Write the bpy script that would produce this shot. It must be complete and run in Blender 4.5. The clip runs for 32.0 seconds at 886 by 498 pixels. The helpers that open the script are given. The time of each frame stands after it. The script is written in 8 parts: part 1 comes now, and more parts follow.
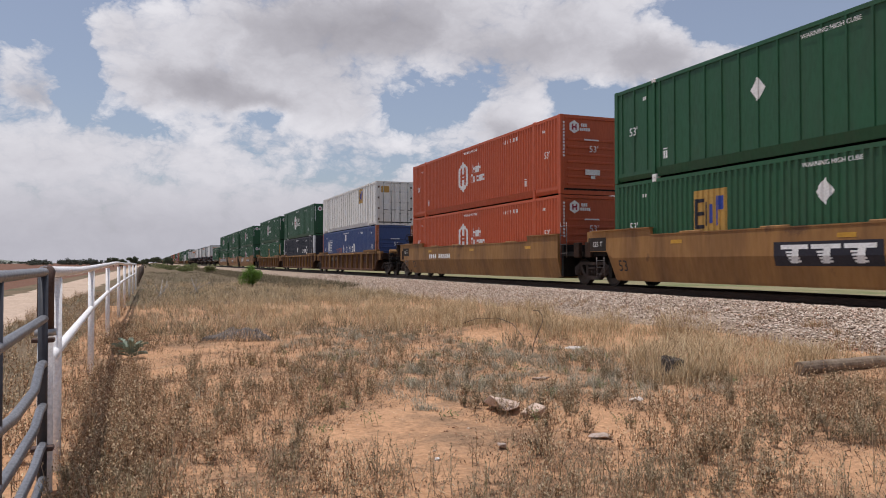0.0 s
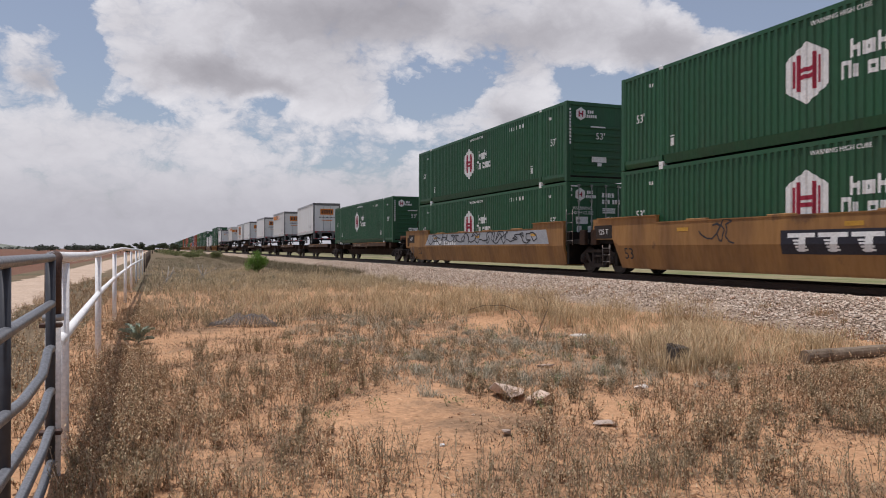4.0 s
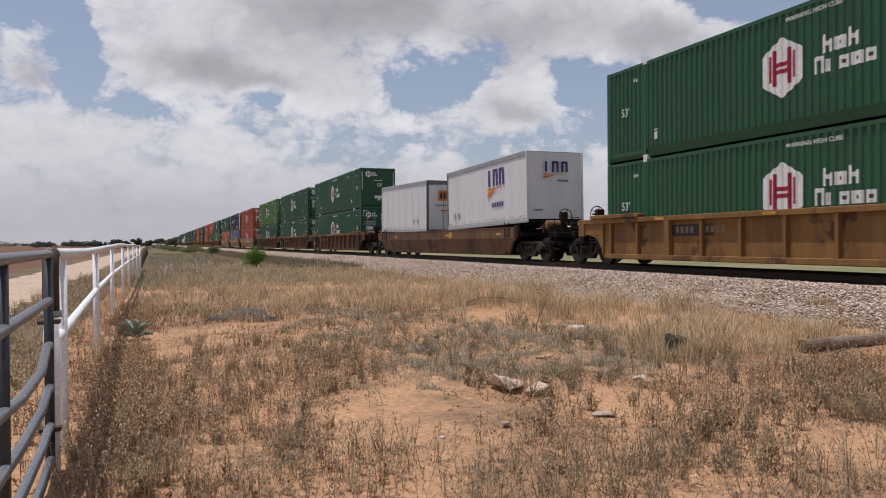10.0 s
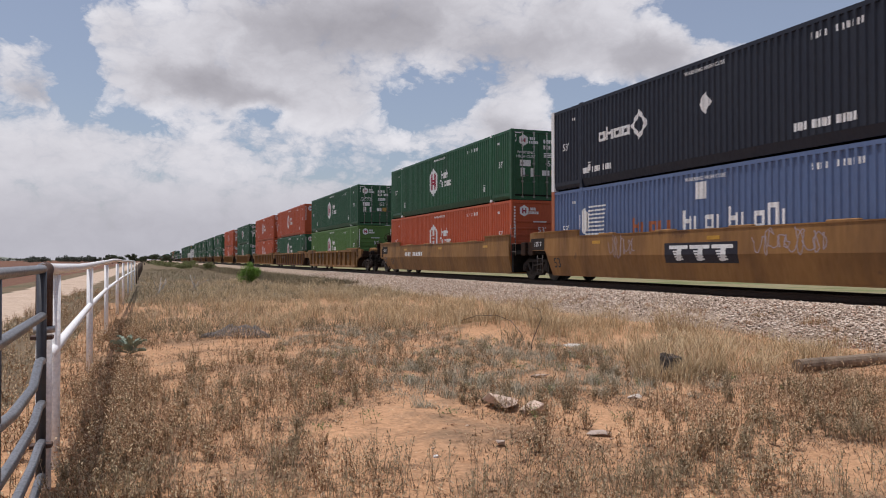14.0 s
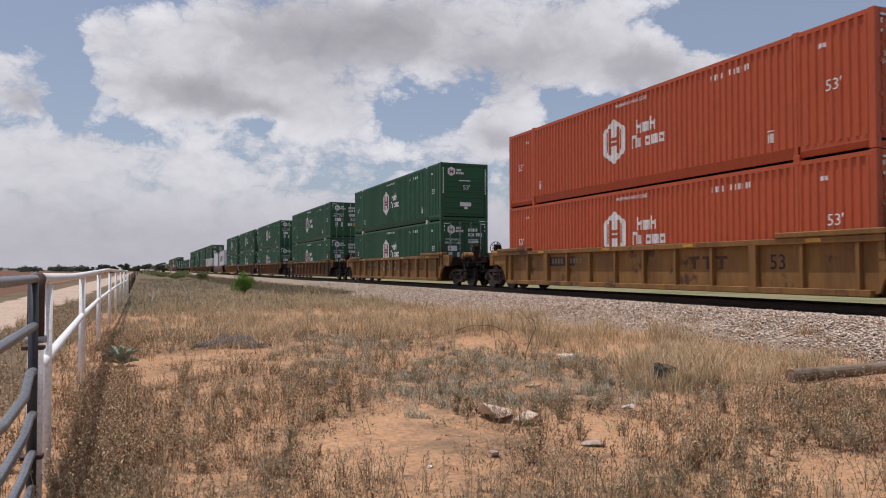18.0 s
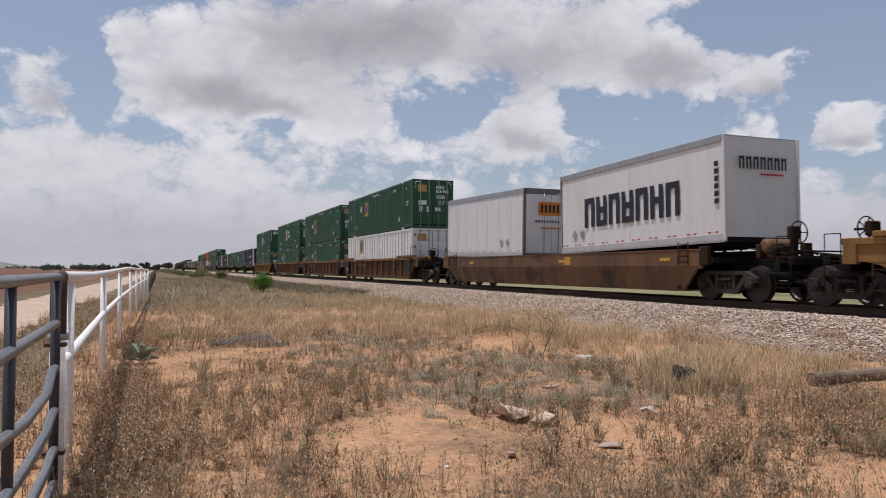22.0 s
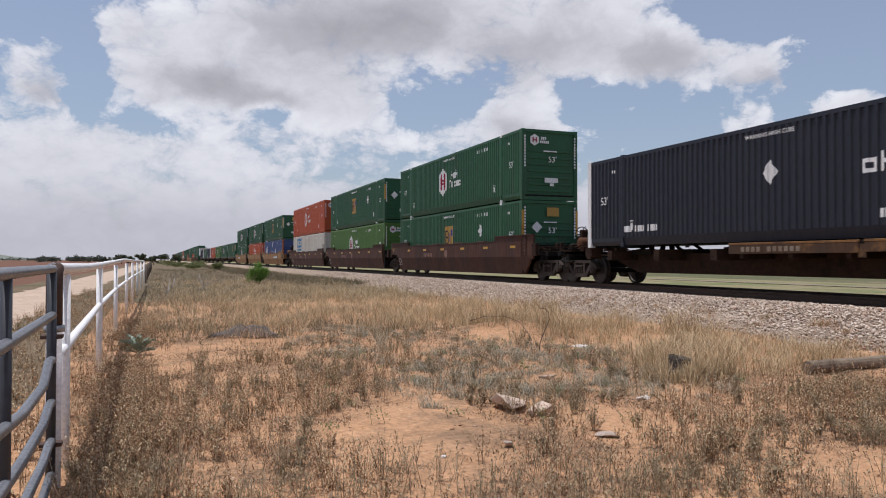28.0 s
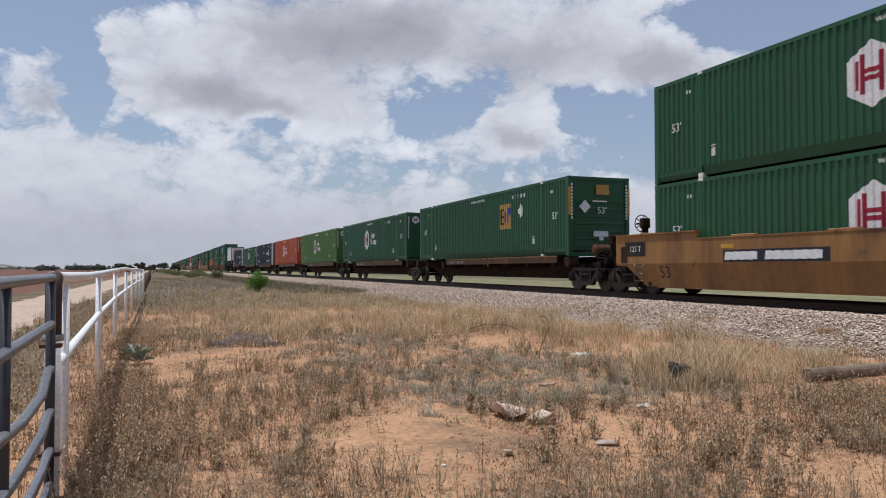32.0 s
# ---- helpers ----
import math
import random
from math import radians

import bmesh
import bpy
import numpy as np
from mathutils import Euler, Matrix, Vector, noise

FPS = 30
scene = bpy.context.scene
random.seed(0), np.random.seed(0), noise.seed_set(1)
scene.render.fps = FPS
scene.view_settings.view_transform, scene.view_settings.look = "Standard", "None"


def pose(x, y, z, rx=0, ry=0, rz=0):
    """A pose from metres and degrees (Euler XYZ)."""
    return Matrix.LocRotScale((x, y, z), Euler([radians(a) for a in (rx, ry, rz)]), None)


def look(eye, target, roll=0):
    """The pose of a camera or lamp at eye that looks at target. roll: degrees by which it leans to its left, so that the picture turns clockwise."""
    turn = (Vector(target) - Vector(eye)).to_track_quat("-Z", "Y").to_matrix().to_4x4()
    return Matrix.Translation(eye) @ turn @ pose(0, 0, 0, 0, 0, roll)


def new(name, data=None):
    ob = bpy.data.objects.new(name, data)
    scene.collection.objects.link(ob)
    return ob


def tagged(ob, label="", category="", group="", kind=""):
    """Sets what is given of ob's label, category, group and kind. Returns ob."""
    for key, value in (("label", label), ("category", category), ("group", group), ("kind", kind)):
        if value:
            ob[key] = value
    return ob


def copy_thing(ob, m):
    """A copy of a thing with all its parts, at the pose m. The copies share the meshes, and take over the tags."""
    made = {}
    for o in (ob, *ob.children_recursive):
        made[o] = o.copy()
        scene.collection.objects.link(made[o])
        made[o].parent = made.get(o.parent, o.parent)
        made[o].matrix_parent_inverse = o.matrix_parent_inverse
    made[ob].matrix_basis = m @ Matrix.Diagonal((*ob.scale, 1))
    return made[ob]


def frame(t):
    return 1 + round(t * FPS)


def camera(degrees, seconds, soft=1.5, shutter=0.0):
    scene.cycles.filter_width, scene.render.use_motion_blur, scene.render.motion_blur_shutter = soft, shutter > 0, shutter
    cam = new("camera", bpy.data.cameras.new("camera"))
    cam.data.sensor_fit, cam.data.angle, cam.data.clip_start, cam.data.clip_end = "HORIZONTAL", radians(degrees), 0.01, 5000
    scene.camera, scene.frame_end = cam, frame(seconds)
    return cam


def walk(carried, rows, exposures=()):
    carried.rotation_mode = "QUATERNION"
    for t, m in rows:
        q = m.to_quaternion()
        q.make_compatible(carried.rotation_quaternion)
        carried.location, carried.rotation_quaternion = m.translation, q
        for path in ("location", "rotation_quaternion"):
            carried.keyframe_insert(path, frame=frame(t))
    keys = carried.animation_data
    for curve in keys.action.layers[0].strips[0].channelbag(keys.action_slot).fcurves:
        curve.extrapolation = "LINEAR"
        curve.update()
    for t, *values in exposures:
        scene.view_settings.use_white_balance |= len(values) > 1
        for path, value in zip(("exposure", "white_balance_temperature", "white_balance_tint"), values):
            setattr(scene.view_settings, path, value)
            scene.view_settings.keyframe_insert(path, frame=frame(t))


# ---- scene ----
# The camera stands on the verge by a farm gate and turns a little; the train runs past at a steady 31.5 m/s.
cam = camera(61.76, 32.0, soft=1.0, shutter=0.04)
EYE = Vector((0.0, 0.0, 1.4))
VIEW = [  # seconds, heading right of the track's line, tilt up, lean
    (0, 21.457, 1.016, -0.090),
    (0.5, 21.405, 0.814, -0.000),
    (1, 21.377, 0.370, 0.065),
    (1.5, 21.333, 0.168, 0.452),
    (2, 21.179, 0.269, 0.231),
    (2.5, 21.108, 0.356, 0.147),
    (3, 21.070, 0.259, 0.052),
    (3.5, 21.048, 0.129, 0.101),
    (5.5, 20.832, -0.197, -0.004),
    (6, 20.789, -0.204, -0.181),
    (6.5, 20.794, -0.206, -0.278),
    (7, 20.828, -0.314, -0.502),
    (7.5, 20.906, -0.437, -0.271),
    (8, 21.107, -0.542, -0.172),
    (8.5, 21.058, -0.573, -0.224),
    (9, 21.221, -0.602, -0.265),
    (9.5, 21.213, -0.597, -0.254),
    (10, 21.199, -0.544, -0.418),
    (10.5, 21.271, -0.495, -0.318),
    (11, 21.388, -0.117, -0.200),
    (11.5, 21.525, 0.055, -0.233),
    (12, 21.579, 0.158, -0.156),
    (12.5, 21.527, 0.186, -0.236),
    (13, 21.500, 0.218, -0.048),
    (13.5, 21.504, 0.546, -0.053),
    (14, 21.548, 0.811, -0.051),
    (14.5, 21.748, 0.785, -0.219),
    (16.5, 21.899, 1.736, -0.057),
    (17, 21.939, 1.830, -0.130),
    (17.5, 22.007, 1.768, -0.258),
    (18, 22.010, 1.574, -0.025),
    (18.5, 22.042, 1.490, -0.100),
    (19, 22.078, 1.410, -0.037),
    (19.5, 21.991, 1.370, -0.166),
    (20, 21.515, 1.436, -0.234),
    (20.5, 21.297, 1.554, -0.029),
    (21, 21.174, 1.557, 0.257),
    (21.5, 20.951, 1.578, 0.336),
    (22, 20.648, 1.582, 0.273),
    (22.5, 20.658, 1.588, 0.243),
    (23, 20.563, 1.575, 0.073),
    (23.5, 20.496, 1.532, 0.097),
    (24, 20.278, 1.481, -0.004),
    (24.5, 20.218, 1.416, -0.012),
    (25, 20.214, 1.305, -0.069),
    (25.5, 20.210, 1.205, -0.080),
    (27.5, 20.978, 0.892, 0.271),
    (28, 20.931, 0.847, 0.072),
    (28.5, 20.833, 0.810, 0.121),
    (29, 20.837, 0.751, -0.131),
    (29.5, 20.853, 0.769, -0.082),
    (30, 20.914, 0.815, -0.214),
    (30.5, 20.955, 0.906, -0.144),
    (31, 20.940, 1.416, 0.098),
    (31.5, 20.953, 1.575, 0.131),
    (32, 20.971, 1.473, -0.046),
]


def sight(yaw, tilt, lean):
    a, b = radians(yaw), radians(tilt)
    return look(EYE, EYE + Vector((math.sin(a) * math.cos(b), math.cos(a) * math.cos(b), math.sin(b))), lean)


walk(cam, [(t, sight(y, p, r)) for t, y, p, r in VIEW], [
    (0.0, -0.15, 6270, 13), (3.5, -0.14, 6300, 13), (5.5, -0.31, 6270, 13), (9.0, -0.30, 6300, 13), (10.5, -0.14, 6270, 13),
    (20.0, -0.18, 6260, 13), (25.0, -0.12, 6160, 12), (29.0, -0.06, 6060, 11), (30.5, -0.14, 5990, 10), (32.0, -0.16, 5930, 10)])

# ---- light: high sun from the camera's side, broken cloud ----
SUN = Vector((-0.21, 0.07, 0.97)).normalized()
sun = new("sun", bpy.data.lights.new("sun", "SUN"))
sun.data.energy, sun.data.angle, sun.data.color = 3.7, radians(0.6), (1.0, 0.955, 0.90)
sun.matrix_world = look((0, 0, 60), Vector((0, 0, 60)) - SUN)


def nodes_of(tree):
    def add(kind, ins=None, **props):
        n = tree.nodes.new(kind)
        for k, v in props.items():
            if k == "op":
                n.operation = v
            elif k == "blend":
                n.data_type, n.blend_type = "RGBA", v
            elif k == "ntype":
                n.noise_dimensions = v
            elif k == "sky":
                n.sky_type = v
            elif k == "clamp":
                n.clamp = v
        for k, v in (ins or {}).items():
            sock = n.inputs[k]
            if isinstance(v, bpy.types.NodeSocket):
                tree.links.new(v, sock)
            else:
                sock.default_value = v
        return n
    return add


def ramp(tree, fac, stops):
    n = tree.nodes.new("ShaderNodeValToRGB")
    tree.links.new(fac, n.inputs[0])
    e = n.color_ramp.elements
    while len(e) < len(stops):
        e.new(0.5)
    for el, (p, c) in zip(e, stops):
        el.position = p
        el.color = (*c, 1) if isinstance(c, tuple) else (c, c, c, 1)
    return n.outputs[0]


# heading, height, half width, half height, weight: heaps of cloud, gaps of blue, grey undersides
CLOUDS = [(0.04, 0.255, 0.116, 0.056, 0.38), (0.205, 0.299, 0.148, 0.06, 0.40), (0.434, 0.309, 0.174, 0.06, 0.40), (0.547, 0.265, 0.104, 0.041, 0.30),
          (0.705, 0.255, 0.089, 0.04, 0.38), (0.792, 0.228, 0.048, 0.023, 0.26), (0.10, 0.215, 0.135, 0.036, 0.36), (0.235, 0.214, 0.072, 0.032, 0.30),
          (-0.143, 0.211, 0.043, 0.034, 0.36), (0.468, 0.194, 0.053, 0.036, 0.40), (0.434, 0.16, 0.084, 0.03, 0.26), (0.752, 0.161, 0.04, 0.031, 0.28),
          (0.868, 0.172, 0.04, 0.025, 0.46), (-0.101, 0.143, 0.115, 0.032, 0.30), (0.09, 0.148, 0.091, 0.028, 0.22), (0.251, 0.168, 0.083, 0.033, 0.22),
          (0.607, 0.296, 0.087, 0.046, 0.30), (-0.043, 0.282, 0.038, 0.025, 0.20)]
GAPS = [(-0.132, 0.28, 0.076, 0.025, -0.30), (-0.077, 0.224, 0.031, 0.048, -0.36), (0.092, 0.262, 0.016, 0.04, -0.22), (0.136, 0.184, 0.036, 0.014, -0.24),
        (0.323, 0.202, 0.046, 0.029, -0.27), (0.388, 0.209, 0.046, 0.02, -0.22), (0.547, 0.21, 0.041, 0.021, -0.22), (0.78, 0.299, 0.168, 0.028, -0.50),
        (0.872, 0.238, 0.065, 0.037, -0.46), (0.813, 0.177, 0.019, 0.04, -0.34), (0.912, 0.152, 0.023, 0.045, -0.20), (-0.013, 0.167, 0.039, 0.015, -0.22)]
GREYS = [(0.212, 0.299, 0.141, 0.05, 0.60), (0.449, 0.261, 0.084, 0.038, 0.36), (0.047, 0.219, 0.082, 0.024, 0.45), (0.649, 0.253, 0.064, 0.027, 0.40),
         (0.132, 0.207, 0.065, 0.018, 0.35), (-0.131, 0.196, 0.035, 0.016, 0.40), (0.772, 0.217, 0.052, 0.015, 0.40), (0.472, 0.17, 0.045, 0.015, 0.35),
         (0.871, 0.156, 0.036, 0.009, 0.40), (0.357, 0.316, 0.092, 0.04, 0.30)]


def make_world():
    w = bpy.data.worlds.new("sky")
    scene.world = w
    w.use_nodes = True
    t = w.node_tree
    t.nodes.clear()
    N = nodes_of(t)

    def math_(op, a, b, c=None):
        return N("ShaderNodeMath", {0: a, 1: b, **({2: c} if c is not None else {})}, op=op).outputs[0]

    def span_(v, a, b, lo, hi, soft=False):
        n = N("ShaderNodeMapRange", {0: v, 1: a, 2: b, 3: lo, 4: hi})
        n.interpolation_type = "SMOOTHSTEP" if soft else "LINEAR"
        return n.outputs[0]
    sky = N("ShaderNodeTexSky", sky="NISHITA")
    sky.sun_disc = False
    sky.sun_elevation = math.asin(SUN.z)
    sky.sun_rotation = math.atan2(SUN.x, SUN.y)
    sky.air_density, sky.dust_density, sky.ozone_density = 1.0, 1.5, 1.0
    co = N("ShaderNodeTexCoord").outputs["Generated"]
    sep = N("ShaderNodeSeparateXYZ", {0: co})
    z = sep.outputs[2]
    az = math_("ARCTAN2", sep.outputs[0], sep.outputs[1])
    here = N("ShaderNodeCombineXYZ", {0: az, 1: z, 2: 0.0}).outputs[0]
    wide = N("ShaderNodeVectorMath", {0: co, 1: (1.0, 1.0, 1.5)}, op="MULTIPLY").outputs[0]
    wob = N("ShaderNodeTexNoise", {"Vector": wide, "Scale": 13.0, "Detail": 5.0, "Roughness": 0.6})
    off = N("ShaderNodeVectorMath", {0: wob.outputs[1], 1: (0.5, 0.5, 0.5)}, op="SUBTRACT").outputs[0]
    flat_off = N("ShaderNodeVectorMath", {0: off, 1: (0.085, 0.050, 0.0)}, op="MULTIPLY").outputs[0]
    warped = N("ShaderNodeVectorMath", {0: here, 1: flat_off}, op="ADD").outputs[0]
    small = N("ShaderNodeVectorMath", {0: off, 1: (0.06, 0.06, 0.06)}, op="MULTIPLY").outputs[0]
    curled = N("ShaderNodeVectorMath", {0: wide, 1: small}, op="ADD").outputs[0]

    def patches(rows, where, inner, outer, gain):
        total = None
        for cx, cy, rx, ry, wgt in rows:
            k = N("ShaderNodeVectorMath", {0: where, 1: (cx, cy, 0.0)}, op="SUBTRACT").outputs[0]
            k = N("ShaderNodeVectorMath", {0: k, 1: (1 / rx, 1 / ry, 0.0)}, op="MULTIPLY").outputs[0]
            k = N("ShaderNodeVectorMath", {0: k}, op="LENGTH").outputs["Value"]
            k = span_(k, inner, outer, wgt * gain, 0.0, True)
            total = k if total is None else math_("ADD", total, k)
        return total
    heaps = patches(CLOUDS, warped, 0.2, 1.7, 1.05)
    holes = patches(GAPS, warped, 0.1, 1.5, 1.0)
    fine = N("ShaderNodeTexNoise", {"Vector": curled, "Scale": 9.0, "Detail": 9.0, "Roughness": 0.58}).outputs[0]
    puff = N("ShaderNodeTexVoronoi", {"Vector": curled, "Scale": 24.0, "Detail": 3.0, "Roughness": 0.55, "Lacunarity": 2.2})
    puff = puff.outputs["Distance"]
    billow = math_("MULTIPLY_ADD", puff, -0.30, math_("MULTIPLY_ADD", fine, 0.75, -0.26))
    broad = math_("ADD", heaps, holes)
    low = math_("ADD", span_(z, 0.08, 0.21, 0.20, 0.09), span_(z, 0.045, 0.135, 0.50, 0.0))
    dens = math_("ADD", math_("ADD", broad, billow), low)
    mask = ramp(t, dens, [(0.01, 0.0), (0.10, 0.50), (0.19, 0.86), (0.32, 1.0)])
    # white where the cloud is thin or turned to the sun, grey in the thick undersides
    shade = patches(GREYS, warped, 0.0, 1.5, 1.0)
    thick = math_("MULTIPLY_ADD", span_(dens, 0.20, 0.75, 0.0, 1.0), 0.28, math_("MULTIPLY", shade, 0.95))
    thick = math_("MULTIPLY_ADD", math_("SUBTRACT", fine, 0.5), -0.9, math_("MULTIPLY_ADD", puff, 0.30, math_("SUBTRACT", thick, 0.10)))
    thick = span_(thick, 0.0, 0.95, 0.0, 1.0)
    core = ramp(t, thick, [(0.0, (0.88, 0.865, 0.87)), (0.30, (0.73, 0.715, 0.73)), (0.65, (0.53, 0.515, 0.535)), (1.0, (0.42, 0.405, 0.425))])
    haze = N("ShaderNodeMix", {0: 0.34, 6: (0.475, 0.465, 0.505, 1), 7: core}, blend="MIX").outputs[2]
    cloud = N("ShaderNodeMix", {0: span_(z, 0.02, 0.16, 0.0, 1.0), 6: haze, 7: core}, blend="MIX").outputs[2]
    blue = N("ShaderNodeMix", {0: 1.0, 6: sky.outputs[0], 7: (0.112, 0.112, 0.112, 1)}, blend="MULTIPLY").outputs[2]
    blue = N("ShaderNodeMix", {0: 0.30, 6: blue, 7: (0.53, 0.53, 0.57, 1)}, blend="MIX").outputs[2]
    col = N("ShaderNodeMix", {0: mask, 6: blue, 7: cloud}, blend="MIX").outputs[2]
    bg = N("ShaderNodeBackground", {"Color": col, "Strength": 1.0})
    N("ShaderNodeOutputWorld", {0: bg.outputs[0]})


make_world()


# ---- materials ----
MATS = {}


def surface(name, color, rough=0.6, metal=0.0, dirt=None, dirt_amount=0.35, scale=2.0, streak=1.0, bump=0.0, bump_scale=30.0,
            vary=0.06, spec=0.35, patch=None, patch_edge=0.6, patch_scale=1.2, fine=1.0):
    """Painted, rusty, earthy or wooden surface: a base colour with stains at two scales, optional patches and fine relief."""
    if name in MATS:
        return MATS[name]
    m = bpy.data.materials.new(name)
    m.use_nodes = True
    t = m.node_tree
    N = nodes_of(t)
    bsdf = t.nodes["Principled BSDF"]
    co = N("ShaderNodeTexCoord").outputs["Object"]
    info = N("ShaderNodeObjectInfo").outputs["Random"]
    stretch = N("ShaderNodeMapping", {"Vector": co, "Scale": (1.0, 1.0, 1.0 / streak)}).outputs[0]
    n1 = N("ShaderNodeTexNoise", {"Vector": stretch, "Scale": scale, "Detail": 6.0, "Roughness": 0.62}).outputs[0]
    n2 = N("ShaderNodeTexNoise", {"Vector": stretch, "Scale": scale * 9, "Detail": 4.0, "Roughness": 0.6}).outputs[0]
    dirt = dirt or tuple(c * 0.45 for c in color)
    f1 = N("ShaderNodeMapRange", {0: n1, 1: 0.42, 2: 0.72, 3: 0.0, 4: dirt_amount}).outputs[0]
    base = N("ShaderNodeMix", {0: f1, 6: (*color, 1), 7: (*dirt, 1)}, blend="MIX").outputs[2]
    f2 = N("ShaderNodeMapRange", {0: n2, 1: 0.35, 2: 0.75, 3: 1.0 + 0.10 * fine, 4: 1.0 - 0.20 * fine}).outputs[0]
    base = N("ShaderNodeMix", {0: 1.0, 6: base, 7: N("ShaderNodeCombineColor", {0: f2, 1: f2, 2: f2}).outputs[0]}, blend="MULTIPLY").outputs[2]
    if patch:
        n3 = N("ShaderNodeTexNoise", {"Vector": co, "Scale": patch_scale, "Detail": 7.0, "Roughness": 0.65}).outputs[0]
        f3 = N("ShaderNodeMapRange", {0: n3, 1: patch_edge, 2: patch_edge + 0.06, 3: 0.0, 4: 0.9}).outputs[0]
        base = N("ShaderNodeMix", {0: f3, 6: base, 7: (*patch, 1)}, blend="MIX").outputs[2]
    v = N("ShaderNodeMapRange", {0: info, 1: 0.0, 2: 1.0, 3: 1.0 - vary, 4: 1.0 + vary}).outputs[0]
    base = N("ShaderNodeHueSaturation", {"Color": base, "Value": v, "Saturation": 1.0}).outputs[0]
    t.links.new(base, bsdf.inputs["Base Color"])
    r = N("ShaderNodeMapRange", {0: n2, 1: 0.3, 2: 0.7, 3: max(0.05, rough - 0.12), 4: min(1.0, rough + 0.12)}).outputs[0]
    t.links.new(r, bsdf.inputs["Roughness"])
    bsdf.inputs["Metallic"].default_value = metal
    bsdf.inputs["Specular IOR Level"].default_value = spec
    if bump:
        nb = N("ShaderNodeTexNoise", {"Vector": co, "Scale": bump_scale, "Detail": 5.0}).outputs[0]
        bp = N("ShaderNodeBump", {"Strength": bump, "Distance": 0.02, "Height": nb})
        t.links.new(bp.outputs[0], bsdf.inputs["Normal"])
    MATS[name] = m
    return m


def paint(name, color, **k):
    k.setdefault("rough", 0.5)
    k.setdefault("streak", 5.0)
    k.setdefault("fine", 0.6)
    return surface(name, color, **k)


GREEN = paint("green_paint", (0.023, 0.096, 0.042), dirt=(0.04, 0.066, 0.04), dirt_amount=0.5)
LIME = paint("bright_green_paint", (0.088, 0.185, 0.040), dirt=(0.07, 0.11, 0.04), dirt_amount=0.5)
RED = paint("brick_red_paint", (0.40, 0.075, 0.032), dirt=(0.24, 0.042, 0.025), dirt_amount=0.5)
ORANGE = paint("orange_red_paint", (0.46, 0.093, 0.033), dirt=(0.36, 0.07, 0.03), dirt_amount=0.45)
RUSTORANGE = paint("rusty_orange_paint", (0.40, 0.125, 0.05), dirt=(0.22, 0.075, 0.04), dirt_amount=0.6)
NAVY = paint("navy_paint", (0.018, 0.021, 0.032), dirt=(0.032, 0.035, 0.041))
BLUE = paint("blue_paint", (0.047, 0.080, 0.205), dirt=(0.06, 0.075, 0.14))
PALEBLUE = paint("faded_blue_paint", (0.100, 0.145, 0.265), dirt=(0.085, 0.105, 0.17))
OFFWHITE = paint("off_white_paint", (0.80, 0.785, 0.74), dirt=(0.45, 0.39, 0.32), dirt_amount=0.35)
CREAM = paint("cream_paint", (0.66, 0.62, 0.54), dirt=(0.40, 0.32, 0.24), dirt_amount=0.6)
WHITE = paint("white_trailer_skin", (0.72, 0.715, 0.69), vary=0.0, rough=0.4, dirt=(0.53, 0.48, 0.41), dirt_amount=0.4, fine=0.3)
GALV = surface("galvanised_bar", (0.27, 0.28, 0.26), rough=0.5, dirt=(0.12, 0.12, 0.11), scale=5)
GREY = surface("aluminium_trim", (0.40, 0.40, 0.40), rough=0.45, metal=0.5, streak=4)
YELLOWCAR = paint("yellow_car_paint", (0.315, 0.160, 0.051), dirt=(0.14, 0.070, 0.030), dirt_amount=0.9, scale=0.9, rough=0.65, patch=(0.13, 0.066, 0.032), patch_edge=0.64, patch_scale=0.9)
TANCAR = paint("tan_brown_car_paint", (0.17, 0.088, 0.04), dirt=(0.075, 0.04, 0.024), dirt_amount=0.9, scale=0.8, rough=0.7, patch=(0.06, 0.033, 0.022), patch_edge=0.55, patch_scale=0.8)
RIBYELLOW = paint("ochre_car_paint", (0.25, 0.128, 0.038), dirt=(0.12, 0.055, 0.022), dirt_amount=0.85, scale=1.4, rough=0.7, patch=(0.075, 0.036, 0.02), patch_edge=0.58, patch_scale=1.1)
BROWNCAR = paint("brown_car_paint", (0.082, 0.035, 0.022), dirt=(0.042, 0.025, 0.02), dirt_amount=0.8, scale=1.1, rough=0.7, spec=0.25)
# wheel steel with the shade under the cars put into its base colour
WHEELSTEEL = surface("shade_darkened_wheel_steel", (0.034, 0.027, 0.023), rough=0.42, metal=0.35, dirt=(0.05, 0.032, 0.022), scale=5, spec=0.4)
DECKRUST = paint("rusty_deck_edge", (0.075, 0.038, 0.019), dirt=(0.032, 0.020, 0.014), dirt_amount=0.9, scale=1.6, rough=0.8, patch=(0.17, 0.085, 0.03), patch_edge=0.6, patch_scale=1.1)
OCHREDARK = paint("dull_ochre_paint", (0.215, 0.105, 0.034), dirt=(0.075, 0.036, 0.02), dirt_amount=0.9, scale=1.6, rough=0.75, patch=(0.06, 0.03, 0.018), patch_edge=0.55, patch_scale=1.3)
RUST = paint("rust_brown_steel", (0.108, 0.048, 0.025), rough=0.85, dirt=(0.045, 0.024, 0.015), dirt_amount=0.9, scale=1.8, spec=0.2, patch=(0.035, 0.021, 0.015), patch_edge=0.60, patch_scale=1.5)
# black gear, taken darker still to include the shade beneath the decks
BLACK = surface("black_running_gear", (0.009, 0.008, 0.007), rough=0.8, dirt=(0.026, 0.017, 0.012), dirt_amount=0.6, scale=5, spec=0.15)
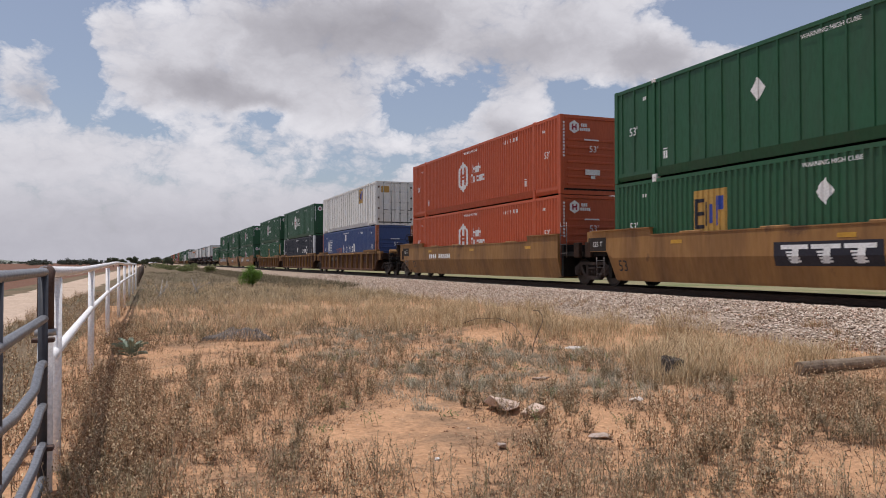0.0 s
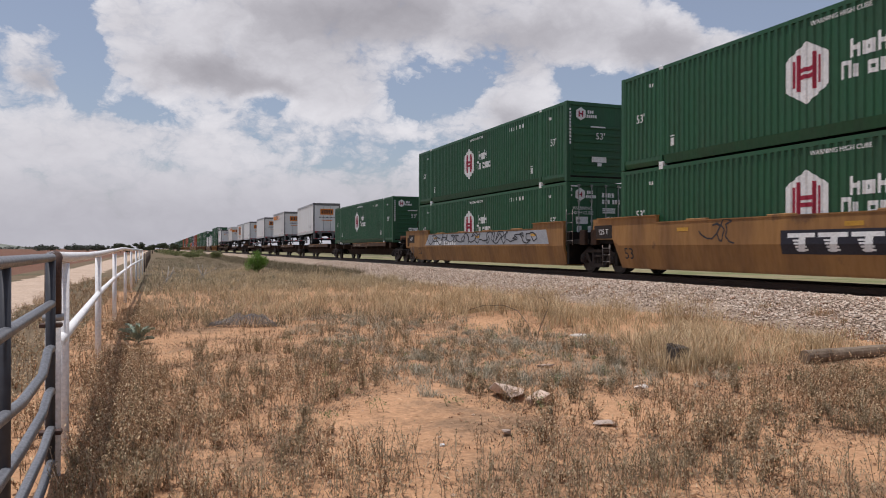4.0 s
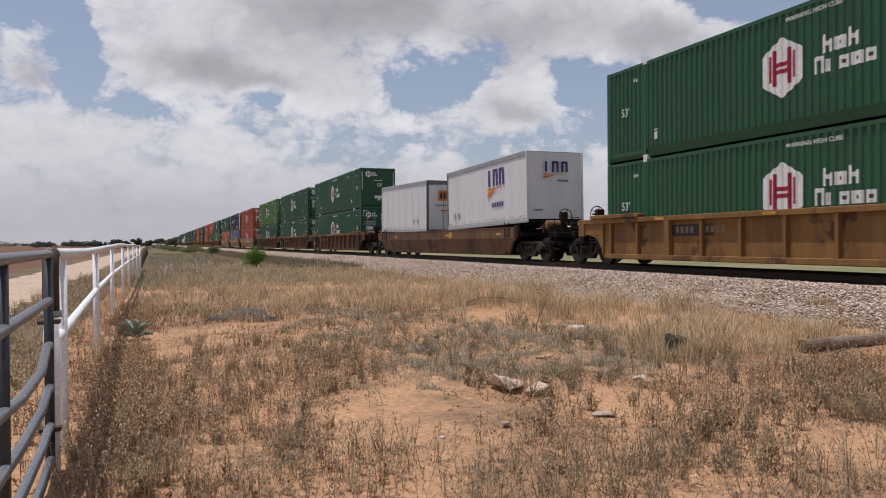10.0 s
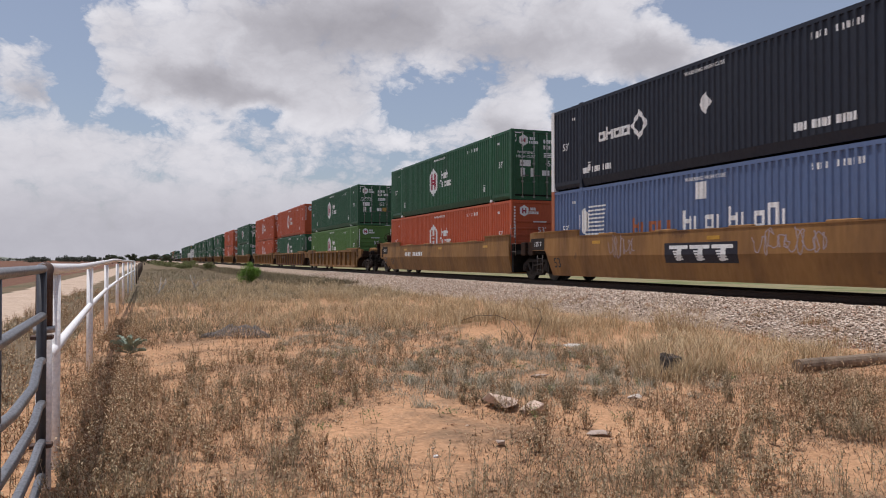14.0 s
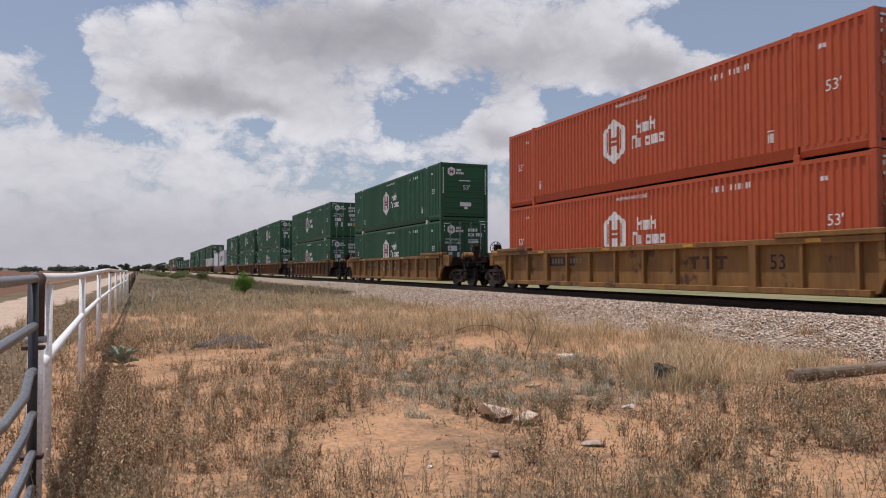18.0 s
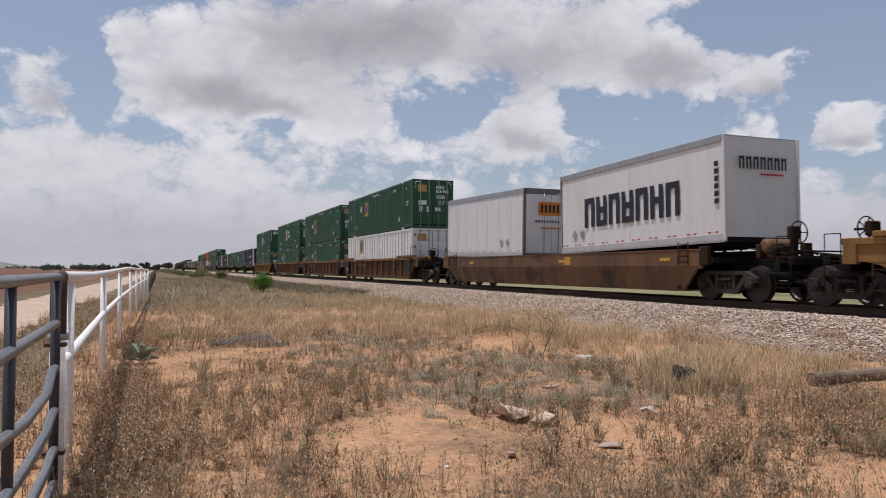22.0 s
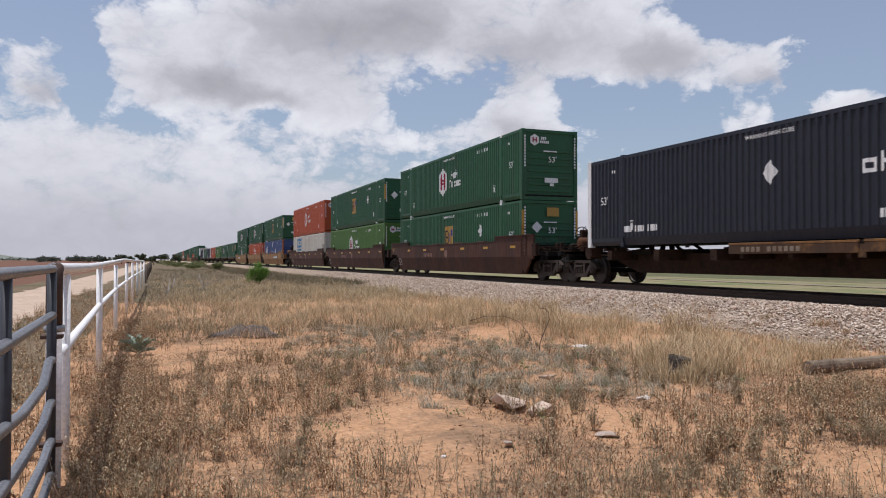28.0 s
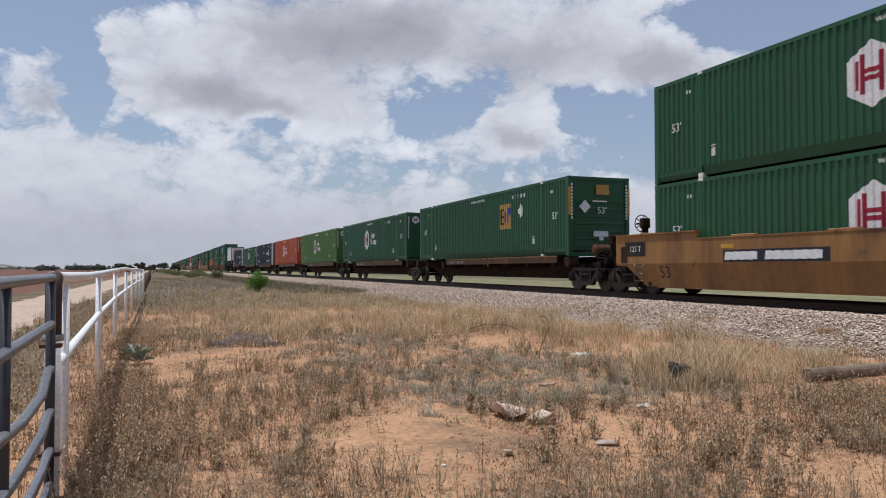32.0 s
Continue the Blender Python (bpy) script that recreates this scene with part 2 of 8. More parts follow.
TRUCKIRON = surface("rusty_truck_iron", (0.040, 0.028, 0.022), rough=0.75, dirt=(0.034, 0.024, 0.019), dirt_amount=0.8, scale=4, spec=0.3, vary=0.35)
GRIME = surface("grimy_rusty_iron", (0.045, 0.024, 0.015), rough=0.85, dirt=(0.014, 0.011, 0.009), dirt_amount=0.9, scale=4, spec=0.15)
STEEL = surface("worn_steel", (0.16, 0.14, 0.13), rough=0.4, metal=0.8, dirt=(0.06, 0.04, 0.03), scale=6)
RUBBER = surface("tyre_rubber", (0.022, 0.022, 0.022), rough=0.85, scale=8)
DECAL = surface("white_marking", (0.78, 0.78, 0.76), rough=0.5, dirt=(0.5, 0.5, 0.47), dirt_amount=0.4, vary=0.03)
DARKDECAL = surface("dark_marking", (0.02, 0.02, 0.03), rough=0.5, vary=0.0)
REDDECAL = surface("crimson_marking", (0.32, 0.02, 0.045), rough=0.5, vary=0.0)
GOLD = surface("golden_marking", (0.47, 0.28, 0.065), rough=0.55, dirt=(0.33, 0.21, 0.08), vary=0.08)
BLUEDECAL = surface("blue_marking", (0.03, 0.06, 0.30), rough=0.5, vary=0.0)
PURPLE = surface("purple_marking", (0.055, 0.035, 0.20), rough=0.5, vary=0.0)
ORANGEDECAL = surface("orange_marking", (0.66, 0.20, 0.02), rough=0.5, dirt=(0.5, 0.18, 0.04), vary=0.04)
CYAN = surface("teal_marking", (0.03, 0.22, 0.42), rough=0.5, vary=0.0)
TAPE = surface("red_tape", (0.50, 0.03, 0.03), rough=0.4, vary=0.0)
REFLECT = surface("yellow_reflector", (0.52, 0.28, 0.035), rough=0.4, vary=0.05)


# ---- building helpers ----
def mesh_from(bm, name, material):
    me = bpy.data.meshes.new(name)
    bmesh.ops.recalc_face_normals(bm, faces=bm.faces[:])
    bm.to_mesh(me)
    bm.free()
    me.materials.append(material)
    return me


def part(name, bm, material, parent, label="", at=None):
    """One mesh object under a thing or a part; bm may be a ready mesh that is shared."""
    me = bm if isinstance(bm, bpy.types.Mesh) else mesh_from(bm, name, material)
    ob = new(name, me)
    if parent:
        ob.parent = parent
    if at is not None:
        ob.matrix_basis = at
    if label:
        ob["label"] = label
    return ob


def thing(name, label, category, group="", kind=""):
    return tagged(new(name), label, category, group, kind)


def box(bm, x0, x1, y0, y1, z0, z1, bevel=0.0):
    v = [bm.verts.new(p) for p in ((x0, y0, z0), (x1, y0, z0), (x1, y1, z0), (x0, y1, z0), (x0, y0, z1), (x1, y0, z1), (x1, y1, z1), (x0, y1, z1))]
    f = [bm.faces.new([v[i] for i in q]) for q in ((3, 2, 1, 0), (4, 5, 6, 7), (0, 1, 5, 4), (1, 2, 6, 5), (2, 3, 7, 6), (3, 0, 4, 7))]
    if bevel:
        es = list({e for q in f for e in q.edges})
        bmesh.ops.bevel(bm, geom=es, offset=bevel, segments=1, affect="EDGES")
    return bm


def boxes(*rows, bevel=0.0):
    bm = bmesh.new()
    for r in rows:
        box(bm, *r, bevel=bevel)
    return bm


def tube(bm, a, b, r, n=10, r2=None):
    a, b = Vector(a), Vector(b)
    q = (b - a).to_track_quat("Z", "Y").to_matrix()
    r2 = r if r2 is None else r2
    ra = [bm.verts.new(a + q @ Vector((math.cos(i * math.tau / n) * r, math.sin(i * math.tau / n) * r, 0))) for i in range(n)]
    rb = [bm.verts.new(b + q @ Vector((math.cos(i * math.tau / n) * r2, math.sin(i * math.tau / n) * r2, 0))) for i in range(n)]
    for i in range(n):
        f = bm.faces.new((ra[i], ra[(i + 1) % n], rb[(i + 1) % n], rb[i]))
        f.smooth = True
    bm.faces.new(ra[::-1])
    bm.faces.new(rb)
    return bm


def ring(bm, c, axis, R, r, n=24, k=8):
    q = Vector(axis).to_track_quat("Z", "Y").to_matrix()
    g = [[bm.verts.new(Vector(c) + q @ Vector(((R + r * math.cos(j * math.tau / k)) * math.cos(i * math.tau / n),
          (R + r * math.cos(j * math.tau / k)) * math.sin(i * math.tau / n), r * math.sin(j * math.tau / k)))) for j in range(k)] for i in range(n)]
    for i in range(n):
        for j in range(k):
            f = bm.faces.new((g[i][j], g[(i + 1) % n][j], g[(i + 1) % n][(j + 1) % k], g[i][(j + 1) % k]))
            f.smooth = True
    return bm


def lathe(bm, prof, c, axis, n=24):
    """prof: (distance along axis, radius) pairs."""
    q = Vector(axis).to_track_quat("Z", "Y").to_matrix()
    rings = [[bm.verts.new(Vector(c) + q @ Vector((r * math.cos(i * math.tau / n), r * math.sin(i * math.tau / n), h))) for i in range(n)] for h, r in prof]
    for a, b in zip(rings, rings[1:]):
        for i in range(n):
            bm.faces.new((a[i], a[(i + 1) % n], b[(i + 1) % n], b[i]))
    bm.faces.new(rings[0][::-1])
    bm.faces.new(rings[-1])
    return bm


LETTERS = {}


def words(text, size, material):
    """Lettering as a thin mesh lying in the local xy plane, centred; shared between uses."""
    key = (text, size, material.name)
    if key not in LETTERS:
        cu = bpy.data.curves.new("lettering", "FONT")
        cu.body, cu.size, cu.extrude, cu.align_x, cu.align_y = text, size, 0.002, "CENTER", "CENTER"
        cu.resolution_u = 2
        ob = bpy.data.objects.new("lettering", cu)
        me = bpy.data.meshes.new_from_object(ob)
        bpy.data.objects.remove(ob)
        me.materials.clear()
        me.materials.append(material)
        LETTERS[key] = me
    return LETTERS[key]


SIDE = Matrix(((0, 0, -1, 0), (-1, 0, 0, 0), (0, 1, 0, 0), (0, 0, 0, 1)))   # lettering on a wall that faces -x
END = Matrix(((1, 0, 0, 0), (0, 0, -1, 0), (0, 1, 0, 0), (0, 0, 0, 1)))     # lettering on a wall that faces -y


def on_side(x, y, z):
    return Matrix.Translation((x, y, z)) @ SIDE


def on_end(x, y, z):
    return Matrix.Translation((x, y, z)) @ END


# ---- containers ----
CL, CW, CH, POST = 16.154, 2.591, 2.896, 1.982


def corrugated(y):
    u = (y - 0.19) % 0.21
    d = 0.040
    return 0.0 if u < 0.07 else -d * (u - 0.07) / 0.03 if u < 0.10 else -d if u < 0.18 else -d * (0.21 - u) / 0.03


def panelled(y):
    u = (y - 0.25) % 0.62
    return 0.0 if u < 0.055 else -0.032 * (u - 0.055) / 0.006 if u < 0.061 else -0.032 if u < 0.614 else -0.032 * (0.62 - u) / 0.006


def breaks(prof, y0, y1):
    if prof is corrugated:
        start, step, offs = 0.19, 0.21, (0.0, 0.07, 0.10, 0.18)
    else:
        start, step, offs = 0.25, 0.62, (0.0, 0.055, 0.061, 0.614)
    ys = {y0, y1}
    k = math.floor((y0 - start) / step) - 1
    while start + k * step < y1:
        ys.update(start + k * step + o for o in offs if y0 < start + k * step + o < y1)
        k += 1
    return sorted(ys)


def wall_sheet(prof, xs, sign, y0, y1, z0, z1):
    bm = bmesh.new()
    col = []
    for y in breaks(prof, y0, y1):
        x = sign * (xs + prof(y))
        col.append((bm.verts.new((x, y, z0)), bm.verts.new((x, y, z1))))
    for a, b in zip(col, col[1:]):
        bm.faces.new((a[0], b[0], b[1], a[1]))
    return bm


def decal(bm, prof, poly, lift=0.005, xs=CW / 2 - 0.012):
    """A painted convex shape, poly = (y, z) pairs, that follows the folds of the near wall."""
    ys = [p[0] for p in poly]
    cut = sorted(set(breaks(prof, min(ys), max(ys))) | set(ys))
    n, col = len(poly), []
    for y in cut:
        zs = []
        for (ya, za), (yb, zb) in zip(poly, poly[1:] + poly[:1]):
            if min(ya, yb) - 1e-9 <= y <= max(ya, yb) + 1e-9:
                zs += [za, zb] if abs(ya - yb) < 1e-9 else [za + (zb - za) * (y - ya) / (yb - ya)]
        x = -(xs + prof(y)) - lift
        col.append((bm.verts.new((x, y, min(zs))), bm.verts.new((x, y, max(zs)))))
    for a, b in zip(col, col[1:]):
        bm.faces.new((a[0], b[0], b[1], a[1]))
    return bm


def rect(yc, zc, w, h):
    return [(yc - w / 2, zc - h / 2), (yc + w / 2, zc - h / 2), (yc + w / 2, zc + h / 2), (yc - w / 2, zc + h / 2)]


def hexagon(yc, zc, w, h):
    return [(yc - w / 2, zc - h / 4), (yc, zc - h / 2), (yc + w / 2, zc - h / 4), (yc + w / 2, zc + h / 4), (yc, zc + h / 2), (yc - w / 2, zc + h / 4)]


def blocks(bm, prof, y, z, widths, h, gap=0.05, lift=0.005, xs=CW / 2 - 0.012):
    """A row of letter-sized bars from y towards the near end, standing on z."""
    for w in widths:
        if w > 0:
            decal(bm, prof, [(y - w, z), (y, z), (y, z + h), (y - w, z + h)], lift, xs)
        y -= abs(w) + gap
    return bm


def stroke_word(bm, prof, y, z, shape, h, w, t, gap, lift=0.005, xs=CW / 2 - 0.012):
    """Letter-like groups of bars: each sign of shape is built of two uprights and a crossbar at a height that varies."""
    for s in shape:
        if s == " ":
            y -= w * 0.6
            continue
        hh = h if s in "BLR" else h * 0.72
        decal(bm, prof, [(y - t, z), (y, z), (y, z + hh), (y - t, z + hh)], lift, xs)
        if s in "BoR":
            decal(bm, prof, [(y - w, z), (y - w + t, z), (y - w + t, z + hh * (0.72 if s == "B" else 1)), (y - w, z + hh * (0.72 if s == "B" else 1))], lift, xs)
            decal(bm, prof, rect(y - w / 2, z + hh * 0.5 if s == "B" else z + hh - t / 2, w - 2 * t, t), lift, xs)
        if s in "oL":
            decal(bm, prof, rect(y - w / 2, z + t / 2, w - 2 * t, t), lift, xs)
        y -= w + gap
    return bm


def container_sides(ob, prof, mat):
    z0, z1 = 0.30, CH - 0.115
    for sgn in (-1, 1):
        part("side_wall", wall_sheet(prof, CW / 2 - 0.012, sgn, 0.16, CL - 0.16, z0, z1), mat, ob)
        rail = bmesh.new()
        xo = sgn * CW / 2
        box(rail, min(xo - sgn * 0.012, xo - sgn * 0.09), max(xo - sgn * 0.012, xo - sgn * 0.09), 0.17, CL - 0.17, CH - 0.115, CH - 0.015)
        part("top_rail", rail, mat, ob)
        low = bmesh.new()   # tapered bottom rail, with the bare ends beyond the inner posts
        for y0, y1, top in ((0.17, POST - 0.09, 0.18), (POST + 0.09, CL - POST - 0.09, 0.30), (CL - POST + 0.09, CL - 0.17, 0.18)):
            ring0 = [(xo - sgn * 0.02, top), (xo - sgn * 0.075, 0.05), (xo - sgn * 0.13, 0.05), (xo - sgn * 0.11, top)]
            a = [low.verts.new((x, y0, z)) for x, z in ring0]
            b = [low.verts.new((x, y1, z)) for x, z in ring0]
            for i in range(4):
                low.faces.new((a[i], a[(i + 1) % 4], b[(i + 1) % 4], b[i]))
            low.faces.new(a)
            low.faces.new(b[::-1])
            if top < 0.3:
                box(low, min(xo - sgn * 0.03, xo - sgn * 0.08), max(xo - sgn * 0.03, xo - sgn * 0.08), y0, y1, top, 0.30)
        part("bottom_rail", low, mat, ob)
        for y in (POST, CL - POST):
            p = boxes((min(xo, xo - sgn * 0.10), max(xo, xo - sgn * 0.10), y - 0.05, y + 0.05, 0.0, CH + 0.0))
            part("inner_post", p, mat, ob)
            for z in ((0.0, CH - 0.10) if sgn < 0 else ()):
                part("lifting_casting", boxes((min(xo + sgn * 0.004, xo - sgn * 0.17), max(xo + sgn * 0.004, xo - sgn * 0.17), y - 0.09, y + 0.09, z, z + 0.118 if z else 0.115), bevel=0.012), DECAL if mat is GREEN else mat, ob)
        for y0, y1 in ((0.0, 0.17), (CL - 0.17, CL)):
            part("corner_post", boxes((min(xo, xo - sgn * 0.16), max(xo, xo - sgn * 0.16), y0, y1, 0.0, CH), bevel=0.015), mat, ob)
    part("roof", boxes((-CW / 2 + 0.09, CW / 2 - 0.09, 0.05, CL - 0.05, CH - 0.05, CH - 0.02)), mat, ob)
    part("underframe", boxes((-CW / 2 + 0.12, CW / 2 - 0.12, 0.03, CL - 0.03, 0.06, 0.22)), BLACK, ob)


def blank_end(ob, mat, y=0.0):
    """A closed end with raised horizontal ribs."""
    s = 1 if y == 0 else -1
    bm, prev = bmesh.new(), None   # one folded plate: sill, recessed panel, header
    for dy, z in ((0.01, 0.0), (0.01, 0.15), (0.06, 0.16), (0.06, CH - 0.14), (0.01, CH - 0.13), (0.01, CH - 0.01)):
        cur = (bm.verts.new((-CW / 2 + 0.155, y + s * dy, z)), bm.verts.new((CW / 2 - 0.155, y + s * dy, z)))
        if prev:
            bm.faces.new((prev[0], prev[1], cur[1], cur[0]))
        prev = cur
    part("end_wall", bm, mat, ob)
    if s > 0:
        rib = mesh_from(boxes((-CW / 2 + 0.30, CW / 2 - 0.30, 0.02, 0.055, -0.045, 0.045), bevel=0.012), "rib", mat)
        for i in range(7):
            part("rib", rib, mat, ob, at=pose(0, 0, 0.38 + i * 0.27))


def doors(ob, mat):
    """Door end: two leaves with four locking bars, handles and hinges."""
    part("door_sill", boxes((-CW / 2 + 0.16, CW / 2 - 0.16, 0.0, 0.12, 0.0, 0.15)), mat, ob)
    part("door_header", boxes((-CW / 2 + 0.16, CW / 2 - 0.16, 0.0, 0.12, CH - 0.13, CH - 0.01)), mat, ob)
    bar = bmesh.new()
    tube(bar, (0, -0.01, 0.10), (0, -0.01, CH - 0.09), 0.020, 8)
    for z in (0.12, 0.75, 1.5, 2.2, CH - 0.12):
        box(bar, -0.045, 0.045, -0.03, 0.03, z - 0.035, z + 0.035)
    bar = mesh_from(bar, "locking_bar", GALV)
    for sgn in (-1, 1):
        x0, x1 = (-CW / 2 + 0.17, -0.015) if sgn < 0 else (0.015, CW / 2 - 0.17)
        bm = boxes((x0, x1, 0.045, 0.085, 0.16, CH - 0.14))
        for z0, z1 in ((0.22, 0.72), (0.82, 1.42), (1.52, 2.12), (2.22, CH - 0.20)):
            box(bm, x0 + 0.07, x1 - 0.07, 0.028, 0.05, z0, z1, bevel=0.01)
        leaf = part("door", bm, mat, ob)
        for k in (0.30, 0.78):
            part("locking_bar", bar, GALV if mat is OFFWHITE else mat, leaf, at=pose(x0 + (x1 - x0) * k, 0, 0))
            part("handle", boxes((x0 + (x1 - x0) * k - 0.02, x0 + (x1 - x0) * k + 0.28, -0.035, -0.015, 0.98, 1.02)), STEEL, leaf)
        hg = bmesh.new()
        for z in (0.4, 1.1, 1.8, 2.5):
            xh = x0 if sgn < 0 else x1
            box(hg, xh - 0.05, xh + 0.05, -0.02, 0.03, z - 0.06, z + 0.06, bevel=0.01)
        tagged(part("hinges", hg, RUST if mat is OFFWHITE else mat, leaf), kind="stuff")


def letter(ob, text, size, m, mat=DECAL):
    part("lettering", words(text, size, mat), mat, ob, at=m)


SX = -CW / 2 + 0.004


def common_marks(ob, prof, rng):
    for y in (0.98, CL - 1.0):
        letter(ob, "53'", 0.36, on_side(SX, y, 1.50))
    letter(ob, "WARNING HIGH CUBE", 0.15, on_side(SX, 8.1, 2.62))
    bm = bmesh.new()
    blocks(bm, prof, 4.7, 2.44, [0.05, 0.06, 0.02, 0.05, -0.12, 0.05, 0.06, 0.05, 0.03, 0.05, 0.05], 0.15, 0.075)
    tagged(part("number_stencil", bm, DECAL, ob), kind="stuff")
    bm = bmesh.new()
    for y in (POST - 0.6, CL - POST + 0.55):
        blocks(bm, prof, y, 2.38, [0.05, 0.05, 0.05], 0.10, 0.02)
    for y in (2.75, CL - 2.45):
        decal(bm, prof, rect(y, 0.80, 0.20, 0.03))
        blocks(bm, prof, y + 0.08, 0.52, [0.07, 0.07], 0.22, 0.03)
    tagged(part("small_marking", bm, DECAL, ob), kind="stuff")


def hexagon_marks(ob, prof, warm, yc=9.0):
    """White hexagon with an H of bars and two rows of letter-sized bars beside it."""
    hexa = bmesh.new()
    decal(hexa, prof, hexagon(yc, 1.56, 1.22, 1.42))
    part("logo_panel", hexa, DECAL, ob)
    st = bmesh.new()
    for dy in (0.36, 0.22, -0.22, -0.36):
        hh = 0.84 if abs(dy) < 0.3 else 0.62
        decal(st, prof, rect(yc + dy, 1.58, 0.085, hh), 0.009)
    decal(st, prof, rect(yc, 1.64, 0.36, 0.10), 0.009)
    decal(st, prof, rect(yc, 1.48, 0.36, 0.10), 0.009)
    part("logo_emblem", st, warm, ob)
    tx = bmesh.new()
    stroke_word(tx, prof, yc - 1.12, 1.62, "BoB", 0.40, 0.27, 0.10, 0.055)
    stroke_word(tx, prof, yc - 0.90, 1.20, "Rnooo", 0.38, 0.27, 0.095, 0.05)
    tagged(part("name_lettering", tx, DECAL, ob), kind="stuff")


def square_marks(ob, prof, y=11.0, z=1.6, size=1.25):
    bg = bmesh.new()
    decal(bg, prof, rect(y, z, size, size))
    part("logo_panel", bg, GOLD, ob)
    dk = bmesh.new()
    k = size / 1.25
    decal(dk, prof, rect(y + 0.50 * k, z, 0.10 * k, 0.80 * k), 0.009)
    for dz in (0.35, 0.0, -0.35):
        decal(dk, prof, rect(y + 0.33 * k, z + dz * k, 0.24 * k, 0.10 * k), 0.009)
    decal(dk, prof, rect(y + 0.12 * k, z - 0.02 * k, 0.10 * k, 0.62 * k), 0.009)
    part("logo_emblem", dk, DARKDECAL, ob)
    bl = bmesh.new()
    decal(bl, prof, rect(y - 0.06 * k, z - 0.02 * k, 0.16 * k, 0.50 * k), 0.009)
    decal(bl, prof, rect(y - 0.28 * k, z + 0.05 * k, 0.10 * k, 0.78 * k), 0.009)
    decal(bl, prof, rect(y - 0.44 * k, z + 0.25 * k, 0.20 * k, 0.36 * k), 0.009)
    part("logo_emblem", bl, BLUEDECAL, ob)


def diamond(ob, prof, y, z=1.62):
    bm = bmesh.new()
    decal(bm, prof, [(y - 0.24, z), (y, z - 0.30), (y + 0.24, z), (y, z + 0.30)])
    part("hazard_diamond", bm, DECAL, ob)


def flat(y):
    return 0.0


def end_blocks(bm, x, z, widths, h, gap=0.04, y=-0.008):
    for w in widths:
        if w > 0:
            vs = [bm.verts.new(p) for p in ((x, y, z), (x + w, y, z), (x + w, y, z + h), (x, y, z + h))]
            bm.faces.new(vs)
        x += abs(w) + gap
    return bm


def end_marks(ob, kind, door):
    bm = bmesh.new()
    y = -0.014 if not door else 0.02
    if kind == "hexa":
        vs = [bm.verts.new((-0.72 + a * 0.20, y, 2.45 + b * 0.24)) for a, b in ((-1, -0.5), (0, -1), (1, -0.5), (1, 0.5), (0, 1), (-1, 0.5))]
        bm.faces.new(vs)
        end_blocks(bm, -0.44, 2.47, [0.07, 0.07, 0.07], 0.12, 0.02, y)
        end_blocks(bm, -0.48, 2.32, [0.07, 0.06, 0.07, 0.07, 0.07], 0.11, 0.02, y)
    if door:
        end_blocks(bm, 0.20, 2.36, [0.09, 0.09, 0.09, 0.03, 0.09], 0.16, 0.03, y)
        end_blocks(bm, 0.20, 2.12, [0.09] * 3 + [-0.05] + [0.09] * 3, 0.16, 0.03, y)
        for i in range(3):
            end_blocks(bm, 0.22, 1.92 - i * 0.07, [0.55], 0.045, 0.03, y)
        end_blocks(bm, -0.90, 1.38, [0.5], 0.26, 0.03, y)
        end_blocks(bm, -0.86, 0.95, [0.2, -0.16, 0.16], 0.36, 0.05, y)
        end_blocks(bm, 0.14, 1.02, [0.34], 0.22, 0.03, y)
        for x, z in ((-1.12, 2.62), (0.86, 2.62)):
            end_blocks(bm, x, z + 0.10, [0.28], 0.05, 0, -0.006)
            end_blocks(bm, x if x < 0 else x + 0.23, z - 0.25, [0.05], 0.30, 0, -0.006)
    else:
        end_blocks(bm, -0.30, 1.98, [0.62], 0.05, 0, y)
        end_blocks(bm, -0.26, 0.72, [0.62], 0.20, 0, y)
        end_blocks(bm, -0.02, 0.58, [0.18], 0.12, 0, y)
        for i in range(11):
            end_blocks(bm, -1.19, 2.55 - i * 0.12, [0.07], 0.08, 0, -0.006)
            end_blocks(bm, 1.12, 2.55 - i * 0.12, [0.07], 0.08, 0, -0.006)
    tagged(part("end_marking", bm, DECAL, ob), kind="stuff")
    part("end_lettering", words("53'", 0.34, DECAL), DECAL, ob, at=on_end(0.58 if door else 0.10, -0.02 if not door else 0.015, 1.52 if door else 1.66))
    if not door and kind == "hexa":
        em = bmesh.new()
        end_blocks(em, -0.82, 2.34, [0.055, -0.03, 0.055], 0.22, 0.03, y - 0.004)
        end_blocks(em, -0.79, 2.42, [0.12], 0.06, 0, y - 0.004)
        part("logo_emblem", em, REDDECAL, ob)
    if door and kind == "hexa":
        part("end_lettering", words("WARNING\nHIGH CUBE", 0.17, DECAL), DECAL, ob, at=on_end(-0.62, 0.015, 1.86))
        em = bmesh.new()
        end_blocks(em, -0.82, 2.36, [0.05, -0.02, 0.05], 0.18, 0.03, y - 0.004)
        end_blocks(em, -0.78, 2.42, [0.12], 0.05, 0, y - 0.004)
        part("logo_emblem", em, REDDECAL, ob)
        part("sticker", end_blocks(bmesh.new(), 0.55, 1.0, [0.30], 0.28, 0, y), GOLD, ob)


MAKES = {  # colour word, paint, wall
    "green": ("dark green", GREEN, corrugated), "lime": ("bright green", LIME, corrugated), "red": ("brick red", RED, corrugated),
    "orange": ("faded orange-red", ORANGE, corrugated), "navy": ("dark navy", NAVY, corrugated), "blue": ("deep blue", BLUE, corrugated),
    "paleblue": ("faded blue", PALEBLUE, corrugated), "cream": ("off-white", CREAM, corrugated), "white": ("weathered white", OFFWHITE, panelled),
    "greenflat": ("dark green", GREEN, panelled)}
BOXES = {}


